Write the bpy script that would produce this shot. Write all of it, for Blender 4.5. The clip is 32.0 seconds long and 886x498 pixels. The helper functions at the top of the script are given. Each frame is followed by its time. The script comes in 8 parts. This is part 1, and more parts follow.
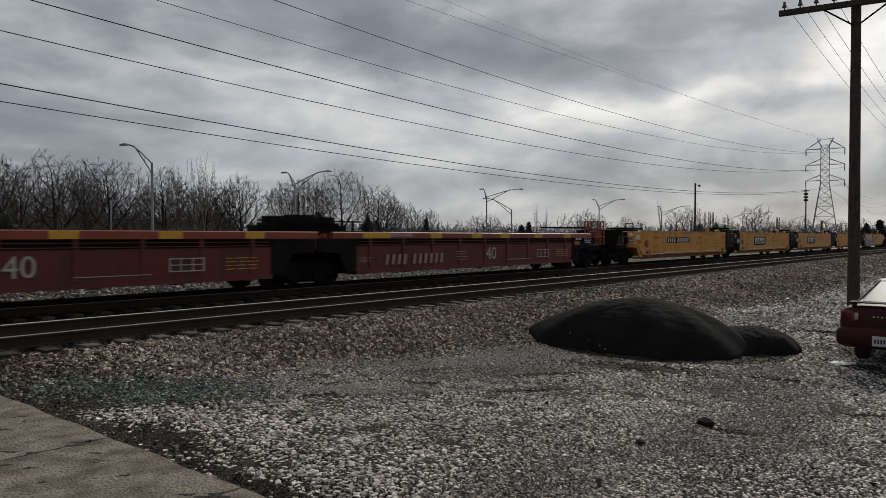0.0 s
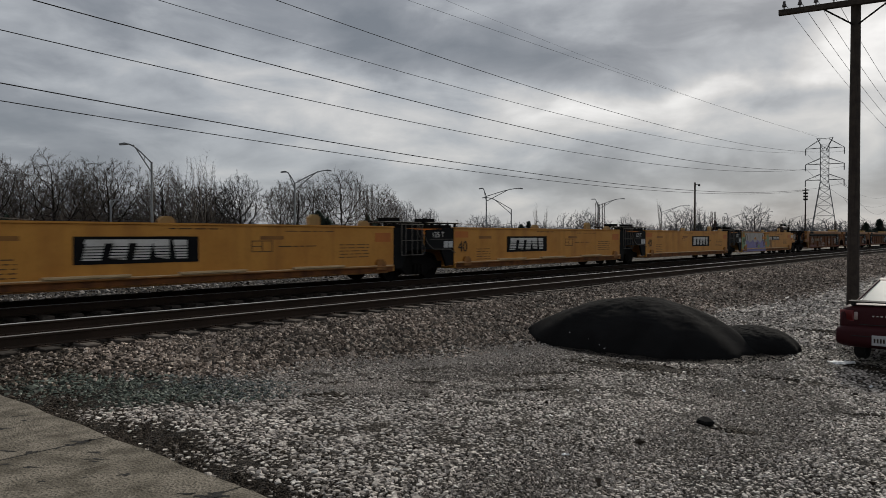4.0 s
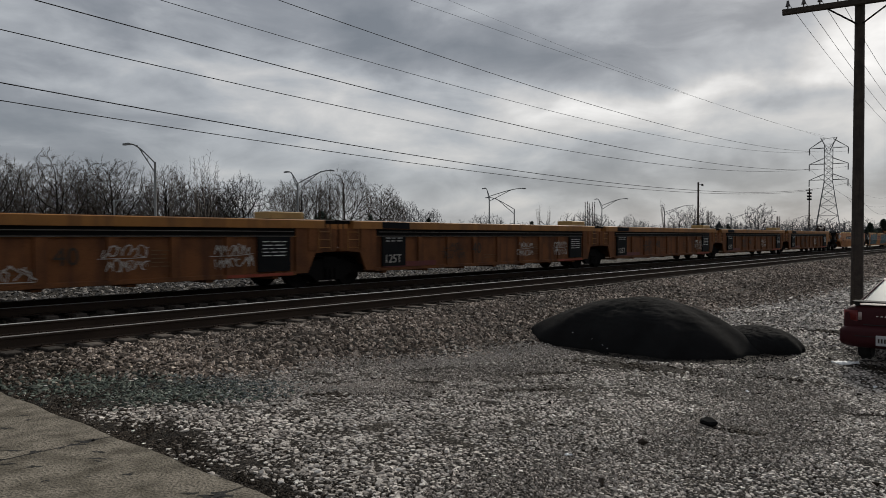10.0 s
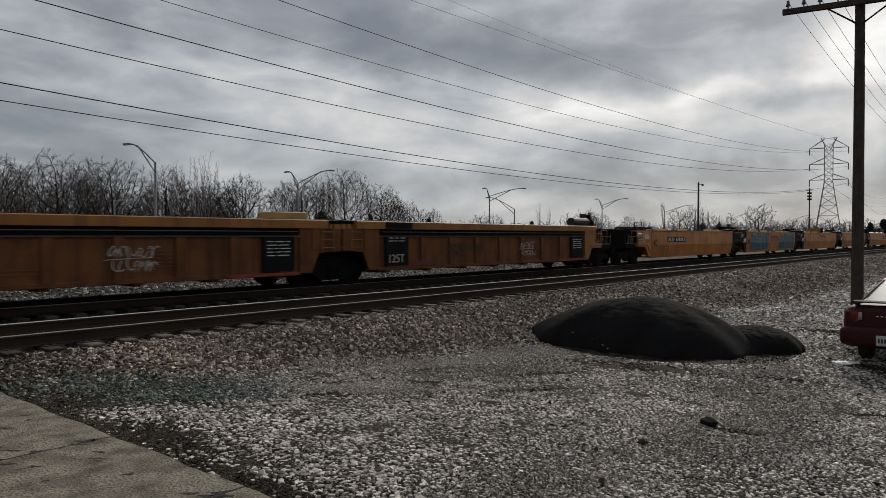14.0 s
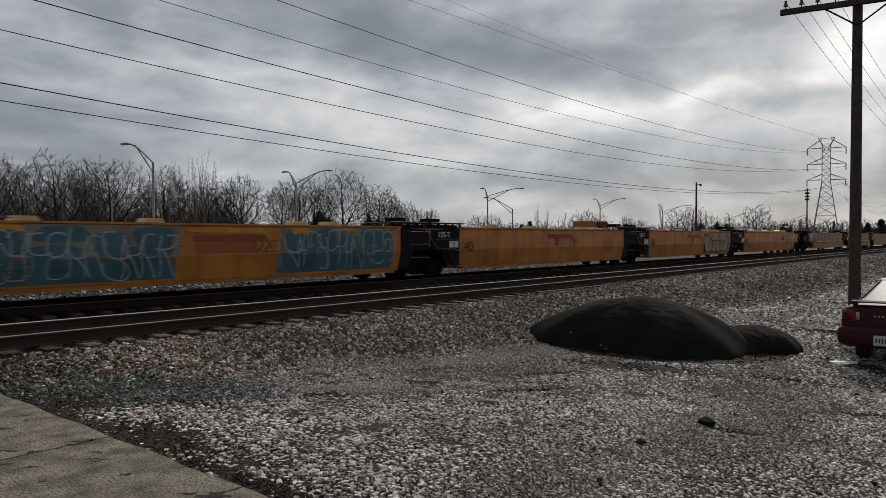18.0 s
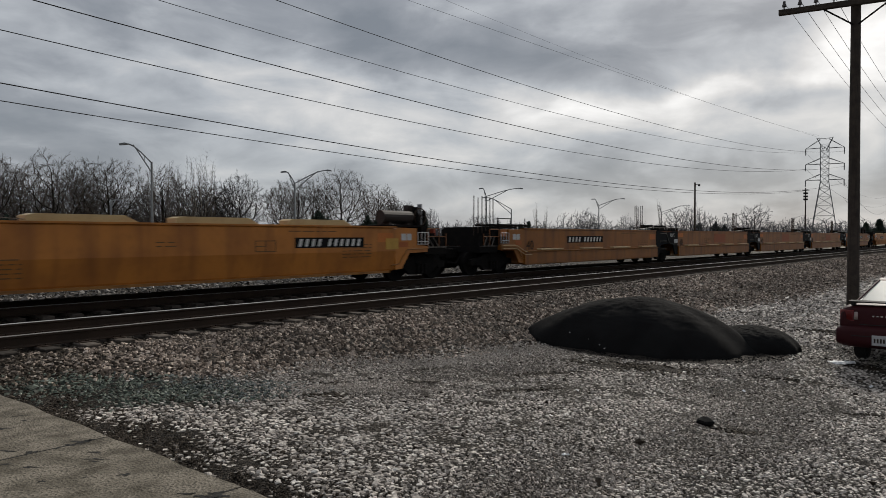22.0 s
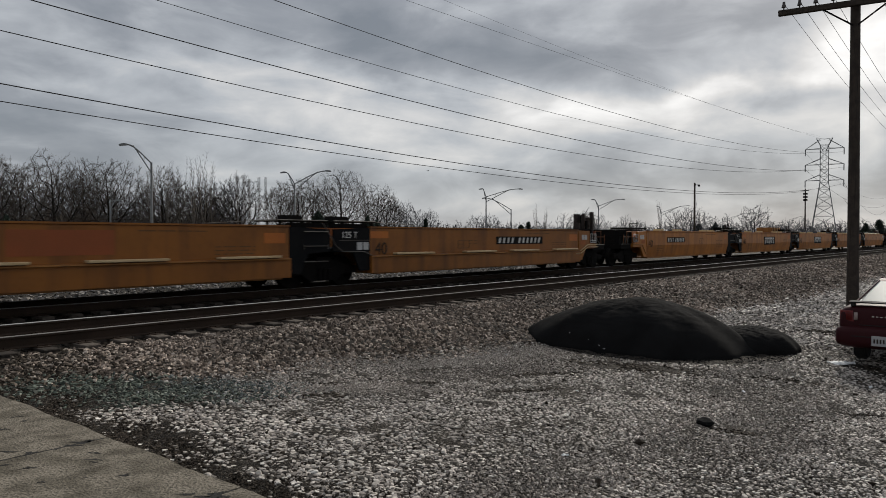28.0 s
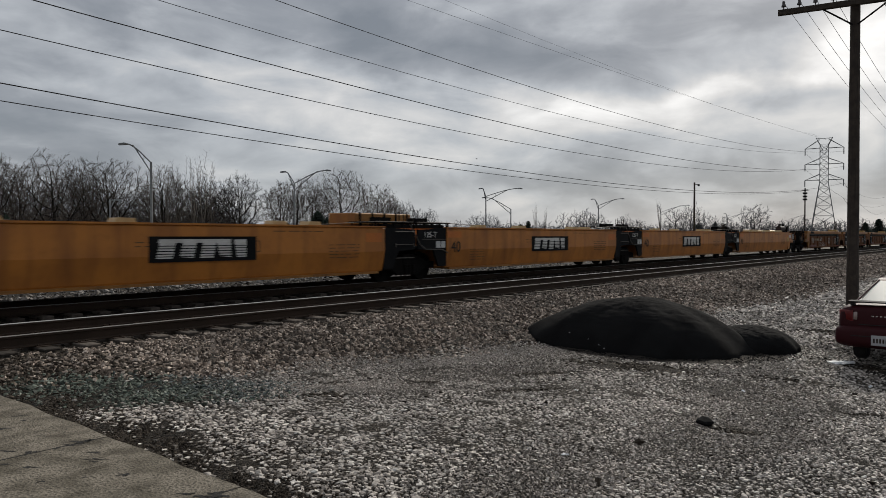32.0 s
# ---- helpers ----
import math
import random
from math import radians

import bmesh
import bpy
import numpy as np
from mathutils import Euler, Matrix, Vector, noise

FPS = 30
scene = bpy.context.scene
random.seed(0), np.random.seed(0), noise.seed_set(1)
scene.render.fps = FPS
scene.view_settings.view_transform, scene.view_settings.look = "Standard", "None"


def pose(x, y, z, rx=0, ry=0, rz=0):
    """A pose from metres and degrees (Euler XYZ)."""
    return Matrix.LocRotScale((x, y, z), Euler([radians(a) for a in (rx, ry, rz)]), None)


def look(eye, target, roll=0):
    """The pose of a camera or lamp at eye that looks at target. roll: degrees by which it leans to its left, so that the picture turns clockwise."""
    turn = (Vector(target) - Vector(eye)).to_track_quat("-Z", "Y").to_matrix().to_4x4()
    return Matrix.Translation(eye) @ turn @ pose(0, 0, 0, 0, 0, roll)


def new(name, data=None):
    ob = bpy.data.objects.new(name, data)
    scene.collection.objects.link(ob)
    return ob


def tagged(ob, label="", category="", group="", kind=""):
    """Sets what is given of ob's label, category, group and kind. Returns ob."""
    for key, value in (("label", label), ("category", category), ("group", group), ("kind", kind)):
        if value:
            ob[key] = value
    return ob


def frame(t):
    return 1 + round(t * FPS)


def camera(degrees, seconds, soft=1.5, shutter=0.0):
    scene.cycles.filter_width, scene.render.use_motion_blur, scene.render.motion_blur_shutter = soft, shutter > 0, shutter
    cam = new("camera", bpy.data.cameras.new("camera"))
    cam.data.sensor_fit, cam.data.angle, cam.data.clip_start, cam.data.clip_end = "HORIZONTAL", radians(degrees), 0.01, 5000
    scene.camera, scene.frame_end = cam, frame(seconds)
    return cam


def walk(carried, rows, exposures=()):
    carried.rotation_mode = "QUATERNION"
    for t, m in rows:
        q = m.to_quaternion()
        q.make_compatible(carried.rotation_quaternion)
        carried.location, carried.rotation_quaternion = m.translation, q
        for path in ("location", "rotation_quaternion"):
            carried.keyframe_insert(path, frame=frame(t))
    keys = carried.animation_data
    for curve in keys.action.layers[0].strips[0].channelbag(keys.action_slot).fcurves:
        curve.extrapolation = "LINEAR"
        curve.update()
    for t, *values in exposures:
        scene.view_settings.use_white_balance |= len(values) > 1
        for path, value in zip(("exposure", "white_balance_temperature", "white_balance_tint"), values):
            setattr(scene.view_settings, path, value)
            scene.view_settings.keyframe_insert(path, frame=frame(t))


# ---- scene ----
PSI, PITCH = 50.32, -1.054          # bearing of the view from +Y towards +X, and its tilt
EYE = (0.0, 0.0, 2.12)
RAIL = 0.75                          # height of the rail heads
NEAR_Y, FAR_Y = 11.5, 15.75          # centre lines of the two tracks
cam = camera(64.2, 32.0, soft=0.72, shutter=0.22)


def view(yaw, tilt=0.0):
    return pose(*EYE, 90 + PITCH + tilt, 0, -PSI + yaw)


STEP = 0.0458
walk(cam, [(t, view(dx * STEP, dy * STEP)) for t, dx, dy in (
    (0, 1.3, 1.2), (0.5, 0.2, 1), (1, 0, 0.2), (2, 0.2, 0), (3.5, 0.4, 0), (5.5, 2, 0), (6, 2.4, 0), (6.5, 5.8, 0), (7, 6, 0),
    (9, 6, 0), (11, 6, 0), (11.5, 7.5, 0), (13.5, 7.4, 0), (14, 6.3, 0), (14.5, 4.8, 0), (16.5, 6.2, 0), (17, 7.5, 0.2),
    (17.5, 5, 0), (18, 3, 0), (18.5, 1, 0), (19, 0, 0.2), (21, 0, 0), (22, 0.8, 0), (24, 0.6, 0.2), (25, 1, 1), (27.5, 1.2, 1),
    (28, 0.4, 0.9), (28.5, 0, 0.3), (30, 0, 0), (32, 0, 0))],
    exposures=((0, 0.04), (6, -0.02), (13, 0.06), (19, 0.12), (25, 0.16), (32, 0.16)))

# ---- sky and sun ----
SUN_BEARING, SUN_UP = 80.0, 30.0


def sky_world():
    world = bpy.data.worlds.new("overcast_sky")
    scene.world = world
    world.use_nodes = True
    nt = world.node_tree
    nd, ln = nt.nodes, nt.links
    nd.clear()
    out, bg = nd.new("ShaderNodeOutputWorld"), nd.new("ShaderNodeBackground")
    sky = nd.new("ShaderNodeTexSky")
    sky.sky_type, sky.sun_disc = "NISHITA", False
    sky.sun_elevation, sky.sun_rotation = radians(SUN_UP), radians(SUN_BEARING)
    tc = nd.new("ShaderNodeTexCoord")
    sep = nd.new("ShaderNodeSeparateXYZ")
    ln.new(tc.outputs["Generated"], sep.inputs[0])

    def math_node(op, a, b=None, c=None):
        n = nd.new("ShaderNodeMath")
        n.operation = op
        for i, v in enumerate((a, b, c)):
            if v is None:
                continue
            if isinstance(v, (int, float)):
                n.inputs[i].default_value = v
            else:
                ln.new(v, n.inputs[i])
        return n.outputs[0]

    def cloud(scale, detail, rough, distort, offset, flat):
        mp = nd.new("ShaderNodeMapping")
        mp.inputs["Location"].default_value = offset
        mp.inputs["Scale"].default_value = (1, 1, flat)
        ln.new(tc.outputs["Generated"], mp.inputs[0])
        n = nd.new("ShaderNodeTexNoise")
        n.inputs["Scale"].default_value, n.inputs["Detail"].default_value = scale, detail
        n.inputs["Roughness"].default_value, n.inputs["Distortion"].default_value = rough, distort
        ln.new(mp.outputs[0], n.inputs["Vector"])
        return n.outputs["Fac"]

    big = cloud(*CLOUD_BIG)
    small = cloud(*CLOUD_SMALL)
    sun_dir = (math.sin(radians(SUN_BEARING)) * math.cos(radians(SUN_UP)), math.cos(radians(SUN_BEARING)) * math.cos(radians(SUN_UP)), math.sin(radians(SUN_UP)))
    dot = nd.new("ShaderNodeVectorMath")
    dot.operation = "DOT_PRODUCT"
    dot.inputs[1].default_value = sun_dir
    ln.new(tc.outputs["Generated"], dot.inputs[0])
    glow = math_node("POWER", math_node("MAXIMUM", dot.outputs["Value"], 0.0), 9.0)
    dens = math_node("ADD", math_node("ADD", math_node("MULTIPLY", big, 0.16), math_node("MULTIPLY", small, 0.36)), 0.255)
    lit = math_node("ADD", dens, math_node("MULTIPLY", glow, 0.03))
    low = math_node("POWER", math_node("SUBTRACT", 1.0, math_node("MAXIMUM", sep.outputs[2], 0.0)), 9.0)
    lit = math_node("ADD", lit, math_node("MULTIPLY", low, 0.01))
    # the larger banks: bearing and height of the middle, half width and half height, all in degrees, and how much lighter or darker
    wobble = nd.new("ShaderNodeVectorMath")
    wobble.operation = "MULTIPLY_ADD"
    tint_noise = nd.new("ShaderNodeTexNoise")
    tint_noise.inputs["Scale"].default_value, tint_noise.inputs["Detail"].default_value = 7.0, 5.0
    ln.new(tc.outputs["Generated"], tint_noise.inputs["Vector"])
    ln.new(tint_noise.outputs["Color"], wobble.inputs[0])
    wobble.inputs[1].default_value, wobble.inputs[2].default_value = (0.22, 0.22, 0.11), (-0.11, -0.11, -0.055)
    bent = nd.new("ShaderNodeVectorMath")
    bent.operation = "ADD"
    ln.new(tc.outputs["Generated"], bent.inputs[0]), ln.new(wobble.outputs[0], bent.inputs[1])
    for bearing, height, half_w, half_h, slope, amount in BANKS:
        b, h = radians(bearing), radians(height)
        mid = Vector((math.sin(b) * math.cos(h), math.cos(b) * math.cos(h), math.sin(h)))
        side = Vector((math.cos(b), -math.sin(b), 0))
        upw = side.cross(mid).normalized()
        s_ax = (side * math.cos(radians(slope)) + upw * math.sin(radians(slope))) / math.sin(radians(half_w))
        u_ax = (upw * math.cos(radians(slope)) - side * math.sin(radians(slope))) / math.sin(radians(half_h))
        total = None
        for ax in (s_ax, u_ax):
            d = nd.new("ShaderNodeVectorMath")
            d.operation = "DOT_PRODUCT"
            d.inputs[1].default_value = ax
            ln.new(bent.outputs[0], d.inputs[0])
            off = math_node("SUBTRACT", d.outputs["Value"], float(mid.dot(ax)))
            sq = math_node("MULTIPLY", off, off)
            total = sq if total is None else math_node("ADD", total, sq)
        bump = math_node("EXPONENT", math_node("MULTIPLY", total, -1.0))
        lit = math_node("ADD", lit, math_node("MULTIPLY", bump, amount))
    ramp = nd.new("ShaderNodeValToRGB")
    els = ramp.color_ramp.elements
    els[0].position, els[0].color = 0.40, (0.186, 0.205, 0.232, 1)
    els[1].position, els[1].color = 0.78, (1.0, 0.985, 0.965, 1)
    for pos, col in ((0.49, (0.275, 0.292, 0.32)), (0.56, (0.41, 0.43, 0.457)), (0.64, (0.602, 0.598, 0.595))):
        e = els.new(pos)
        e.color = (*col, 1)
    ln.new(lit, ramp.inputs[0])
    mix = nd.new("ShaderNodeMix")
    mix.data_type, mix.blend_type = "RGBA", "MIX"
    mix.inputs["Factor"].default_value = 0.94
    scale_sky = nd.new("ShaderNodeVectorMath")
    scale_sky.operation = "SCALE"
    scale_sky.inputs["Scale"].default_value = 0.10
    ln.new(sky.outputs[0], scale_sky.inputs[0])
    ln.new(scale_sky.outputs[0], mix.inputs[6]), ln.new(ramp.outputs[0], mix.inputs[7])
    ln.new(mix.outputs[2], bg.inputs[0]), ln.new(bg.outputs[0], out.inputs[0])
    bg.inputs[1].default_value = 1.0


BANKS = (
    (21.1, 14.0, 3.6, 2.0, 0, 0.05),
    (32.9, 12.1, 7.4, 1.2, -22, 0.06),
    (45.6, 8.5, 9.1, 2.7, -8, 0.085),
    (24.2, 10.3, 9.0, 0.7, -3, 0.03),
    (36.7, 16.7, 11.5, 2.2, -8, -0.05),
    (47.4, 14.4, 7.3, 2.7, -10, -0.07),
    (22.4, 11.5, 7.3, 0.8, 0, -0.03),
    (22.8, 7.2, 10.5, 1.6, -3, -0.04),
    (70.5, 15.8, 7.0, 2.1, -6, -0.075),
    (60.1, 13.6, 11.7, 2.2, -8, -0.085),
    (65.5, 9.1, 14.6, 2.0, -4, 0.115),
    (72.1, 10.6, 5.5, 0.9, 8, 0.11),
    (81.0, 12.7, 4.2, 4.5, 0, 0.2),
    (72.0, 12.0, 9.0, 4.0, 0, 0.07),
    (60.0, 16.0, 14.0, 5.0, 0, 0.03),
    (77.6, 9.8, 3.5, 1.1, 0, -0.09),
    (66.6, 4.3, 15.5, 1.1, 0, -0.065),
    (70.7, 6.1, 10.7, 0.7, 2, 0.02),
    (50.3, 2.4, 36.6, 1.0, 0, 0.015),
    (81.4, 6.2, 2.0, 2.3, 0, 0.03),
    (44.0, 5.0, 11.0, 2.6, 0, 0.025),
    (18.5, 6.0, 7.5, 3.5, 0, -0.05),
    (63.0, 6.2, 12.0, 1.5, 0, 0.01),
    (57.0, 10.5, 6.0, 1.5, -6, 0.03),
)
CLOUD_BIG = (2.6, 3.0, 0.45, 0.2, (3.1, 1.7, 0.4), 3.0)
CLOUD_SMALL = (6.5, 6.0, 0.54, 0.35, (0.4, 2.3, 0.7), 2.6)
sky_world()
sun = new("sun", bpy.data.lights.new("sun", "SUN"))
sun.data.energy, sun.data.angle, sun.data.color = 2.8, radians(8), (1.0, 0.94, 0.84)
sun.matrix_world = look((0, 0, 60), (-math.sin(radians(SUN_BEARING)) * 60, -math.cos(radians(SUN_BEARING)) * 60, 60 - math.tan(radians(SUN_UP)) * 60))

# ---- materials ----
def material(name, base, rough=0.7, metal=0.0, second=None, scale=6.0, amount=0.5, bump=0.0, bump_scale=60.0, fine=0.12,
             island=0.0, per_object=0.0, spec=0.4, streaks=None, coords="Object", coat=0.0):
    """A surface with stains at one scale, grain at another, fine relief, and variation from piece to piece."""
    m = bpy.data.materials.new(name)
    m.use_nodes = True
    nt = m.node_tree
    nd, ln = nt.nodes, nt.links
    b = nd["Principled BSDF"]
    b.inputs["Roughness"].default_value, b.inputs["Metallic"].default_value = rough, metal
    b.inputs["Specular IOR Level"].default_value = spec
    b.inputs["Coat Weight"].default_value = coat
    tc = nd.new("ShaderNodeTexCoord")

    def noise_tex(s, detail=4.0, stretch=None):
        n = nd.new("ShaderNodeTexNoise")
        n.inputs["Scale"].default_value, n.inputs["Detail"].default_value = s, detail
        if stretch:
            mp = nd.new("ShaderNodeMapping")
            mp.inputs["Scale"].default_value = stretch
            ln.new(tc.outputs[coords], mp.inputs[0]), ln.new(mp.outputs[0], n.inputs["Vector"])
        else:
            ln.new(tc.outputs[coords], n.inputs["Vector"])
        return n.outputs["Fac"]

    def mixed(a, bcol, fac, kind="MIX"):
        mx = nd.new("ShaderNodeMix")
        mx.data_type, mx.blend_type = "RGBA", kind
        for i, v in ((6, a), (7, bcol)):
            if isinstance(v, tuple):
                mx.inputs[i].default_value = (*v, 1)
            else:
                ln.new(v, mx.inputs[i])
        if isinstance(fac, float):
            mx.inputs["Factor"].default_value = fac
        else:
            ln.new(fac, mx.inputs["Factor"])
        return mx.outputs[2]

    def mapped(fac, lo, hi, out_hi):
        r = nd.new("ShaderNodeMapRange")
        r.inputs["From Min"].default_value, r.inputs["From Max"].default_value = lo, hi
        r.inputs["To Max"].default_value = out_hi
        ln.new(fac, r.inputs["Value"])
        return r.outputs[0]

    dark = second or tuple(c * 0.55 for c in base)
    col = mixed(base, dark, mapped(noise_tex(scale), 0.42, 0.68, amount))
    if streaks:
        col = mixed(col, streaks[0], mapped(noise_tex(streaks[1], 3.0, (1, 1, 0.07)), 0.5, 0.72, streaks[2]))
    if fine:
        n = noise_tex(bump_scale, 2.0)
        col = mixed(col, tuple(c * 0.35 for c in base), mapped(n, 0.5, 0.75, fine * 3))
    for amount_v, source in ((island, "ShaderNodeNewGeometry"), (per_object, "ShaderNodeObjectInfo")):
        if amount_v:
            g = nd.new(source)
            r = nd.new("ShaderNodeMapRange")
            r.inputs["To Min"].default_value, r.inputs["To Max"].default_value = 1 - amount_v, 1 + amount_v
            ln.new(g.outputs["Random Per Island" if island and source.endswith("Geometry") else "Random"], r.inputs["Value"])
            sc = nd.new("ShaderNodeVectorMath")
            sc.operation = "SCALE"
            ln.new(col, sc.inputs[0]), ln.new(r.outputs[0], sc.inputs["Scale"])
            col = sc.outputs[0]
    ln.new(col, b.inputs["Base Color"])
    if bump:
        bp = nd.new("ShaderNodeBump")
        bp.inputs["Strength"].default_value, bp.inputs["Distance"].default_value = bump, 0.02
        ln.new(noise_tex(bump_scale, 3.0), bp.inputs["Height"])
        ln.new(bp.outputs[0], b.inputs["Normal"])
    return m


def stony(name, light, dark, scale, patch, stain, bump=1.0, shine=0.85):
    """Packed small stones: a shade for each cell, the shadow between them painted dark, with larger stained patches."""
    m = bpy.data.materials.new(name)
    m.use_nodes = True
    nd, ln = m.node_tree.nodes, m.node_tree.links
    b = nd["Principled BSDF"]
    b.inputs["Roughness"].default_value, b.inputs["Specular IOR Level"].default_value = shine, 0.08
    tc = nd.new("ShaderNodeTexCoord")
    vo, gap = nd.new("ShaderNodeTexVoronoi"), nd.new("ShaderNodeTexVoronoi")
    gap.feature = "DISTANCE_TO_EDGE"
    for v in (vo, gap):
        v.inputs["Scale"].default_value = scale
        ln.new(tc.outputs["Object"], v.inputs["Vector"])
    bw = nd.new("ShaderNodeSeparateColor")
    ln.new(vo.outputs["Color"], bw.inputs[0])
    ramp = nd.new("ShaderNodeValToRGB")
    ramp.color_ramp.elements[0].color, ramp.color_ramp.elements[1].color = (*dark, 1), (*light, 1)
    ramp.color_ramp.elements[0].position = 0.25
    ln.new(bw.outputs[0], ramp.inputs[0])
    # shadow of the gaps put into the colour, darkest at cell edges
    edge = nd.new("ShaderNodeMapRange")
    edge.inputs["From Max"].default_value, edge.inputs["To Min"].default_value = 0.12, 0.25
    ln.new(gap.outputs["Distance"], edge.inputs["Value"])
    no = nd.new("ShaderNodeTexNoise")
    no.inputs["Scale"].default_value, no.inputs["Detail"].default_value = patch, 5.0
    ln.new(tc.outputs["Object"], no.inputs["Vector"])
    pr = nd.new("ShaderNodeMapRange")
    pr.inputs["From Min"].default_value, pr.inputs["From Max"].default_value, pr.inputs["To Min"].default_value, pr.inputs["To Max"].default_value = 0.40, 0.62, 1.0, stain
    ln.new(no.outputs["Fac"], pr.inputs["Value"])
    mu = nd.new("ShaderNodeMath")
    mu.operation = "MULTIPLY"
    ln.new(edge.outputs[0], mu.inputs[0]), ln.new(pr.outputs[0], mu.inputs[1])
    sc = nd.new("ShaderNodeVectorMath")
    sc.operation = "SCALE"
    ln.new(ramp.outputs[0], sc.inputs[0]), ln.new(mu.outputs[0], sc.inputs["Scale"])
    ln.new(sc.outputs[0], b.inputs["Base Color"])
    bp = nd.new("ShaderNodeBump")
    bp.inputs["Strength"].default_value, bp.inputs["Distance"].default_value = bump, 0.04
    ln.new(gap.outputs["Distance"], bp.inputs["Height"]), ln.new(bp.outputs[0], b.inputs["Normal"])
    return m


def pebbly(name, shades, rough=0.8, spec=0.25, patch=0.5, low=0.7):
    """Loose stones: a shade for each one out of a range, larger pale and dull patches, fine mottling."""
    m = bpy.data.materials.new(name)
    m.use_nodes = True
    nd, ln = m.node_tree.nodes, m.node_tree.links
    b = nd["Principled BSDF"]
    b.inputs["Roughness"].default_value, b.inputs["Specular IOR Level"].default_value = rough, spec
    g, tc = nd.new("ShaderNodeNewGeometry"), nd.new("ShaderNodeTexCoord")
    ramp = nd.new("ShaderNodeValToRGB")
    els = ramp.color_ramp.elements
    els[0].position, els[0].color = shades[0][0], (*shades[0][1:], 1)
    els[1].position, els[1].color = shades[-1][0], (*shades[-1][1:], 1)
    for pos, *col in shades[1:-1]:
        els.new(pos).color = (*col, 1)
    ln.new(g.outputs["Random Per Island"], ramp.inputs[0])
    factor = None
    for scale, lo, hi, a, c in ((patch, 0.38, 0.62, low, 1.15), (38.0, 0.3, 0.7, 0.75, 1.2)):
        n, r = nd.new("ShaderNodeTexNoise"), nd.new("ShaderNodeMapRange")
        n.inputs["Scale"].default_value, n.inputs["Detail"].default_value = scale, 4.0
        ln.new(tc.outputs["Object"], n.inputs["Vector"])
        for key, v in (("From Min", lo), ("From Max", hi), ("To Min", a), ("To Max", c)):
            r.inputs[key].default_value = v
        ln.new(n.outputs["Fac"], r.inputs["Value"])
        if factor is None:
            factor = r.outputs[0]
        else:
            mu = nd.new("ShaderNodeMath")
            mu.operation = "MULTIPLY"
            ln.new(factor, mu.inputs[0]), ln.new(r.outputs[0], mu.inputs[1])
            factor = mu.outputs[0]
    sc = nd.new("ShaderNodeVectorMath")
    sc.operation = "SCALE"
    ln.new(ramp.outputs[0], sc.inputs[0]), ln.new(factor, sc.inputs["Scale"])
    ln.new(sc.outputs[0], b.inputs["Base Color"])
    return m


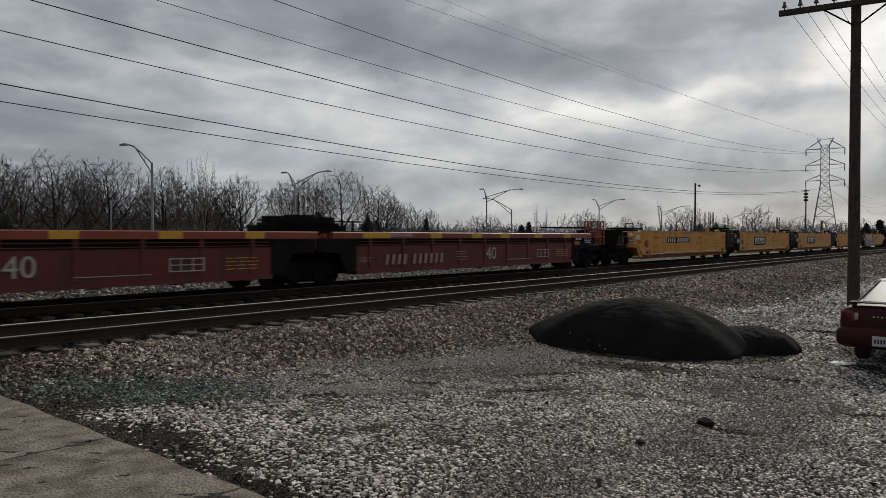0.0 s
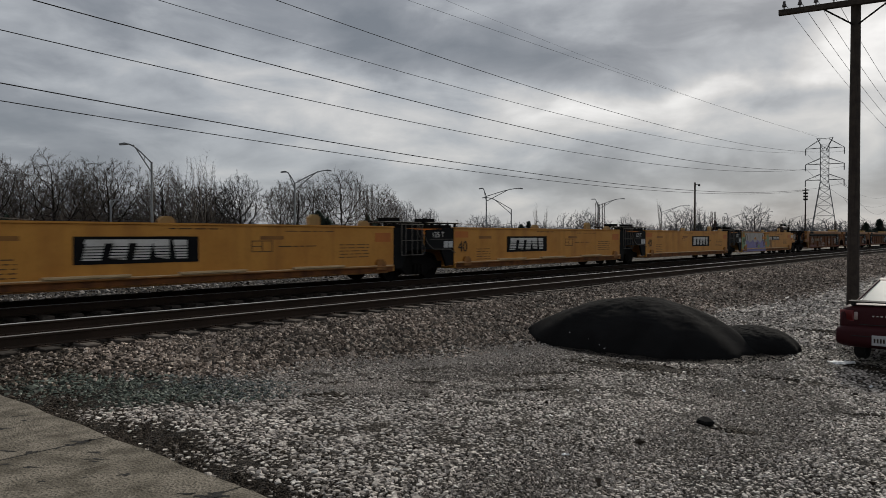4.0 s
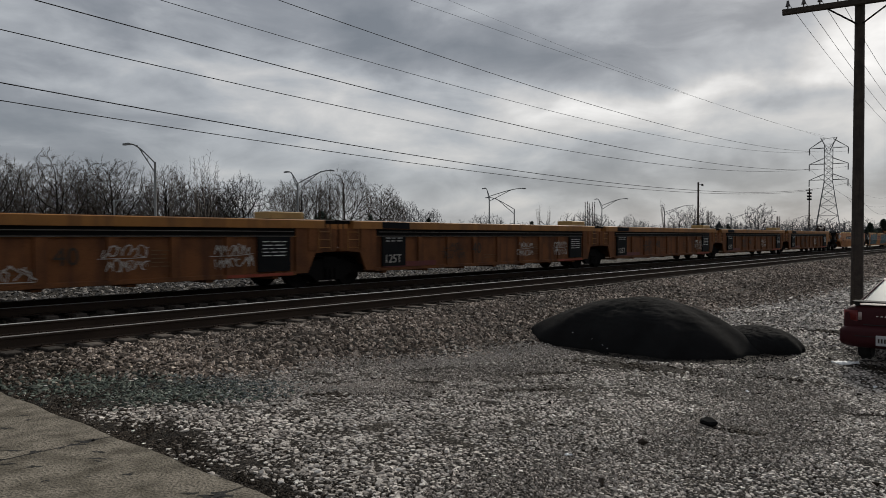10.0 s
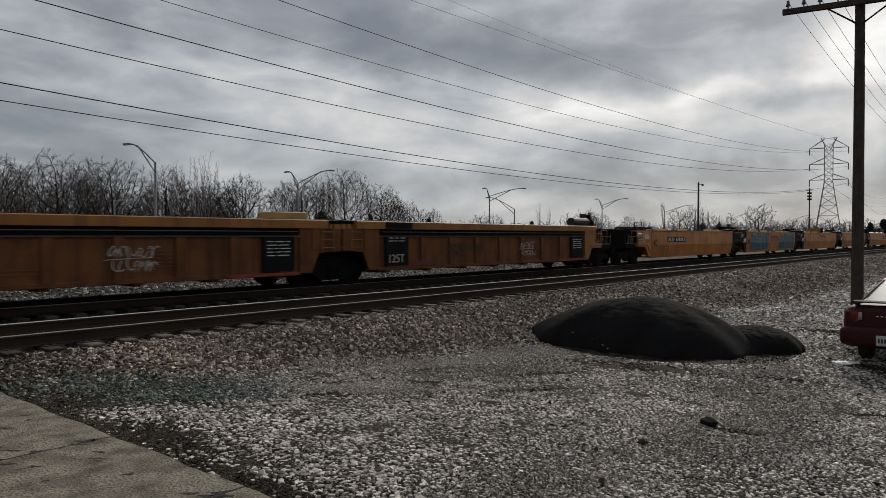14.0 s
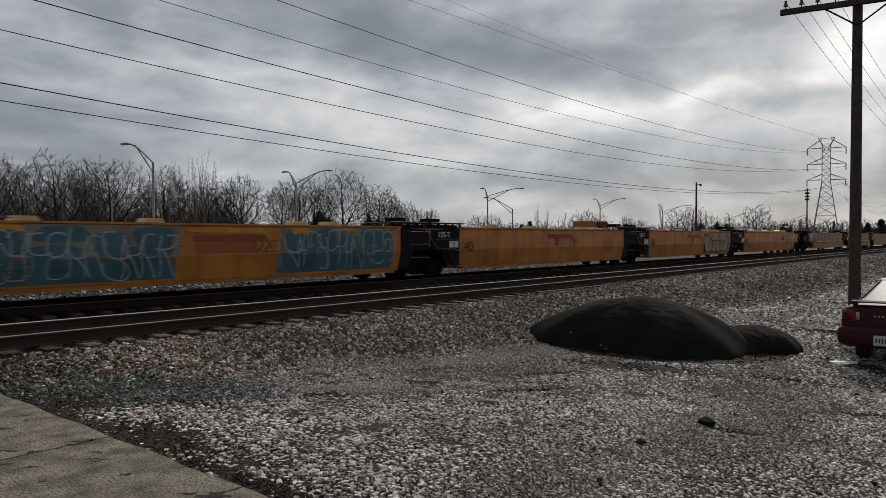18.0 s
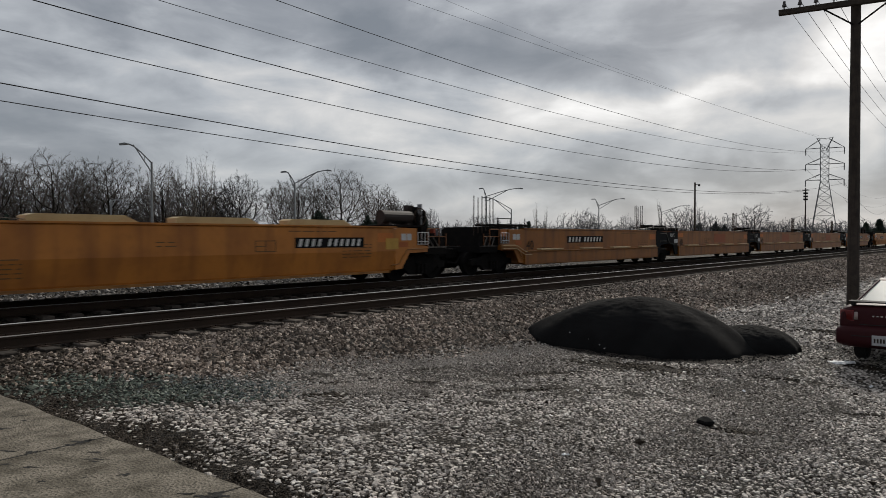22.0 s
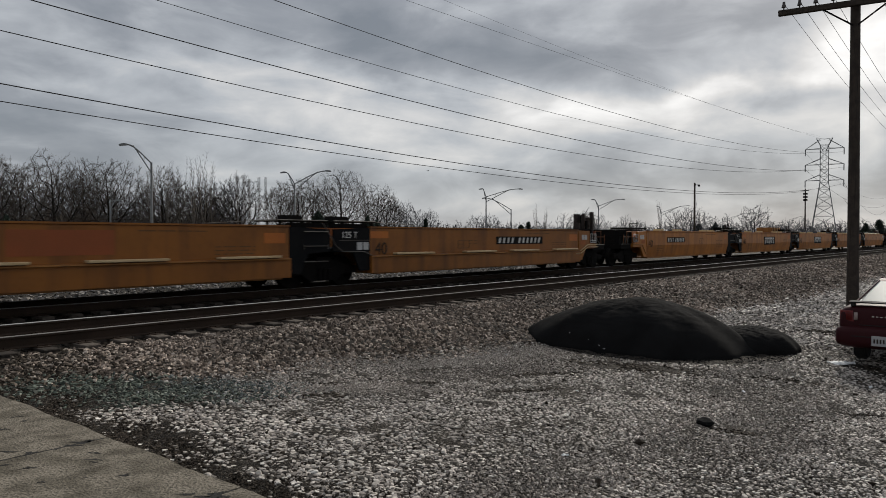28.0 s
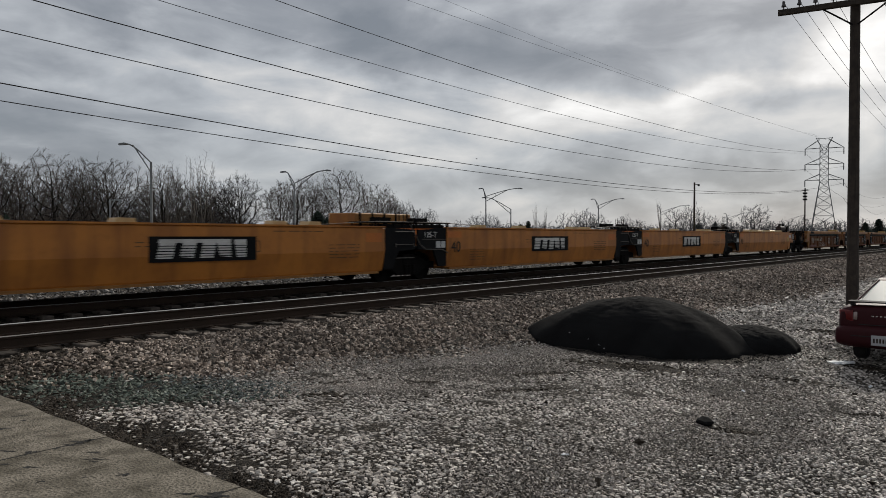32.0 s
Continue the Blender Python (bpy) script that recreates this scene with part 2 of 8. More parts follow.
M = dict(
    ballast=stony("ballast", (0.07, 0.058, 0.048), (0.009, 0.008, 0.007), 18, 0.8, 0.6),
    stone_grey=pebbly("stone_grey", ((0, 0.07, 0.06, 0.052), (0.2, 0.20, 0.176, 0.155), (0.55, 0.42, 0.377, 0.337), (0.9, 0.60, 0.55, 0.50), (1, 0.70, 0.665, 0.615)), 0.7, 0.3),
    stone_fine=pebbly("stone_fine", ((0, 0.07, 0.06, 0.051), (0.4, 0.21, 0.182, 0.157), (0.8, 0.36, 0.32, 0.285), (1, 0.55, 0.51, 0.46)), 0.75, 0.25, 0.8),
    stone_brown=pebbly("stone_brown", ((0, 0.045, 0.035, 0.028), (0.3, 0.115, 0.089, 0.071), (0.7, 0.245, 0.195, 0.158), (1, 0.54, 0.455, 0.385)), 0.85, 0.25, 0.35),
    stone_green=pebbly("stone_green", ((0, 0.025, 0.029, 0.024), (0.5, 0.070, 0.085, 0.066), (0.9, 0.138, 0.160, 0.130), (1, 0.25, 0.272, 0.23)), 0.8, 0.3, 0.8),
    stone_blue=pebbly("stone_blue", ((0, 0.03, 0.034, 0.036), (0.5, 0.076, 0.091, 0.086), (0.9, 0.145, 0.165, 0.155), (1, 0.28, 0.285, 0.28)), 0.8, 0.3, 0.8),
    stone_dark=pebbly("stone_dark", ((0, 0.018, 0.0145, 0.0115), (0.6, 0.052, 0.042, 0.033), (0.93, 0.095, 0.078, 0.061), (1, 0.20, 0.18, 0.155)), 0.9, 0.08, 0.8),
    grit_pale=pebbly("grit_pale", ((0, 0.12, 0.105, 0.092), (0.5, 0.27, 0.24, 0.212), (1, 0.46, 0.42, 0.38)), 0.75, 0.35, 1.2),
    gravel=stony("gravel", (0.15, 0.13, 0.11), (0.018, 0.0155, 0.013), 60, 0.5, 0.6),
    concrete=material("concrete", (0.22, 0.194, 0.156), 0.88, second=(0.085, 0.074, 0.056), scale=4.5, amount=0.95, bump=0.9, bump_scale=45, fine=0.5, spec=0.12, streaks=((0.085, 0.074, 0.055), 2.5, 0.6)),
    crack=material("crack", (0.014, 0.013, 0.012), 0.95, bump=0.4),
    rail_side=material("rail_side", (0.042, 0.028, 0.02), 0.85, metal=0.0, second=(0.02, 0.015, 0.012), scale=2.0, bump=0.3, spec=0.15),
    # the sky's sheen on a rail head, painted as matt pale grey
    rail_sheen=material("rail_sheen", (0.36, 0.355, 0.345), 0.8, second=(0.26, 0.255, 0.245), scale=3, amount=0.4, fine=0.0, spec=0.06),
    tie=material("tie", (0.075, 0.062, 0.052), 0.9, second=(0.03, 0.026, 0.022), scale=5, bump=0.6, bump_scale=40, per_object=0.5, streaks=((0.12, 0.105, 0.09), 20, 0.5), spec=0.15),
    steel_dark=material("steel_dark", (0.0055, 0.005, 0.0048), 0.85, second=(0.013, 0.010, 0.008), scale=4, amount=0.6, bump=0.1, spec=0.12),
    black_panel=material("black_panel", (0.0045, 0.005, 0.006), 0.75, second=(0.011, 0.010, 0.009), scale=2.5, amount=0.7, spec=0.14),
    yellow=material("yellow", (0.56, 0.262, 0.05), 0.55, second=(0.42, 0.17, 0.03), scale=1.1, amount=0.6, streaks=((0.26, 0.10, 0.025), 2.2, 0.45), fine=0.05, bump_scale=9, spec=0.25),
    yellow_dark=material("yellow_dark", (0.285, 0.102, 0.015), 0.5, second=(0.18, 0.064, 0.012), scale=0.9, amount=0.7, streaks=((0.09, 0.034, 0.013), 2.6, 0.55), fine=0.06, bump_scale=7, spec=0.35),
    yellow_old=material("yellow_old", (0.47, 0.175, 0.03), 0.5, second=(0.27, 0.095, 0.02), scale=0.9, amount=0.7, streaks=((0.15, 0.054, 0.016), 2.6, 0.5), fine=0.06, bump_scale=7, spec=0.35),
    orange_low=material("orange_low", (0.30, 0.13, 0.025), 0.6, second=(0.17, 0.07, 0.02), scale=1.4, amount=0.7, streaks=((0.10, 0.045, 0.018), 3, 0.5)),
    rust=material("rust", (0.17, 0.066, 0.025), 0.75, second=(0.09, 0.038, 0.018), scale=1.6, amount=0.9, streaks=((0.045, 0.023, 0.016), 3.0, 0.65), fine=0.15, bump=0.15, bump_scale=25, spec=0.15),
    chord_yellow=material("chord_yellow", (0.31, 0.135, 0.034), 0.6, second=(0.16, 0.07, 0.025), scale=1.2, amount=0.7, streaks=((0.10, 0.046, 0.022), 3, 0.55), spec=0.25),
    maroon=material("maroon", (0.135, 0.022, 0.018), 0.6, second=(0.075, 0.016, 0.014), scale=1.2, amount=0.7, streaks=((0.05, 0.015, 0.013), 3, 0.55)),
    chord_red=material("chord_red", (0.25, 0.05, 0.024), 0.55, second=(0.14, 0.035, 0.026), scale=2, amount=0.6),
    stripe_yellow=material("stripe_yellow", (0.62, 0.33, 0.03), 0.5, amount=0.3),
    placard_red=material("placard_red", (0.36, 0.10, 0.022), 0.6, amount=0.4),
    faded_red=material("faded_red", (0.30, 0.075, 0.02), 0.6, second=(0.24, 0.07, 0.018), amount=0.6, scale=2),
    dull_red=material("dull_red", (0.27, 0.045, 0.02), 0.65, amount=0.5, scale=3),
    letter_black=material("letter_black", (0.03, 0.02, 0.012), 0.7, amount=0.3),
    letter_dark=material("letter_dark", (0.13, 0.065, 0.022), 0.7, amount=0.3),
    letter_white=material("letter_white", (0.62, 0.61, 0.58), 0.6, second=(0.4, 0.38, 0.34), amount=0.6, scale=3),
    ledge_pale=material("ledge_pale", (0.62, 0.46, 0.27), 0.6, second=(0.42, 0.27, 0.13), amount=0.6, scale=3, spec=0.15),
    paint_purple=material("paint_purple", (0.23, 0.20, 0.40), 0.6, second=(0.17, 0.15, 0.33), amount=0.5, scale=2),
    paint_pale=material("paint_pale", (0.43, 0.395, 0.355), 0.6, second=(0.30, 0.27, 0.24), amount=0.6, scale=2),
    paint_blue=material("paint_blue", (0.042, 0.115, 0.14), 0.6, second=(0.024, 0.058, 0.068), amount=0.8, scale=1.6),
    gull=material("gull", (0.10, 0.10, 0.105), 0.8, amount=0.4, scale=8),
    paint_slate=material("paint_slate", (0.19, 0.17, 0.12), 0.6, second=(0.14, 0.10, 0.06), amount=0.8, scale=2),
    paint_sky=material("paint_sky", (0.30, 0.36, 0.39), 0.6, amount=0.4, scale=3),
    paint_green=material("paint_green", (0.20, 0.30, 0.16), 0.6, amount=0.5, scale=3),
    paint_orange=material("paint_orange", (0.55, 0.21, 0.02), 0.6, amount=0.5, scale=3),
    paint_bone=material("paint_bone", (0.29, 0.24, 0.165), 0.6, second=(0.2, 0.15, 0.10), amount=0.6, scale=2),
    coal=material("coal", (0.0125, 0.0125, 0.0128), 0.97, second=(0.0075, 0.0074, 0.0075), scale=1.6, amount=0.9, bump=0.25, bump_scale=70, fine=0.25, spec=0.04),
    wood_pole=material("wood_pole", (0.05, 0.038, 0.03), 0.9, second=(0.022, 0.017, 0.014), scale=6, amount=0.8, bump=0.5, bump_scale=30, streaks=((0.015, 0.012, 0.01), 24, 0.6)),
    galvanised=material("galvanised", (0.20, 0.205, 0.21), 0.5, metal=0.4, second=(0.14, 0.14, 0.145), scale=3, amount=0.5),
    lattice=material("lattice", (0.16, 0.165, 0.17), 0.6, metal=0.4, amount=0.3),
    wire=material("wire", (0.05, 0.05, 0.053), 0.95, fine=0.0, spec=0.03),
    insulator=material("insulator", (0.05, 0.04, 0.04), 0.3, amount=0.2, fine=0.0),
    bark=material("bark", (0.03, 0.026, 0.024), 0.9, second=(0.022, 0.019, 0.017), scale=3, amount=0.7, per_object=0.25, spec=0.1),
    twig=material("twig", (0.085, 0.07, 0.06), 0.9, second=(0.055, 0.046, 0.04), scale=0.6, amount=0.6, per_object=0.3, fine=0.0, spec=0.05),
    brush=material("brush", (0.115, 0.10, 0.088), 0.95, second=(0.065, 0.057, 0.05), scale=0.15, amount=0.8, island=0.2, fine=0.0, spec=0.03),
    # distance haze put into the colour: paler, bluish wood
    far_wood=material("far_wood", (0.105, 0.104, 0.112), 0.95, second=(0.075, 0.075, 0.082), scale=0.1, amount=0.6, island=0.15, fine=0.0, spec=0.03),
    needles=material("needles", (0.028, 0.042, 0.03), 0.9, second=(0.016, 0.025, 0.018), scale=1, amount=0.6, island=0.35, fine=0.0),
    grass=material("grass", (0.13, 0.115, 0.07), 0.95, second=(0.08, 0.075, 0.05), scale=0.1, amount=0.8, bump=0.6, bump_scale=4),
    road=material("road", (0.10, 0.10, 0.10), 0.8, second=(0.07, 0.07, 0.07), scale=0.3, amount=0.5, bump=0.2),
    car_red=material("car_red", (0.035, 0.0045, 0.0065), 0.62, second=(0.035, 0.005, 0.007), scale=3, amount=0.4, fine=0.03, spec=0.2),
    tail_red=material("tail_red", (0.20, 0.012, 0.012), 0.3, amount=0.2, fine=0.0, coat=0.3),
    lens_clear=material("lens_clear", (0.32, 0.25, 0.23), 0.3, amount=0.2, fine=0.0),
    rubber=material("rubber", (0.018, 0.018, 0.018), 0.85, bump=0.2),
    chrome=material("chrome", (0.55, 0.55, 0.56), 0.25, metal=1.0, fine=0.0),
    plate_white=material("plate_white", (0.42, 0.42, 0.43), 0.5, amount=0.2, fine=0.0),
    snow=material("snow", (0.78, 0.79, 0.80), 0.6, second=(0.6, 0.6, 0.6), scale=8, amount=0.4, bump=0.4),
    tank_brown=material("tank_brown", (0.022, 0.014, 0.011), 0.7, second=(0.03, 0.02, 0.016), amount=0.7, scale=4),
    # darker copy for the heads that catch less sheen
    rail_dim=material("rail_dim", (0.20, 0.19, 0.18), 0.8, second=(0.13, 0.115, 0.10), scale=3, amount=0.5, fine=0.0, spec=0.06),
    # the same painted haze for the limbs of back-row trees
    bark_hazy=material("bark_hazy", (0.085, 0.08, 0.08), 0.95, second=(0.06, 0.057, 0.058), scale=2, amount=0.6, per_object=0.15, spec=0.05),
    bark_pale=material("bark_pale", (0.17, 0.15, 0.13), 0.9, second=(0.09, 0.08, 0.07), scale=2, amount=0.7, per_object=0.25, spec=0.1),
    rubble_stone=material("rubble_stone", (0.20, 0.185, 0.17), 0.85, second=(0.05, 0.045, 0.04), scale=0.6, amount=0.9, island=0.9, fine=0.1, spec=0.2),
    patch_orange=material("patch_orange", (0.50, 0.15, 0.02), 0.55, second=(0.36, 0.10, 0.02), amount=0.5, scale=2),
    rusty_sill=material("rusty_sill", (0.20, 0.075, 0.025), 0.75, second=(0.09, 0.04, 0.02), scale=2.5, amount=0.9, streaks=((0.05, 0.025, 0.016), 4, 0.6), spec=0.15),
    decal_yellow=material("decal_yellow", (0.48, 0.28, 0.045), 0.5, second=(0.34, 0.18, 0.03), amount=0.5, scale=4),
    frame_grey=material("frame_grey", (0.115, 0.104, 0.09), 0.6, metal=0.2, second=(0.08, 0.065, 0.05), amount=0.6, scale=5),
    cover_tan=material("cover_tan", (0.50, 0.36, 0.17), 0.5, second=(0.34, 0.21, 0.09), amount=0.5, scale=2),
    box_tan=material("box_tan", (0.36, 0.23, 0.08), 0.6, second=(0.22, 0.12, 0.04), scale=2, amount=0.6),
    sign_grey=material("sign_grey", (0.52, 0.52, 0.51), 0.5, amount=0.3),
)
# window glass with the reflected sky put into a pale base colour
glass = bpy.data.materials.new("sky_pale_glass")
glass.use_nodes = True
_g = glass.node_tree.nodes["Principled BSDF"]
_g.inputs["Base Color"].default_value, _g.inputs["Roughness"].default_value = (0.36, 0.40, 0.40, 1), 0.6
_g.inputs["Transmission Weight"].default_value = 0.3
_g.inputs["Specular IOR Level"].default_value = 0.2
M["glass"] = glass

# ---- mesh helpers ----
def box(bm, x0, x1, y0, y1, z0, z1, bevel=0.0):
    v = [bm.verts.new((x, y, z)) for x in (x0, x1) for y in (y0, y1) for z in (z0, z1)]
    fs = [bm.faces.new([v[i] for i in q]) for q in ((0, 1, 3, 2), (4, 6, 7, 5), (0, 4, 5, 1), (2, 3, 7, 6), (0, 2, 6, 4), (1, 5, 7, 3))]
    if bevel:
        es = list({e for f in fs for e in f.edges})
        bmesh.ops.bevel(bm, geom=es, offset=bevel, segments=1, affect="EDGES")
    return bm


def tube(bm, p0, p1, r0, r1=None, seg=8, cap=True):
    p0, p1 = Vector(p0), Vector(p1)
    r1 = r0 if r1 is None else r1
    d = (p1 - p0).normalized()
    a = d.orthogonal().normalized()
    b = d.cross(a)
    rings = []
    for p, r in ((p0, r0), (p1, r1)):
        rings.append([bm.verts.new(p + (a * math.cos(k * math.tau / seg) + b * math.sin(k * math.tau / seg)) * r) for k in range(seg)])
    for k in range(seg):
        bm.faces.new((rings[0][k], rings[0][(k + 1) % seg], rings[1][(k + 1) % seg], rings[1][k]))
    if cap:
        bm.faces.new(rings[0][::-1]), bm.faces.new(rings[1])
    return bm


def pipe(bm, pts, r, seg=6):
    for p, q in zip(pts, pts[1:]):
        tube(bm, p, q, r, seg=seg)
    return bm


def slab(bm, outline, y0, y1):
    """A plate in the xz plane with that outline, from y0 to y1."""
    a = [bm.verts.new((x, y0, z)) for x, z in outline]
    b = [bm.verts.new((x, y1, z)) for x, z in outline]
    n = len(outline)
    bm.faces.new(a), bm.faces.new(b[::-1])
    for i in range(n):
        bm.faces.new((a[i], b[i], b[(i + 1) % n], a[(i + 1) % n]))
    return bm


def ring(bm, c, axis_y, radius, r, seg=14):
    pts = [(c[0] + math.cos(k * math.tau / seg) * radius, c[1], c[2] + math.sin(k * math.tau / seg) * radius) for k in range(seg + 1)]
    if axis_y:
        return pipe(bm, pts, r, 5)
    return pipe(bm, [(c[0], c[1] + p[0] - c[0], p[2]) for p in pts], r, 5)


def mesh_of(name, bm, mat, smooth=False):
    bmesh.ops.recalc_face_normals(bm, faces=bm.faces)
    me = bpy.data.meshes.new(name)
    bm.to_mesh(me)
    bm.free()
    me.materials.append(M[mat] if isinstance(mat, str) else mat)
    if smooth:
        me.polygons.foreach_set("use_smooth", [True] * len(me.polygons))
    return me


def part(name, bm, mat, parent, label="", at=None, smooth=False):
    me = bm if isinstance(bm, bpy.types.Mesh) else mesh_of(name, bm, mat, smooth)
    ob = new(name, me)
    ob.parent = parent
    if at is not None:
        ob.matrix_basis = at if isinstance(at, Matrix) else Matrix.Translation(at)
    if label:
        ob["label"] = label
    return ob


def thing(name, label, category, at=(0, 0, 0), group="", kind="", turn=0.0):
    ob = new(name)
    ob.empty_display_size = 0.3
    ob.matrix_basis = pose(*at, 0, 0, turn)
    return tagged(ob, label, category, group, kind)


def quick_mesh(name, verts, faces, mat, smooth=False):
    """A mesh from arrays of vertices and of equal-sided faces."""
    verts, faces = np.asarray(verts, dtype=np.float32), np.asarray(faces, dtype=np.int32)
    me = bpy.data.meshes.new(name)
    k = faces.shape[1]
    me.vertices.add(len(verts))
    me.vertices.foreach_set("co", verts.ravel())
    me.loops.add(faces.size)
    me.loops.foreach_set("vertex_index", faces.ravel())
    me.polygons.add(len(faces))
    me.polygons.foreach_set("loop_start", np.arange(0, faces.size, k, dtype=np.int32))
    me.polygons.foreach_set("loop_total", np.full(len(faces), k, dtype=np.int32))
    me.polygons.foreach_set("use_smooth", np.full(len(faces), smooth))
    me.update(calc_edges=True)
    me.materials.append(M[mat])
    return me


def text_mesh(body, size, mat, shear=0.0):
    cu = bpy.data.curves.new("lettering", "FONT")
    cu.body, cu.size, cu.extrude, cu.resolution_u, cu.shear = body, size, 0.002, 3, shear
    ob = new("lettering", cu)
    me = bpy.data.meshes.new_from_object(ob.evaluated_get(bpy.context.evaluated_depsgraph_get()))
    bpy.data.objects.remove(ob)
    bpy.data.curves.remove(cu)
    me.materials.clear()
    me.materials.append(M[mat])
    return me


# ---- the ground ----
def smooth01(a):
    a = np.clip(a, 0, 1)
    return a * a * (3 - 2 * a)


def flat_z(x):
    """The yard: level beside the road, falling away along the tracks."""
    return 0.335 * (1 - smooth01((np.asarray(x, dtype=float) - 2.8) / 7.5)) + 0.02


def shoulder_foot(x):
    """Where the ballast shoulder meets the yard: it reaches further out along the tracks."""
    return np.clip(8.9 - 0.112 * np.asarray(x, dtype=float), 5.8, 8.6)


def ground_z(x, y):
    x, y = np.asarray(x, dtype=float), np.asarray(y, dtype=float)
    base = flat_z(x)
    foot = shoulder_foot(x) - 0.75
    shoulder = smooth01((y - foot) / (10.0 - foot)) * 0.9 + 0.1 * smooth01((y - 8.6) / 1.5)
    bed = 0.515
    z = base + (bed - base) * np.where(y > 10.1, 1.0, shoulder)
    dip = 0.10 * np.exp(-((y - 13.6) / 0.5) ** 2)
    z = z - dip
    z = z - 0.15 * smooth01((3.6 - y) / 2.0) * smooth01((x - 8) / 4.5)
    far = smooth01((y - 17.2) / 2.2)
    z = z * (1 - far) + 0.25 * far
    slope = np.clip((np.hypot(x, y) - 60) / 200, 0, 1)
    return z - 0.3 * slope


def ground_sheet():
    xs = np.unique(np.concatenate([np.linspace(-3000, -100, 9), np.linspace(-100, -6, 14), np.arange(-6, 24, 0.2), np.arange(24, 70, 0.8), np.linspace(70, 400, 30), np.linspace(400, 3000, 12)]))
    ys = np.unique(np.concatenate([np.linspace(-3000, -60, 9), np.linspace(-60, -2, 10), np.arange(-2, 20, 0.2), np.arange(20, 60, 2.0), np.linspace(60, 400, 25), np.linspace(400, 3000, 12)]))
    gx, gy = np.meshgrid(xs, ys, indexing="ij")
    gz = ground_z(gx, gy)
    rng = np.random.default_rng(3)
    near = (np.abs(gx - 10) < 18) & (gy > -2) & (gy < 19)
    gz = gz + rng.normal(0, 0.008, gz.shape) * near
    gz = gz - 0.06 * ((gx < 2.5) & (gy < 10) & (gy > -60) & (gx > -8))
    verts = np.stack([gx, gy, gz], -1).reshape(-1, 3)
    nx, ny = len(xs), len(ys)
    i, j = np.meshgrid(np.arange(nx - 1), np.arange(ny - 1), indexing="ij")
    a = (i * ny + j).ravel()
    faces = np.stack([a, a + ny, a + ny + 1, a + 1], -1)
    me = quick_mesh("ground", verts, faces, "gravel", True)
    me.materials.append(M["ballast"]), me.materials.append(M["grass"])
    fy = (ys[j] + ys[j + 1]).ravel() / 2
    fx = (xs[i] + xs[i + 1]).ravel() / 2
    idx = np.where((fy > shoulder_foot(fx) - 0.2) & (fy < 18.6), 1, 0)
    idx = np.where((fy > 30) | (fx > 130) | (fx < -60) | (fy < -25), 2, idx)
    me.polygons.foreach_set("material_index", idx.astype(np.int32))
    return tagged(new("ground", me), "grey gravel yard with a raised bed of ballast stones", "ground", kind="structure")


ground_sheet()


def stone_mesh(name, pos, size, mat, seed, flat=0.62, sunk=False):
    """Many broken stones in one mesh: jittered, flattened blocks; sunk ones show their upper half alone."""
    rng = np.random.default_rng(seed)
    n = len(pos)
    octa = np.array(((1, 0, 0), (0, 1, 0), (-1, 0, 0), (0, -1, 0), (0, 0, 1), (0, 0, -1)), dtype=float) * 0.62
    v = octa[None] + rng.uniform(-0.24, 0.24, (n, 6, 3))
    v[:, 4, :2] += rng.uniform(-0.3, 0.3, (n, 2))
    v *= size[:, None, None] * np.stack([rng.uniform(0.8, 1.35, n), rng.uniform(0.7, 1.1, n), np.full(n, flat) * rng.uniform(0.7, 1.3, n)], -1)[:, None]
    a, tx, ty = rng.uniform(0, math.tau, n), rng.normal(0, 0.35, n), rng.normal(0, 0.35, n)
    x, y, z = v[..., 0], v[..., 1], v[..., 2]
    x, z = x * np.cos(tx)[:, None] + z * np.sin(tx)[:, None], z * np.cos(tx)[:, None] - x * np.sin(tx)[:, None]
    y, z = y * np.cos(ty)[:, None] + z * np.sin(ty)[:, None], z * np.cos(ty)[:, None] - y * np.sin(ty)[:, None]
    x, y = x * np.cos(a)[:, None] - y * np.sin(a)[:, None], x * np.sin(a)[:, None] + y * np.cos(a)[:, None]
    v = np.stack([x, y, z], -1) + pos[:, None]
    tris = np.array([(0, 1, 4), (1, 2, 4), (2, 3, 4), (3, 0, 4), (1, 0, 5), (2, 1, 5), (3, 2, 5), (0, 3, 5)])
    tris = tris[:4] if sunk else tris
    faces = (np.arange(n)[:, None, None] * 6 + tris[None]).reshape(-1, 3)
    return quick_mesh(name, v.reshape(-1, 3), faces, mat)


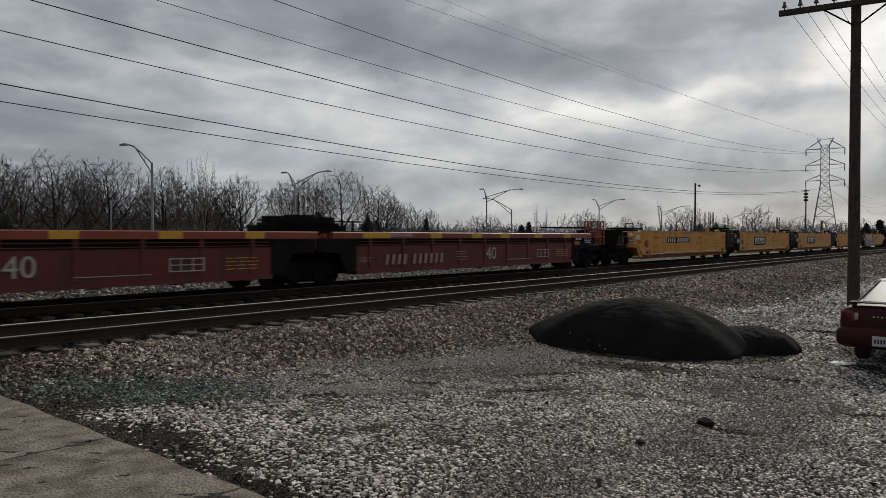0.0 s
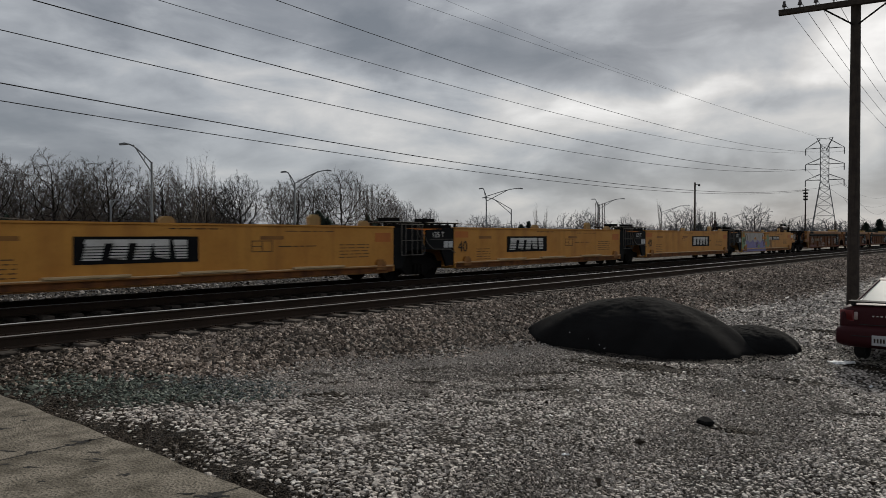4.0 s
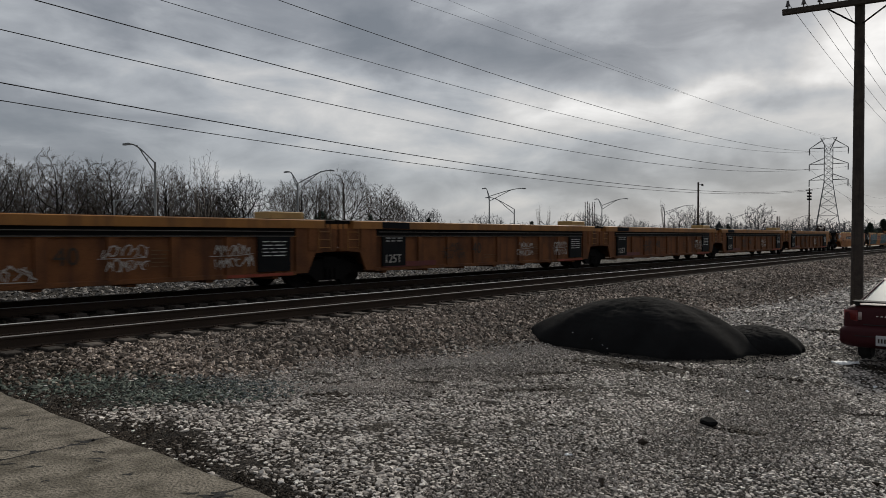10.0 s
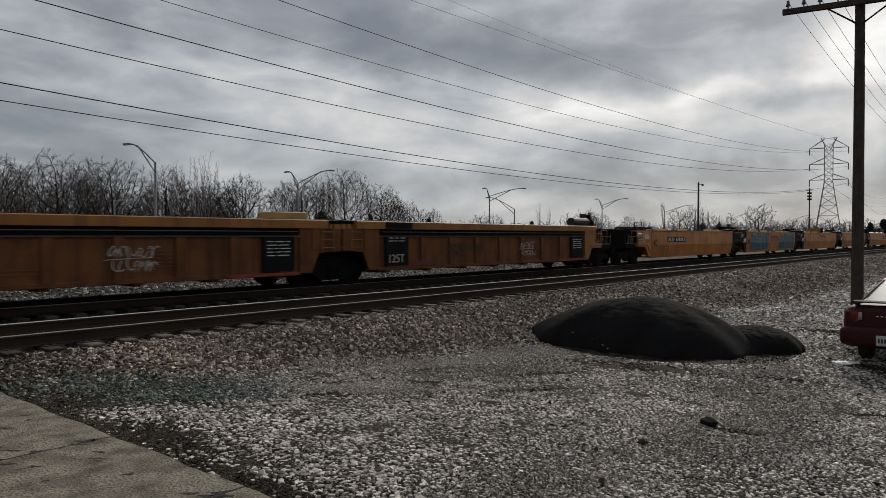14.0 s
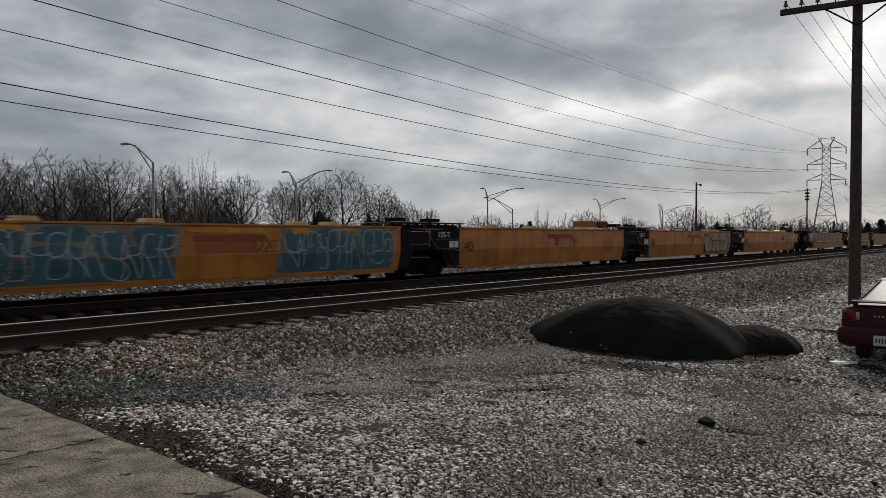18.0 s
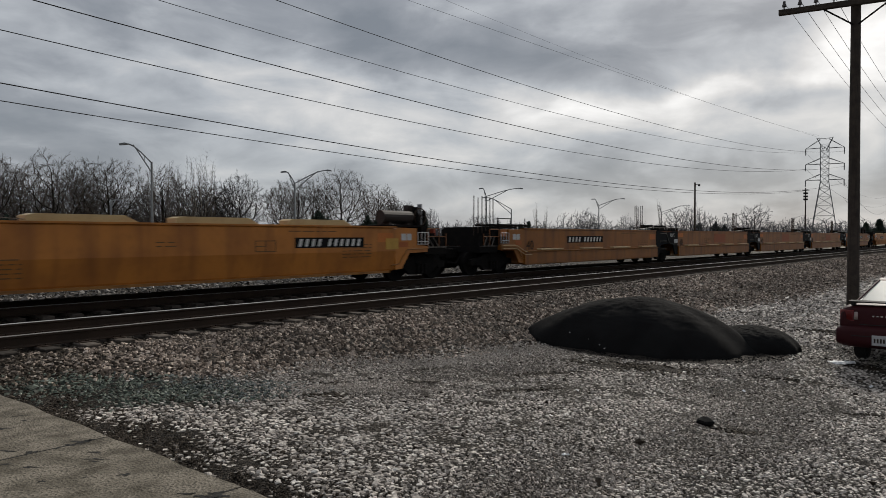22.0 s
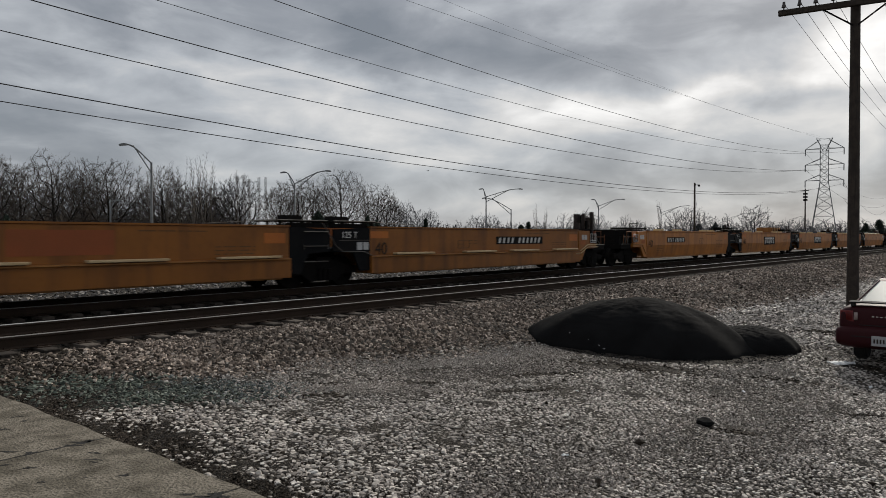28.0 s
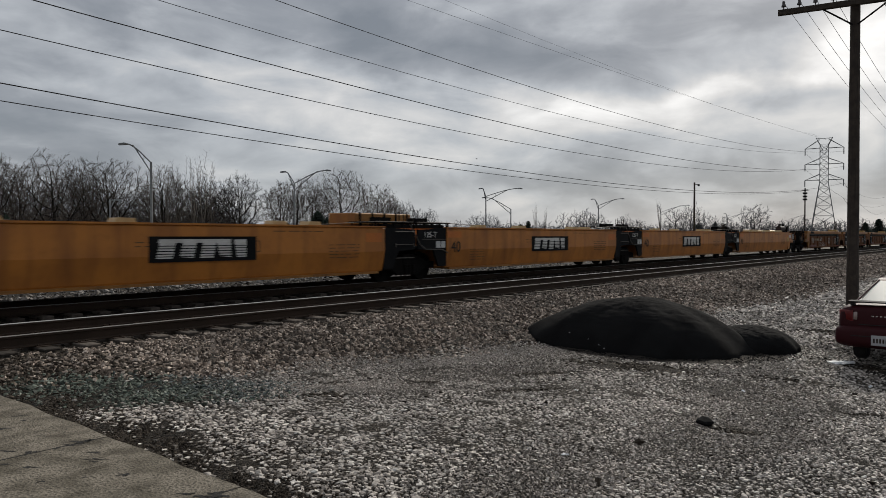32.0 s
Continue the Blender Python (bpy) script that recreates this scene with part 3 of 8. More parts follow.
def round_stones(name, pos, size, mat, seed):
    """Worn stones half bedded in the ground: a wide foot and a smaller, shifted top."""
    rng = np.random.default_rng(seed)
    n = len(pos)
    a = rng.uniform(0, math.tau, (n, 1)) + np.arange(4) * math.pi / 2 + rng.uniform(-0.3, 0.3, (n, 4))
    r = rng.uniform(0.5, 0.8, (n, 4))
    foot = np.stack([np.cos(a) * r, np.sin(a) * r, rng.uniform(-0.25, -0.1, (n, 4))], -1)
    a2, r2 = a + rng.uniform(0.1, 0.6, (n, 1)), r * rng.uniform(0.5, 0.8, (n, 4))
    top = np.stack([np.cos(a2) * r2 + rng.uniform(-0.15, 0.15, (n, 1)), np.sin(a2) * r2 + rng.uniform(-0.15, 0.15, (n, 1)), rng.uniform(0.10, 0.28, (n, 1)) + rng.uniform(-0.07, 0.07, (n, 4))], -1)
    v = np.concatenate([foot, top], 1) * size[:, None, None]
    t, c = rng.uniform(0, math.tau, n), rng.uniform(0.75, 1.3, n)
    x, y = v[..., 0] * c[:, None], v[..., 1]
    v = np.stack([x * np.cos(t)[:, None] - y * np.sin(t)[:, None], x * np.sin(t)[:, None] + y * np.cos(t)[:, None], v[..., 2]], -1) + pos[:, None]
    quads = np.array([(0, 1, 5, 4), (1, 2, 6, 5), (2, 3, 7, 6), (3, 0, 4, 7), (4, 5, 6, 7)])
    return quick_mesh(name, v.reshape(-1, 3), (np.arange(n)[:, None, None] * 8 + quads[None]).reshape(-1, 4), mat)


def patchy(x, y, scale, seed):
    """A soft random pattern between 0 and 1."""
    rng = np.random.default_rng(seed)
    s = np.zeros_like(x)
    for k in range(7):
        a, p, f = rng.uniform(0, math.tau), rng.uniform(0, math.tau), rng.uniform(0.5, 1.9) / scale
        s += np.sin((x * math.cos(a) + y * math.sin(a)) * f * math.tau + p)
    return 0.5 + s / 7


def cobbles(name, pos, size, mat, seed, tall=(0.12, 0.32), tilt=0.16, long=(0.8, 1.4)):
    """Broken stones with a five-sided foot, a smaller shifted top and a crown point, each leaning a little."""
    rng = np.random.default_rng(seed)
    n, k = len(pos), 5
    a = rng.uniform(0, math.tau, (n, 1)) + np.arange(k) * math.tau / k + rng.uniform(-0.3, 0.3, (n, k))
    r = rng.uniform(0.42, 0.68, (n, k))
    foot = np.stack([np.cos(a) * r, np.sin(a) * r, np.full((n, k), -0.22)], -1)
    h = rng.uniform(*tall, (n, 1))
    r2, shift = r * rng.uniform(0.5, 0.95, (n, k)), rng.uniform(-0.1, 0.1, (n, 1, 2))
    a2 = a + rng.uniform(-0.2, 0.2, (n, 1))
    lean = rng.normal(0, tilt, (n, 2))
    tx, ty = np.cos(a2) * r2 + shift[..., 0], np.sin(a2) * r2 + shift[..., 1]
    top = np.stack([tx, ty, h * rng.uniform(0.72, 1.0, (n, k)) + tx * lean[:, :1] + ty * lean[:, 1:]], -1)
    crown = np.stack([shift[:, 0, 0], shift[:, 0, 1], h[:, 0] * 1.12], -1)[:, None]
    v = np.concatenate([foot, top, crown], 1) * size[:, None, None]
    t, c = rng.uniform(0, math.tau, n), rng.uniform(*long, n)
    x, y = v[..., 0] * c[:, None], v[..., 1] / c[:, None] ** 0.5
    v = np.stack([x * np.cos(t)[:, None] - y * np.sin(t)[:, None], x * np.sin(t)[:, None] + y * np.cos(t)[:, None], v[..., 2]], -1) + pos[:, None]
    tris = []
    for i in range(k):
        j = (i + 1) % k
        tris += [(i, j, k + j), (i, k + j, k + i), (k + i, k + j, 2 * k)]
    return quick_mesh(name, v.reshape(-1, 3), (np.arange(n)[:, None, None] * (2 * k + 1) + np.array(tris)[None]).reshape(-1, 3), mat)


def on_yard(x, y):
    pile = ((x - 13.0) / 2.0) ** 2 + ((y - 5.5) / 2.6) ** 2 < 0.8
    return (x > 2.85) & ~pile


def spots(x, y, rows):
    """The strongest of some soft oval patches: middle, half sizes, turn in degrees."""
    s = np.zeros_like(x)
    for cx, cy, a, b, turn in rows:
        c, q = math.cos(radians(turn)), math.sin(radians(turn))
        u, v = (x - cx) * c + (y - cy) * q, (y - cy) * c - (x - cx) * q
        s = np.maximum(s, np.exp(-(u / a) ** 2 - (v / b) ** 2))
    return s


FINE = ((4.2, 2.7, 0.9, 0.6, 0), (8.6, 6.3, 2.2, 0.75, -20), (7.2, 2.2, 1.5, 0.8, 0), (9.8, 2.6, 1.6, 1.0, 0), (11.0, 6.6, 1.3, 0.5, -20), (6.2, 6.4, 0.8, 0.35, -30))
MUD = ((5.47, 6.29, 0.30, 0.16, -30), (8.2, 6.95, 0.5, 0.09, -20), (9.05, 5.65, 0.75, 0.14, -28), (10.7, 4.7, 0.40, 1.5, 14), (11.35, 2.8, 0.16, 0.75, 28),
       (7.4, 2.3, 0.16, 0.3, 0), (6.1, 6.9, 0.35, 0.08, -25), (7.1, 6.2, 0.3, 0.1, -20), (13.7, 1.7, 0.3, 0.9, 0), (17.2, 3.4, 0.4, 0.7, 0), (9.7, 1.5, 0.35, 0.1, -40), (7.8, 5.0, 0.7, 0.1, -25), (12.2, 8.0, 0.6, 0.15, -15))
EDGE = ((3.2, 7.95, 0.28, 0.6, 0), (3.12, 5.8, 0.28, 0.75, 0), (2.95, 4.1, 0.16, 0.9, 0), (2.85, 6.9, 0.16, 2.6, 0), (3.3, 9.1, 0.4, 0.35, 0))


def scatter_stones():
    rng = np.random.default_rng(11)
    # the yard, row by row outwards, each stone jittered in its own small field
    xs, ys, ss = [], [], []
    r = 2.7
    while r < 48:
        step = 0.021 * (1 + r / 8)
        b = np.arange(radians(14), radians(93), step / r)
        b = b + rng.uniform(-0.45, 0.45, len(b)) * step / r
        rr = r + rng.uniform(-0.45, 0.45, len(b)) * step
        xs.append(rr * np.sin(b)), ys.append(rr * np.cos(b)), ss.append(np.full(len(b), step))
        r += step
    n = 9000
    b, r = rng.uniform(radians(93), radians(178), n), 2.7 + 16 * rng.uniform(0, 1, n) ** 1.5
    xs.append(r * np.sin(b)), ys.append(r * np.cos(b)), ss.append(0.05 * (1 + r / 9.5))
    x, y, step = np.concatenate(xs), np.concatenate(ys), np.concatenate(ss)
    foot = shoulder_foot(x)
    coarse = spots(x, y, ((4.0, 4.7, 1.5, 2.2, 0), (3.5, 6.8, 0.9, 0.5, -20)))
    fine, mud, edge = spots(x, y, FINE), spots(x, y, MUD), spots(x, y, EDGE)
    rough = patchy(x, y, 2.6, 5)
    size = step * rng.uniform(0.75, 1.3, len(x)) * (0.95 + 0.35 * coarse - 0.2 * fine) * rng.choice([0.75, 1.0, 1.15], len(x))
    keep = on_yard(x, y) & (y < foot + rng.normal(0, 0.22, len(x)))
    gone = np.clip(0.12 * coarse + 0.03 + np.clip((rough - 0.6) * 0.9, 0, 0.22), 0, 0.75)
    gone = np.maximum(gone, 0.93 * np.clip(edge * 1.35, 0, 1))
    keep &= rng.uniform(0, 1, len(x)) > gone
    x, y, size, mud, fine = x[keep], y[keep], size[keep], mud[keep], fine[keep]
    pos = np.stack([x, y, ground_z(x, y) + size * 0.04], -1)
    far = np.hypot(x, y)
    stain = ((x - 4.1) / 1.4) ** 2 + ((y - 7.75 + 0.5 * (x - 4.1)) / 0.85) ** 2 < 1 + 0.75 * rng.normal(0, 0.6, len(x))
    wet = ~stain & (mud > 0.5 + rng.normal(0, 0.24, len(x)))
    dusty = ~stain & ~wet & (fine > 0.5 + rng.normal(0, 0.2, len(x)))
    plain = ~stain & ~wet & ~dusty
    near, distant = far < 5.5, far > 15
    tagged(new("gravel_stones", cobbles("gravel_stones", pos[plain & near], size[plain & near], "stone_grey", 1)), "pale grey crushed gravel spread over the yard", "gravel", kind="stuff")
    tagged(new("far_gravel_stones", round_stones("far_gravel_stones", pos[plain & ~near & ~distant], size[plain & ~near & ~distant] * 0.85, "stone_grey", 1)), "pale grey crushed gravel further across the yard", "gravel", kind="stuff")
    tagged(new("distant_gravel", stone_mesh("distant_gravel", pos[plain & distant], size[plain & distant], "stone_grey", 5, 0.6, True)), "pale grey gravel at the far side of the yard", "gravel", kind="stuff")
    tagged(new("worn_gravel", round_stones("worn_gravel", pos[dusty], size[dusty] * 0.85, "stone_fine", 4)), "fine worn gravel in the wheel tracks of the yard", "gravel", kind="stuff")
    n = 26000
    k = rng.integers(0, len(FINE), n)
    rows = np.array(FINE)[k]
    u, v, c, q = rng.normal(0, 0.8, n) * rows[:, 2], rng.normal(0, 0.8, n) * rows[:, 3], np.cos(np.radians(rows[:, 4])), np.sin(np.radians(rows[:, 4]))
    fx, fy = rows[:, 0] + u * c - v * q, rows[:, 1] + u * q + v * c
    inside = on_yard(fx, fy) & (fy < shoulder_foot(fx)) & (spots(fx, fy, MUD) < 0.4)
    fx, fy = fx[inside], fy[inside]
    tagged(new("crushed_fines", stone_mesh("crushed_fines", np.stack([fx, fy, ground_z(fx, fy) + 0.008], -1), rng.uniform(0.014, 0.030, len(fx)), "stone_fine", 14, 0.7, True)), "crushed fines pressed into the gravel", "gravel", kind="stuff")
    tagged(new("muddy_gravel", round_stones("muddy_gravel", pos[wet], size[wet], "stone_dark", 12)), "dark muddy gravel in wet tracks", "gravel", kind="stuff")
    n = 15000
    gx, gy = 2.84 + np.abs(rng.normal(0, 0.42, n)), rng.uniform(2.5, 9.4, n)
    gs = rng.uniform(0.010, 0.028, n)
    grit = np.stack([gx, gy, ground_z(gx, gy) + gs * 0.15], -1)
    tagged(new("dark_grit", stone_mesh("dark_grit", grit, gs, "stone_dark", 6, 0.62, True)), "dark grit along the edge of the concrete", "grit", kind="stuff")
    # the ballast: shoulder, then the dark bed between the rails
    n = 84000
    x = 1.0 + 84 * rng.uniform(0, 1, n) ** 1.8
    foot = shoulder_foot(x)
    y = foot - 0.45 + (10.9 - foot + 0.45) * rng.uniform(0, 1, n)
    mid = rng.uniform(0, 1, n) < 0.2
    y = np.where(mid, rng.uniform(10.9, 18.6, n), y)
    bsize = rng.uniform(0.030, 0.060, n) * (1 + x / 42)
    on_tie = (np.abs(((x - 2.95) / 0.535 + 0.5) % 1 - 0.5) * 0.535 < 0.13) & (y > 10.24) & (y < 12.8) & (rng.uniform(0, 1, n) < 0.93)
    keep = (on_yard(x, y) | (y > 9.6)) & ~on_tie & (rng.uniform(0, 1, n) < np.clip((y - foot + 0.5) / 0.8, 0, 1)) & ~((np.abs(np.abs(y - NEAR_Y) - 0.75) < 0.12) | (np.abs(np.abs(y - FAR_Y) - 0.75) < 0.12))
    x, y, bsize = x[keep], y[keep], bsize[keep]
    inner = y > 10.45
    dpos = np.stack([x, y, ground_z(x, y) + bsize * 0.05], -1)
    tagged(new("oily_ballast", stone_mesh("oily_ballast", dpos[inner], bsize[inner], "stone_dark", 7, 0.6, True)), "dark oil-stained ballast between the rails", "ballast", kind="stuff")
    x, y, bsize = x[~inner], y[~inner], bsize[~inner]
    greeny = ((x - 4.1) / 1.4) ** 2 + ((y - 7.75 + 0.5 * (x - 4.1)) / 0.85) ** 2 < 1 + 0.75 * rng.normal(0, 0.6, len(x))
    bpos = np.stack([x, y, ground_z(x, y) + bsize * 0.05], -1)
    dirty = ~greeny & (rng.uniform(0, 1, len(x)) < np.clip((5.2 - x) / 2.2, 0, 0.75))
    tagged(new("dirty_ballast", cobbles("dirty_ballast", bpos[dirty], bsize[dirty], "stone_dark", 9, (0.15, 0.4), 0.35, (1.0, 1.8))), "dirt-blackened ballast stones beside the road", "ballast", kind="stuff")
    bpos, bsize, greeny, x = bpos[~dirty], bsize[~dirty], greeny[~dirty], x[~dirty]
    close = x < 15
    tagged(new("ballast_stones", cobbles("ballast_stones", bpos[~greeny & close], bsize[~greeny & close], "stone_brown", 2, (0.15, 0.42), 0.4, (1.0, 1.9))), "brown-grey crushed ballast stones on the track shoulder", "ballast", kind="stuff")
    tagged(new("far_ballast_stones", stone_mesh("far_ballast_stones", bpos[~close], bsize[~close] * 1.15, "stone_brown", 2, 0.75, True)), "brown-grey ballast stones further along the shoulder", "ballast", kind="stuff")
    allp, alls = np.concatenate([pos[stain], bpos[greeny]]), np.concatenate([rng.uniform(0.028, 0.05, stain.sum()), bsize[greeny]])
    blue = allp[:, 0] > 4.7 + rng.normal(0, 0.4, len(allp))
    for mat, pick, name, label in (("stone_green", ~blue, "green_ballast", "dark green-stained ballast stones beside the road"), ("stone_blue", blue, "blue_ballast", "blue-grey stained ballast stones beside the road")):
        tagged(new(name, cobbles(name, allp[pick], alls[pick], mat, 3, (0.15, 0.42), 0.35, (1.0, 1.8))), label, "ballast", kind="stuff")


scatter_stones()


# ---- the concrete road that crosses the tracks ----
def crossing_road():
    road_ob = thing("road", "worn grey concrete road slabs with cracks", "road", kind="structure")
    rng = random.Random(4)
    edges = [-30, -18, -6, 0.2, 2.2, 4.08, 5.97, 9.0]
    for y0, y1 in zip(edges, edges[1:]):
        for x0, x1 in ((-5.2, -1.2), (-1.19, 2.8)):
            bm = bmesh.new()
            n = 14
            rows = []
            for k in range(n + 1):
                y = y0 + 0.012 + (y1 - y0 - 0.024) * k / n
                wob = 0.012 * math.sin(y * 5.1) + rng.uniform(-0.006, 0.006) if x1 > 2 else 0
                rows.append([bm.verts.new((x, y, z)) for x, z in ((x0, 0.2), (x0, 0.425), (x1 - 0.03 + wob, 0.425), (x1 + wob, 0.40), (x1 + wob, 0.2))])
            for p, q in zip(rows, rows[1:]):
                for k in range(4):
                    bm.faces.new((p[k], p[k + 1], q[k + 1], q[k]))
            bm.faces.new(rows[0]), bm.faces.new(rows[-1][::-1])
            part("slab", bm, "concrete", road_ob)
    for k in range(90):
        x0, y0, w, d = rng.uniform(0.9, 2.65), rng.uniform(3.6, 8.8), rng.uniform(0.02, 0.09) * rng.choice((0.5, 1.0, 1.0)), rng.uniform(0.008, 0.022)
        if k % 3 == 0:
            y0, d = rng.choice((5.97, 4.08)) + rng.uniform(-0.035, 0.035), rng.uniform(0.015, 0.04)
        turn, ph = radians(-50 + rng.uniform(-25, 25)), rng.uniform(0, 6)
        bm = bmesh.new()
        ring_pts = []
        for a in np.linspace(0, math.tau, 15, endpoint=False):
            q = 1 + 0.4 * math.sin(3 * a + ph) + 0.35 * math.sin(5 * a + 2 * ph) + rng.uniform(-0.25, 0.25)
            u, v = math.cos(a) * w * q, math.sin(a) * d * q
            ring_pts.append((min(x0 + u * math.cos(turn) - v * math.sin(turn), 2.74), y0 + u * math.sin(turn) + v * math.cos(turn), 0.4275))
        bm.faces.new([bm.verts.new(p) for p in ring_pts])
        part("pit", bm, "crack", road_ob)
    # broken lips along the joints
    for y0 in (5.97, 4.08):
        bm = bmesh.new()
        n, last = 60, None
        for k in range(n + 1):
            x = 2.72 - 4.6 * k / n
            half = 0.005 + 0.010 * max(0.0, noise.noise(Vector((x * 2.3, y0, 0.3)))) + rng.uniform(0, 0.004)
            mid = y0 + 0.018 * noise.noise(Vector((x * 1.7, y0, 4.0)))
            cur = [bm.verts.new((x, mid - half, 0.4262)), bm.verts.new((x, mid + half * rng.uniform(0.6, 1.2), 0.4262))]
            if last:
                bm.faces.new((last[0], last[1], cur[1], cur[0]))
            last = cur
        part("joint_crack", bm, "crack", road_ob)
    bm = bmesh.new()
    box(bm, -5.2, 2.7, 9.02, 10.62, 0.2, 0.71), box(bm, -5.2, 2.7, 10.9, 12.1, 0.2, 0.735), box(bm, -5.2, 2.7, 12.4, 14.85, 0.2, 0.72)
    box(bm, -5.2, 2.7, 15.15, 16.35, 0.2, 0.735), box(bm, -5.2, 2.7, 16.65, 24, 0.2, 0.7)
    part("crossing_panel", bm, "concrete", road_ob)


crossing_road()


# ---- tracks ----
def rail_profile(bm, x0, x1, y, head_only=False):
    prof = ((-0.075, 0), (-0.075, 0.012), (-0.012, 0.03), (-0.012, 0.125), (-0.036, 0.135), (-0.036, 0.165), (0.036, 0.165), (0.036, 0.135), (0.012, 0.125), (0.012, 0.03), (0.075, 0.012), (0.075, 0))
    if head_only:
        prof = ((-0.0365, 0.160), (-0.033, 0.1675), (-0.022, 0.1725), (0.022, 0.1725), (0.033, 0.1675), (0.0365, 0.160))
    a = [bm.verts.new((x0, y + p, RAIL - 0.172 + q)) for p, q in prof]
    b = [bm.verts.new((x1, y + p, RAIL - 0.172 + q)) for p, q in prof]
    for k in range(len(prof)):
        bm.faces.new((a[k], a[(k + 1) % len(prof)], b[(k + 1) % len(prof)], b[k]))
    return bm


def track(y0, label, count, bed):
    tr = thing("railway_track", label, "track", group="railway tracks", kind="structure")
    for dy in (-0.752, 0.752):
        rail = part("rail", rail_profile(bmesh.new(), -400, 900, y0 + dy), "rail_side", tr, "rusty brown steel rail")
        # sheen set by colour: one head of each track pale, the other darker
        part("rail_head", rail_profile(bmesh.new(), -400, 900, y0 + dy, True), "rail_sheen" if (y0 == NEAR_Y) == (dy > 0) else "rail_dim", rail, "polished rail head with its bright sheen painted pale grey" if (y0 == NEAR_Y) == (dy > 0) else "rail head in a darker grey, less sheen painted in")
    bm = bmesh.new()
    box(bm, -0.115, 0.115, -1.18, 1.18, -0.17, 0, 0.012)
    tie = mesh_of("tie", bm, "tie")
    bm = bmesh.new()
    for s in (-0.752, 0.752):
        box(bm, -0.09, 0.09, s - 0.17, s + 0.17, 0.0, 0.012)
        for sx in (-0.05, 0.05):
            for sy in (-0.1, 0.1):
                box(bm, sx - 0.016, sx + 0.016, s + sy - 0.016, s + sy + 0.016, 0.012, 0.035)
    plate = mesh_of("tie_plate", bm, "rail_side")
    rng = random.Random(int(y0 * 10))
    for k in range(count):
        x = 2.95 + 0.535 * k + rng.uniform(-0.02, 0.02)
        m = pose(x, y0 + rng.uniform(-0.05, 0.05), RAIL - 0.182 + rng.uniform(-0.004, 0.004), 0, 0, rng.uniform(-1.5, 1.5))
        t = part("tie", tie, "tie", tr, at=m)
        if k < 40:
            part("tie_plate", plate, "rail_side", t)
    bm = bmesh.new()
    for k in range(count, count + 260):
        x = 2.95 + 0.535 * k
        box(bm, x - 0.115, x + 0.115, y0 - 1.3, y0 + 1.3, RAIL - 0.35, RAIL - 0.184)
    tagged(part("far_ties", bm, "tie", tr), kind="stuff")


track(NEAR_Y, "railway track with worn timber ties and bright rails", 150, 0.5)
track(FAR_Y, "second railway track that the train runs on", 110, 0.5)

# pale wet strip and service road on the far side of the tracks
bm = bmesh.new()
for k in range(60):
    x = -8 + k * 2.6
    a = 18.9 + 0.25 * math.sin(k * 1.3), 21.6 + 0.5 * math.sin(k * 0.7)
    if k == 0:
        last = [bm.verts.new((x, q, 0.36 if q < 20 else 0.30)) for q in a]
        continue
    cur = [bm.verts.new((x, q, 0.36 if q < 20 else 0.30)) for q in a]
    bm.faces.new((last[0], cur[0], cur[1], last[1]))
    last = cur
tagged(new("gravel_path", mesh_of("gravel_path", bm, stony("pale_gravel", (0.30, 0.28, 0.26), (0.03, 0.028, 0.025), 6, 0.4, 0.25))), "pale wet gravel path beyond the tracks", "path", kind="structure")
bm = bmesh.new()
box(bm, -300, 900, 66, 92, -0.4, 0.22)
tagged(new("highway", mesh_of("highway", bm, "road")), "grey asphalt highway beyond the tracks", "road", kind="structure")


# ---- the black pile ----
def heap(name, cx, cy, lx, ly, h, seed, label, power=1.0, lean=0.0):
    n, m = 70, 120
    rng = np.random.default_rng(seed)
    verts, faces = [], []
    ph = rng.uniform(0, math.tau, 6)
    for i in range(n + 1):
        t = i / n
        for j in range(m):
            a = j / m * math.tau
            wob = 1 + 0.05 * math.sin(3 * a + ph[0]) + 0.035 * math.sin(5 * a + ph[1]) + 0.02 * math.sin(11 * a + ph[2])
            x, y = math.cos(a) * lx * t * wob, math.sin(a) * ly * t * wob
            z = h * (1 - t ** 2.0) ** power * (1 + lean * y / ly)
            # slumps, lumps and crumbs
            z += 0.030 * noise.noise(Vector((x * 1.5, y * 1.5, seed))) * (1 - t ** 3)
            z += (0.012 * noise.noise(Vector((x * 4.5, y * 4.5, seed))) + 0.010 * noise.noise(Vector((x * 9, y * 9, seed))) + 0.012 * noise.noise(Vector((x * 19, y * 19, seed)))) * (1 - t ** 6)
            g = float(ground_z(cx + x, cy + y))
            verts.append((cx + x, cy + y, g + max(z, 0) - 0.05 * (t > 0.99)))
    for i in range(n):
        for j in range(m):
            faces.append((i * m + j, (i + 1) * m + j, (i + 1) * m + (j + 1) % m, i * m + (j + 1) % m))
    return tagged(new(name, quick_mesh(name, verts, faces, "coal", True)), label, "pile")


heap("asphalt_mound", 13.15, 5.95, 1.62, 2.22, 0.90, 2, "heap of black asphalt millings on the gravel", 0.88, -0.06)
heap("asphalt_mound", 13.9, 4.02, 0.8, 0.85, 0.41, 5, "low black heap of millings beside the large pile", 0.55)


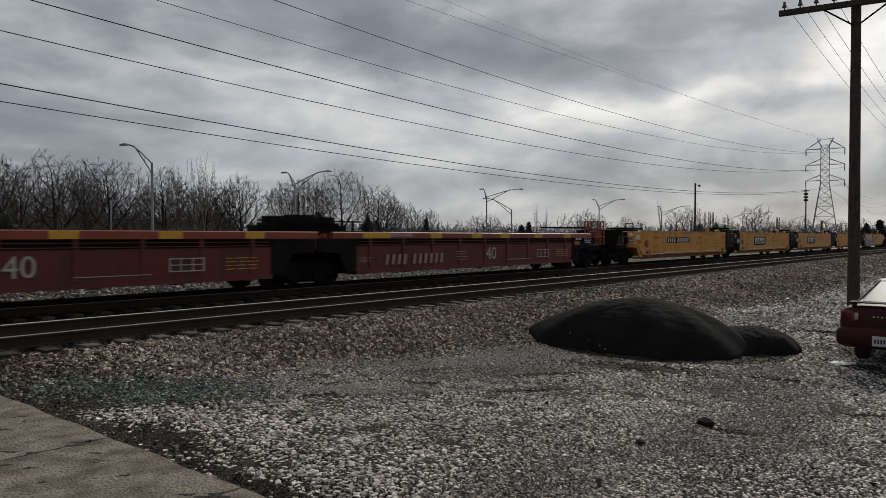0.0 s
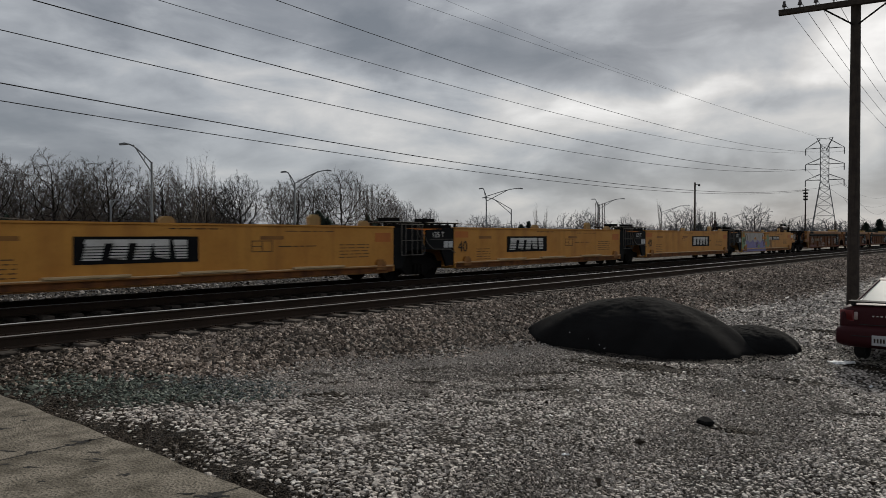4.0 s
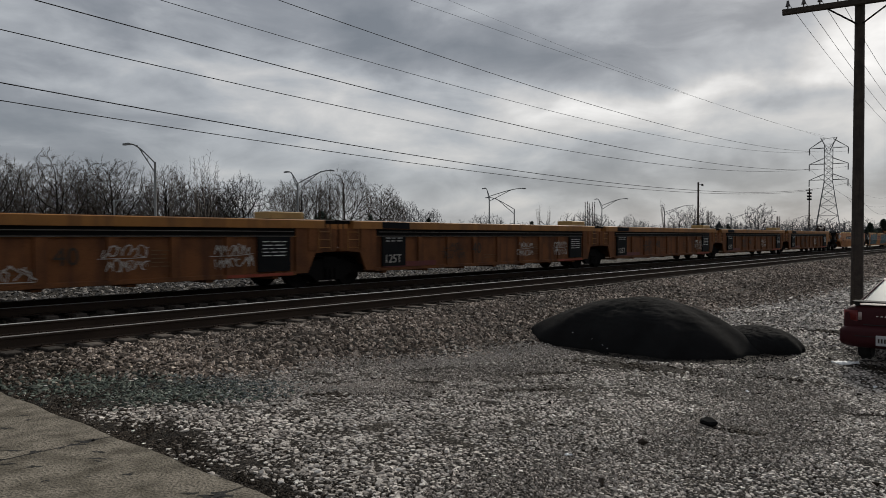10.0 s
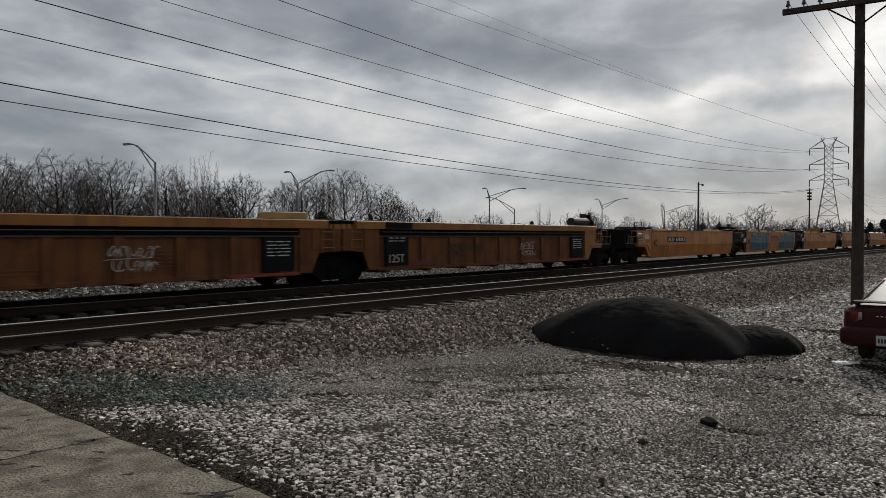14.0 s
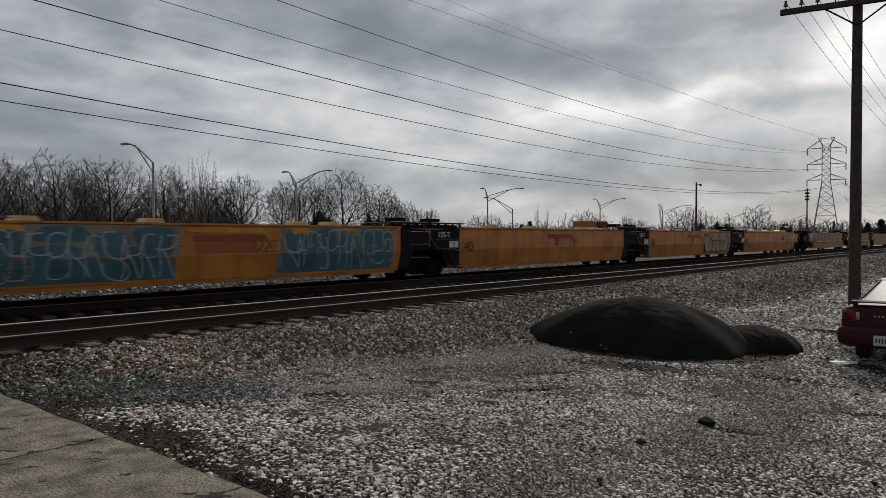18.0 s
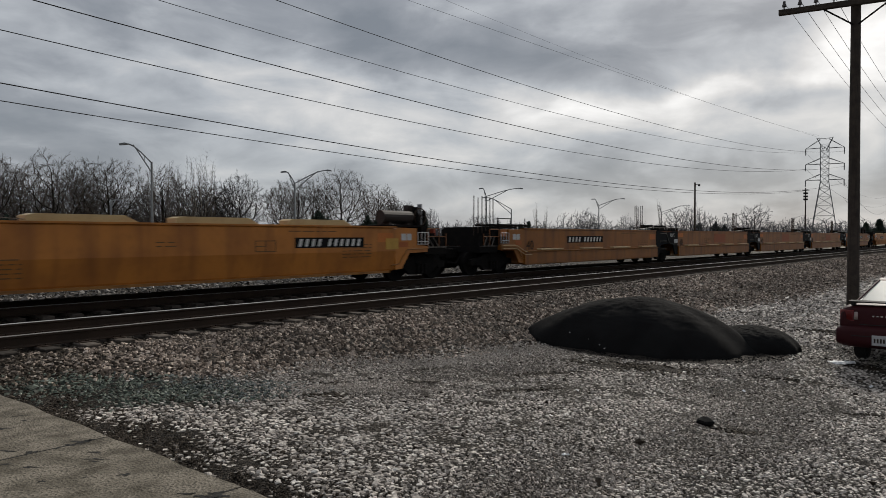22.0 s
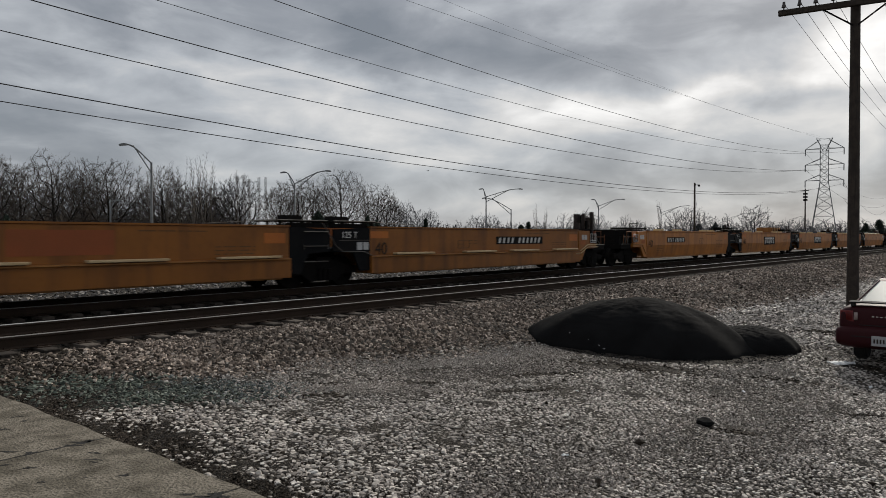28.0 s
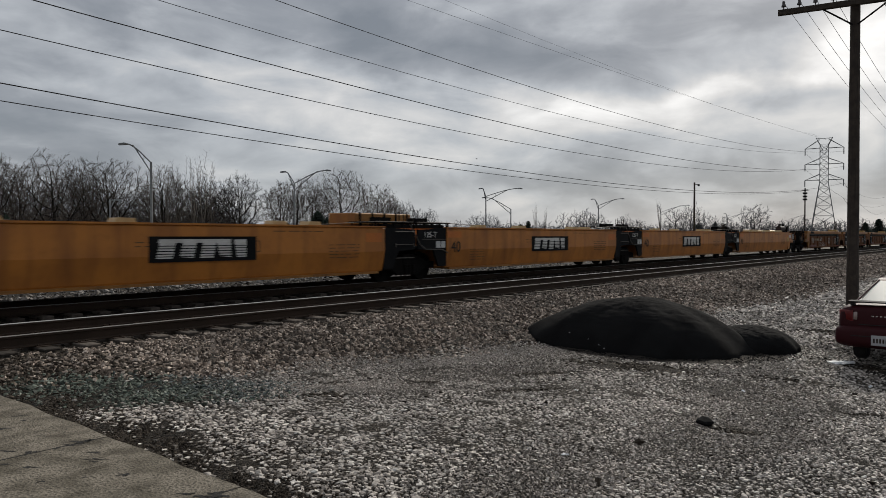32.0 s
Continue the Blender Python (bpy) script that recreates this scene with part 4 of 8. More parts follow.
def fine_strips():
    """Fine pale gravel washed along the foot of the shoulder and past the pile."""
    rng = np.random.default_rng(52)
    pts = []
    for x0, y0, x1, y1, wide, count in ((6.4, 8.0, 11.4, 6.9, 0.22, 6500), (15.4, 6.9, 20.5, 4.4, 0.30, 3600), (10.6, 3.6, 12.6, 2.9, 0.2, 1500)):
        t = rng.uniform(0, 1, count)
        side = rng.normal(0, wide, count) + 0.12 * np.sin(t * 9)
        pts.append(np.stack([x0 + (x1 - x0) * t + side * 0.35, y0 + (y1 - y0) * t + side], -1))
    p = np.concatenate(pts)
    size = rng.uniform(0.012, 0.026, len(p))
    tagged(new("fine_gravel", stone_mesh("fine_gravel", np.stack([p[:, 0], p[:, 1], ground_z(p[:, 0], p[:, 1]) + 0.014], -1), size, "grit_pale", 53, 0.7, True)), "fine pale gravel in strips across the yard", "gravel", kind="stuff")


fine_strips()


def pile_crumbs():
    rng = np.random.default_rng(21)
    n = 1600
    a, r = rng.uniform(0, math.tau, n), 0.85 + np.abs(rng.normal(0, 0.2, n))
    x, y = 13.2 + 1.75 * r * np.cos(a), 5.75 + 2.5 * r * np.sin(a)
    size = rng.uniform(0.010, 0.034, n)
    tagged(new("asphalt_crumbs", stone_mesh("asphalt_crumbs", np.stack([x, y, ground_z(x, y) + 0.01], -1), size, "coal", 4)), "loose black crumbs round the pile", "rubble", kind="stuff")
    n = 7
    a, k = rng.uniform(2.5, 4.4, n), rng.uniform(0.86, 0.97, n)
    x, y = 13.15 + 1.62 * k * np.cos(a), 5.95 + 2.2 * k * np.sin(a)
    tagged(new("pale_pebbles", stone_mesh("pale_pebbles", np.stack([x, y, ground_z(x, y) + 0.84 * (1 - k ** 2) ** 0.88 + 0.012], -1), rng.uniform(0.014, 0.03, n), "plate_white", 8)), "pale pebbles on the foot of the black pile", "pebbles", kind="stuff")


pile_crumbs()


def yard_litter():
    rng = np.random.default_rng(33)
    n = 70
    x, y = rng.uniform(4.2, 14, n), rng.uniform(0.8, 7.2, n)
    keep = on_yard(x, y)
    tagged(new("dirt_clods", stone_mesh("dirt_clods", np.stack([x, y, ground_z(x, y) + 0.02], -1)[keep], rng.uniform(0.03, 0.065, n)[keep], "stone_dark", 15, 0.5)), "dark clods of dirt lying on the gravel", "clods", kind="stuff")
    n = 22
    x, y = rng.uniform(4.5, 15, n), rng.uniform(0.6, 7.2, n)
    keep = on_yard(x, y)
    tagged(new("litter_bits", stone_mesh("litter_bits", np.stack([x, y, ground_z(x, y) + 0.02], -1)[keep], rng.uniform(0.025, 0.055, n)[keep], "snow", 16, 0.35)), "white bits of litter scattered on the gravel", "litter", kind="stuff")
    n = 5200
    x, y = 2 + 40 * rng.uniform(0, 1, n) ** 1.4, rng.uniform(18.6, 29, n)
    tagged(new("rubble", stone_mesh("rubble", np.stack([x, y, np.where(y < 21.6, 0.36, 0.27)], -1), rng.uniform(0.05, 0.17, n), "rubble_stone", 17, 0.6)), "broken grey rubble beyond the tracks", "rubble", kind="stuff")


yard_litter()
bm = bmesh.new()
bmesh.ops.create_icosphere(bm, subdivisions=2, radius=0.11)
for v in bm.verts:
    v.co = Vector((v.co.x * 1.0, v.co.y * 0.75, max(v.co.z, -0.05) * 0.42)) * (1 + 0.3 * noise.noise(v.co * 14))
tagged(new("dark_rock", mesh_of("dark_rock", bm, "coal")), "dark flat lump of asphalt lying on the gravel", "rock").matrix_basis = pose(7.45, 2.6, float(ground_z(7.45, 2.6)) + 0.04, 0, 0, 40)


# ---- utility pole with its crossarm ----
def utility_pole():
    p = thing("utility_pole", "dark weathered wooden utility pole with a crossarm", "utility pole", at=(18.85, 3.17, 0.0), turn=10)
    bm = bmesh.new()
    last = None
    for k in range(13):
        z = -0.1 + 9.4 * k / 12
        r = 0.138 - 0.0022 * z * 2 + 0.002 * math.sin(k * 2.1)
        cur = [bm.verts.new((0.012 * z + math.cos(a) * r, 0.0 + math.sin(a) * r, z)) for a in np.linspace(0, math.tau, 14, endpoint=False)]
        if last:
            for i in range(14):
                bm.faces.new((last[i], last[(i + 1) % 14], cur[(i + 1) % 14], cur[i]))
        last = cur
    bm.faces.new(last)
    part("shaft", bm, "wood_pole", p, smooth=True)
    arm = part("crossarm", box(bmesh.new(), -0.06 - 0.14, 0.06 - 0.14, -1.62, 1.62, 7.45, 7.58, 0.01), "wood_pole", p)
    for s in (-1, 1):
        part("brace", tube(bmesh.new(), (-0.14, s * 0.72, 7.5), (-0.1, s * 0.05, 7.02), 0.02, seg=5), "steel_dark", p)
    for y in (1.5, 1.16, 0.82, 0.45, -0.45, -0.82, -1.16, -1.5):
        bm = bmesh.new()
        tube(bm, (-0.14, y, 7.58), (-0.14, y, 7.68), 0.016, seg=6)
        tube(bm, (-0.14, y, 7.65), (-0.14, y, 7.70), 0.055, 0.045, 10), tube(bm, (-0.14, y, 7.70), (-0.14, y, 7.78), 0.036, 0.03, 10)
        part("insulator", bm, "insulator", arm)
    return p


utility_pole()


def wire(name, pts, r, label, group):
    cu = bpy.data.curves.new(name, "CURVE")
    cu.dimensions, cu.bevel_depth, cu.bevel_resolution = "3D", r, 0
    sp = cu.splines.new("POLY")
    sp.points.add(len(pts) - 1)
    for p, q in zip(sp.points, pts):
        p.co = (*q, 1)
    ob = new(name, cu)
    me = bpy.data.meshes.new_from_object(ob.evaluated_get(bpy.context.evaluated_depsgraph_get()))
    bpy.data.objects.remove(ob)
    me.materials.append(M["wire"])
    return tagged(new(name, me), label, "cable", group)


for y in (1.5, 1.16, 0.82, 0.45, -0.45, -0.82, -1.16, -1.5):
    c, q = math.cos(radians(10)), math.sin(radians(10))
    x0, y0 = 18.85 - 0.14 * c - y * q, 3.17 - 0.14 * q + y * c
    wire("telephone_wire", [(x0 + (64 - x0) * t, y0 + (3.17 + y - y0) * t, 7.74 - 0.4 * t - 4 * 1.1 * t * (1 - t)) for t in np.linspace(0, 1, 25)], 0.006, "thin dark wire strung from the crossarm", "wires of the wooden pole")
for x, y, h, label in ((64.0, 3.17, 8.9, "far wooden utility pole along the track"),):
    p = thing("utility_pole", label, "utility pole", at=(x, y, 0))
    part("shaft", tube(bmesh.new(), (0, 0, -0.2), (0, 0, h), 0.15, 0.11, 10), "wood_pole", p)
    part("crossarm", box(bmesh.new(), -0.06, 0.06, -1.7, 1.7, 7.1, 7.22), "wood_pole", p)


# ---- transmission tower and its lines ----
def lattice_tower():
    tw = thing("transmission_tower", "grey steel lattice transmission tower with three pairs of arms", "pylon", at=(263.5, 53.0, -0.3), turn=10)
    top, waist = 33.0, 20.5

    def half(z):
        return 4.3 + (1.25 - 4.3) * z / waist if z < waist else 1.25

    for sx in (-1, 1):
        for sy in (-1, 1):
            bm = bmesh.new()
            tube(bm, (sx * half(0), sy * half(0), 0), (sx * half(waist), sy * half(waist), waist), 0.15, seg=4)
            tube(bm, (sx * half(waist), sy * half(waist), waist), (sx * half(top), sy * half(top), top), 0.12, seg=4)
            part("leg", bm, "lattice", tw)
    zs = [0, 5.0, 9.2, 12.6, 15.6, 18.2, 20.5] + [20.5 + k * 2.08 for k in range(1, 7)]
    for z0, z1 in zip(zs, zs[1:]):
        bm = bmesh.new()
        a, b = half(z0), half(z1)
        for s in (-1, 1):
            for u0, u1 in ((-1, 1), (1, -1)):
                tube(bm, (s * a, u0 * a, z0), (s * b, u1 * b, z1), 0.055, seg=4)
                tube(bm, (u0 * a, s * a, z0), (u1 * b, s * b, z1), 0.055, seg=4)
            tube(bm, (s * b, -b, z1), (s * b, b, z1), 0.05, seg=4), tube(bm, (-b, s * b, z1), (b, s * b, z1), 0.05, seg=4)
        part("bracing", bm, "lattice", tw)
    for z in (31.8, 26.5, 21.2):
        for s in (-1, 1):
            bm = bmesh.new()
            tip = (0, s * 5.7, z)
            for sx in (-1, 1):
                tube(bm, (sx * 1.2, s * 1.3, z), tip, 0.10, seg=4)
                tube(bm, (sx * 1.2, s * 1.3, z + 3.0 * (z > 28) + 1.9 * (z < 28)), tip, 0.10, seg=4)
            arm = part("crossarm", bm, "lattice", tw)
            part("insulator", tube(bmesh.new(), tip, (0, s * 5.7, z - 2.2), 0.16, seg=6), "lattice", arm)
    for s in (-1, 1):
        bm = bmesh.new()
        for sx in (-1, 1):
            tube(bm, (sx * 1.0, s * 0.4, 31.0), (sx * 0.9, s * 2.4, 35.2), 0.09, seg=4)
            tube(bm, (sx * 1.2, s * 1.2, 33), (sx * 0.9, s * 2.4, 35.2), 0.09, seg=4)
        tube(bm, (-0.9, s * 2.4, 35.2), (0.9, s * 2.4, 35.2), 0.1, seg=4), tube(bm, (0, 0, 35.0), (0, s * 2.4, 35.2), 0.1, seg=4)
        part("peak", bm, "lattice", tw)


lattice_tower()


def span(y, pts, r, label="thin dark power line conductor", x_end=263.5):
    """A conductor that hangs in one upright plane: a parabola through three points (x, z)."""
    (xa, za), (xb, zb), (xc, zc) = pts
    k = np.polyfit([xa, xb, xc], [za, zb, zc], 2)
    xs = np.concatenate([np.linspace(-60, 60, 40), np.linspace(64, x_end, 36)])
    wire("power_line", [(x, y, float(np.polyval(k, x))) for x in xs], r, label, "power lines")


span(47.4, ((17.5, 16.66), (56.5, 15.49), (211.9, 20.18)), 0.037)
span(58.6, ((19.5, 17.33), (69.8, 16.08), (261.9, 24.64)), 0.037)
span(58.6, ((31.7, 22.67), (69.8, 21.87), (261.7, 30.14)), 0.030)
span(47.4, ((35.8, 21.32), (56.5, 20.73), (214.2, 25.32)), 0.032)
span(47.4, ((15.7, 11.26), (56.5, 10.07), (212.1, 14.79)), 0.036)
span(58.6, ((19.4, 12.11), (69.8, 11.00), (262.2, 17.41)), 0.036)
span(51.5, ((56.0, 27.37), (89.5, 28.12), (233.9, 32.69)), 0.018)
span(54.5, ((66.0, 30.56), (130.2, 30.84), (247.6, 34.83)), 0.014)


for y, z, r in ((58.6, 24.6, 0.05), (47.4, 20.2, 0.05), (58.6, 30.1, 0.04), (47.4, 14.8, 0.05)):
    wire("power_line", [(263.5 + 330 * t, y + (80 - y) * t, z - 4 * 6.0 * t * (1 - t)) for t in np.linspace(0, 1, 24)], r, "thin dark power line conductor", "power lines")


def post(name, label, x, y, h, r, mat="wood_pole", extra=None):
    p = thing(name, label, "pole", at=(x, y, -0.2))
    part("shaft", tube(bmesh.new(), (0, 0, 0), (0, 0, h), r, r * 0.75, 8), mat, p)
    for bmx, nm in extra or ():
        part(nm, bmx, "steel_dark", p)
    return p


bm = bmesh.new()
box(bm, -0.3, 0.3, -1.0, -0.75, 12.9, 13.3), tube(bm, (0, -1, 13.2), (0, 0, 13.3), 0.06, seg=5)
post("wooden_pole", "tall bare wooden pole with one bracket", 149.7, 54.8, 13.7, 0.24, extra=((bm, "bracket"),))
eq = []
for z in (21.0, 19.5, 18.2, 17.0):
    bm = bmesh.new()
    box(bm, -0.8, 0.8, -1.2 if z > 20 else -0.7, 1.2 if z > 20 else 0.7, z, z + (0.25 if z > 20 else 0.7))
    eq.append((bm, "equipment"))
post("equipment_pole", "distant pole hung with equipment boxes", 318.5, 71.0, 22.0, 0.3, extra=eq)


# ---- highway lamps ----
def street_lamp(x, y, h, arms, label, toward=0.0, scale=1.0):
    lamp = thing("street_lamp", label, "street lamp", at=(x, y, 0.0), group="highway lamps", turn=toward)
    part("pole", tube(bmesh.new(), (0, 0, -0.2), (0, 0, h), 0.16, 0.11, 10), "galvanised", lamp)
    for s, reach, rise in arms:
        bm = bmesh.new()
        up = [(s * reach * t, 0, h - 0.1 + rise * min(1.0, 1.32 * t - 0.32 * t ** 4)) for t in np.linspace(0, 1, 8)]
        low = [(s * reach * t, 0, h - 1.1 + (rise + 1.0) * min(1.0, t / 0.72) * 0.96) for t in np.linspace(0, 0.74, 6)]
        pipe(bm, up, 0.075), pipe(bm, low, 0.07)
        tube(bm, up[2], low[2], 0.03, seg=5), tube(bm, up[4], low[4], 0.03, seg=5)
        arm = part("arm", bm, "galvanised", lamp)
        bm = bmesh.new()
        e = up[-1]
        slab(bm, [(e[0] - s * 0.1, e[2] - 0.1), (e[0] + s * 0.75, e[2] - 0.16), (e[0] + s * 0.75, e[2] + 0.02), (e[0] + s * 0.2, e[2] + 0.12), (e[0] - s * 0.1, e[2] + 0.06)], -0.16, 0.16)
        part("lamp_head", bm, "galvanised", arm, "grey cobra-head lamp")


TURN = -PSI
street_lamp(37.6, 71.0, 9.9, ((-1, 2.6, 2.0),), "tall galvanised highway lamp with one truss arm", TURN)
street_lamp(65.6, 82.6, 9.9, ((-1, 1.3, 1.7), (1, 4.6, 1.9)), "tall galvanised highway lamp with two arms", TURN)
street_lamp(115.0, 84.2, 10.2, ((-1, 0.7, 1.6), (1, 6.6, 1.6)), "tall galvanised highway lamp with two arms", TURN)
street_lamp(124.8, 84.8, 7.9, ((-1, 5.4, 2.5),), "highway lamp with one long arm", TURN)
street_lamp(168.5, 86.9, 10.2, ((-1, 1.2, 1.7), (1, 6.0, 1.8)), "tall galvanised highway lamp with two arms", TURN)
street_lamp(232.2, 96.4, 10.3, ((-1, 0.8, 2.2), (1, 9.0, 2.4)), "distant highway lamp with two arms", TURN)
street_lamp(300, 96, 9.6, ((-1, 0.8, 2.0), (1, 8.5, 2.2)), "distant highway lamp with two arms", TURN)
street_lamp(346.2, 99.9, 11.4, ((1, 9, 2.2),), "distant highway lamp with one arm", TURN)
street_lamp(430, 104, 11.6, ((1, 9, 2.2),), "distant highway lamp with one arm", TURN)
street_lamp(520, 104, 11.6, ((-1, 9, 2.2),), "distant highway lamp with one arm", TURN)
street_lamp(44.5, 95.0, 6.9, ((1, 0.9, 0.2),), "short lamp on a thin pole", TURN)
sg = thing("road_sign", "pale grey back of a low highway sign on two posts", "sign", at=(67.3, 91.3, 0), turn=TURN)
part("panel", box(bmesh.new(), -1.35, 1.35, -0.04, 0.04, 2.0, 3.5, 0.02), "sign_grey", sg)
for s in (-0.9, 0.9):
    part("post", box(bmesh.new(), s - 0.06, s + 0.06, 0.05, 0.17, 0, 3.45), "galvanised", sg)


# ---- bare trees ----
def tube_arrays(segs, sides=3):
    """Tapered prisms from rows of (start, end, radius, end radius), as arrays."""
    s = np.asarray(segs, dtype=float)
    p0, p1, r0, r1 = s[:, 0:3], s[:, 3:6], s[:, 6], s[:, 7]
    d = p1 - p0
    d /= np.linalg.norm(d, axis=1, keepdims=True) + 1e-9
    ref = np.where(np.abs(d[:, 2:3]) > 0.9, np.array([[1.0, 0, 0]]), np.array([[0, 0, 1.0]]))
    a = np.cross(d, ref)
    a /= np.linalg.norm(a, axis=1, keepdims=True)
    b = np.cross(d, a)
    n = len(s)
    v = np.zeros((n, 2 * sides, 3))
    for k in range(sides):
        c, q = math.cos(k * math.tau / sides), math.sin(k * math.tau / sides)
        v[:, k] = p0 + (a * c + b * q) * r0[:, None]
        v[:, sides + k] = p1 + (a * c + b * q) * r1[:, None]
    quads = np.array([(k, (k + 1) % sides, sides + (k + 1) % sides, sides + k) for k in range(sides)])
    f = (np.arange(n)[:, None, None] * 2 * sides + quads[None]).reshape(-1, 4)
    return v.reshape(-1, 3), f


def grow_tree(seed, height, spread=1.0, stem=0.25, points=700, step=0.022, twigs=2, twig_r=0.0011):
    """Limb rows of a bare tree, (thick, thin): the limbs grow step by step towards points spread through a rounded crown,
    each limb as thick as what it carries, with short twigs on the thin ends."""
    rng = np.random.default_rng(seed)
    low = stem * height
    mid, high, wide = (low * 0.8 + height) / 2, (height - low * 0.8) / 2, 0.34 * height * spread
    ph = rng.uniform(0, math.tau, 4)
    a, u, v = rng.uniform(0, math.tau, points), rng.uniform(-0.85, 1, points), rng.uniform(0, 1, points) ** 0.33
    shell = v * (0.92 + 0.10 * np.sin(2 * a + ph[0]) + 0.08 * np.sin(3 * a + 4 * u + ph[1]) + 0.06 * np.sin(7 * a + 5 * u + ph[2]))
    flat = np.sqrt(1 - u * u)
    goal = np.stack([wide * shell * flat * np.cos(a), wide * shell * flat * np.sin(a), mid + high * shell * u], -1)
    step, reach = step * height, 1.5 * step * height
    lean = rng.uniform(-0.04, 0.04, 2)
    node, parent = [np.array((0.0, 0.0, -0.02 * height))], [-1]
    while node[-1][2] < low * 1.15:
        node.append(node[-1] + np.array((lean[0] + rng.normal(0, 0.05), lean[1] + rng.normal(0, 0.05), 1)) * step)
        parent.append(len(node) - 2)
    pts = np.array(node)
    gap = np.sqrt(((goal[:, None] - pts[None]) ** 2).sum(2))
    near, best = gap.min(1), gap.argmin(1)
    for _ in range(90):
        # a limb forks twice at most: what it cannot reach by then is given up
        full = np.bincount(np.array(parent[1:]), minlength=len(pts))[best] >= 3
        goal, near, best = goal[~full], near[~full], best[~full]
        if len(goal) == 0:
            break
        pull = (goal - pts[best]) / near[:, None]
        who, inv = np.unique(best, return_inverse=True)
        way = np.zeros((len(who), 3))
        np.add.at(way, inv, pull)
        way = way / (np.linalg.norm(way, axis=1, keepdims=True) + 1e-6) + rng.normal(0, 0.045, way.shape) + np.array((0, 0, 0.10))
        fresh = pts[who] + step * way / np.linalg.norm(way, axis=1, keepdims=True)
        parent.extend(int(k) for k in who)
        gap = np.sqrt(((goal[:, None] - fresh[None]) ** 2).sum(2))
        closer = gap.min(1) < near
        best = np.where(closer, gap.argmin(1) + len(pts), best)
        near = np.minimum(near, gap.min(1))
        pts = np.concatenate([pts, fresh])
        left = near > reach
        goal, near, best = goal[left], near[left], best[left]
    n, area = len(pts), np.zeros(len(pts))
    kids, up = np.bincount(np.array(parent[1:]), minlength=n), np.array(parent)
    for _ in range(4):
        # the limbs lose their small kinks
        mean = np.zeros((n, 3))
        np.add.at(mean, up[1:], pts[1:])
        inner = (kids > 0) & (up >= 0)
        pts[inner] = 0.4 * pts[inner] + 0.3 * pts[up[inner]] + 0.3 * mean[inner] / kids[inner][:, None]
    tip = twig_r * height
    for k in range(n - 1, 0, -1):
        if kids[k] == 0:
            area[k] = (1.15 * tip) ** 2.0
        area[parent[k]] += area[k]
    width = np.minimum(area ** 0.5, 0.023 * height)
    thick, thin = [], []
    for k in range(1, n):
        p = parent[k]
        (thick if width[k] > 2.6 * tip else thin).append((*pts[p], *pts[k], min(width[p], width[k] * 1.5), width[k]))
        if width[k] < 1.9 * tip:
            d = (pts[k] - pts[p]) / step
            for _ in range(twigs):
                q = d + rng.normal(0, 0.36, 3) + np.array((0, 0, 0.2))
                q = pts[k] + q / np.linalg.norm(q) * step * rng.uniform(1.2, 3.0)
                thin.append((*pts[k], *q, tip * 0.75, tip * 0.5))
                e = q - pts[k] + rng.normal(0, 0.5, 3) * step
                f = (pts[k] + q) / 2
                thin.append((*f, *(f + e * 0.6), tip * 0.6, tip * 0.45))
    return thick, thin


def grow_slim(seed, height):
    """A young tree: a few straight upright shoots with short side twigs."""
    rng = random.Random(seed)
    thick, thin = [], []
    for k in range(7):
        a = rng.uniform(0, math.tau)
        d = Vector((math.cos(a) * 0.16 * (k > 0), math.sin(a) * 0.16 * (k > 0), 1)).normalized()
        p, r = Vector((0, 0, -0.2 if k == 0 else height * rng.uniform(0.12, 0.4))), 0.12 if k == 0 else 0.07
        top = height * (1 if k == 0 else rng.uniform(0.75, 0.98))
        while p.z < top:
            d = (d + Vector((rng.uniform(-1, 1), rng.uniform(-1, 1), 1.2)) * 0.05).normalized()
            q = p + d * height * 0.055
            r2 = max(r * 0.86, 0.016)
            thick.append((*p, *q, r, r2))
            p, r = q, r2
            if p.z > height * 0.22:
                for _ in range(2):
                    b = rng.uniform(0, math.tau)
                    e = p + Vector((math.cos(b) * 0.5, math.sin(b) * 0.5, 1)).normalized() * height * rng.uniform(0.06, 0.15) * (1.25 - p.z / height)
                    thin.append((*p, *e, 0.014, 0.009))
                    f = (p + e) / 2
                    thin.append((*f, *(f + Vector((math.cos(b + 2), math.sin(b + 2), 0.9)) * height * 0.04), 0.010, 0.008))
    return thick, thin


def tree_kind(rows, wood="bark", fine="twig"):
    thick, thin = rows
    return quick_mesh("trunk", *tube_arrays(thick, 5), wood), quick_mesh("twigs", *tube_arrays(thin, 3), fine)


KINDS = [tree_kind(grow_tree(sd, 15.0, sp, st, pn, 0.021, 3, 0.00085)) for sd, sp, st, pn in ((1, 1.22, 0.20, 1500), (2, 1.15, 0.23, 1500), (3, 1.12, 0.2, 900), (4, 1.15, 0.22, 1500), (5, 1.2, 0.2, 1500))]
KINDS[2] = tree_kind(grow_tree(3, 15.0, 1.15, 0.2, 900, 0.021, 3, 0.00085), "bark", "bark")
KINDS += [tree_kind(grow_slim(sd, 15.0), "bark_pale") for sd in (7, 8)]
# back-row kinds carry the haze in their colours
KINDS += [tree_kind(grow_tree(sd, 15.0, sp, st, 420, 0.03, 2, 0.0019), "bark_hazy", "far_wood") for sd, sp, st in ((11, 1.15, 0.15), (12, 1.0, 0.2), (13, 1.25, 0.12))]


def spot(bearing, dist):
    return dist * math.sin(radians(bearing)), dist * math.cos(radians(bearing))


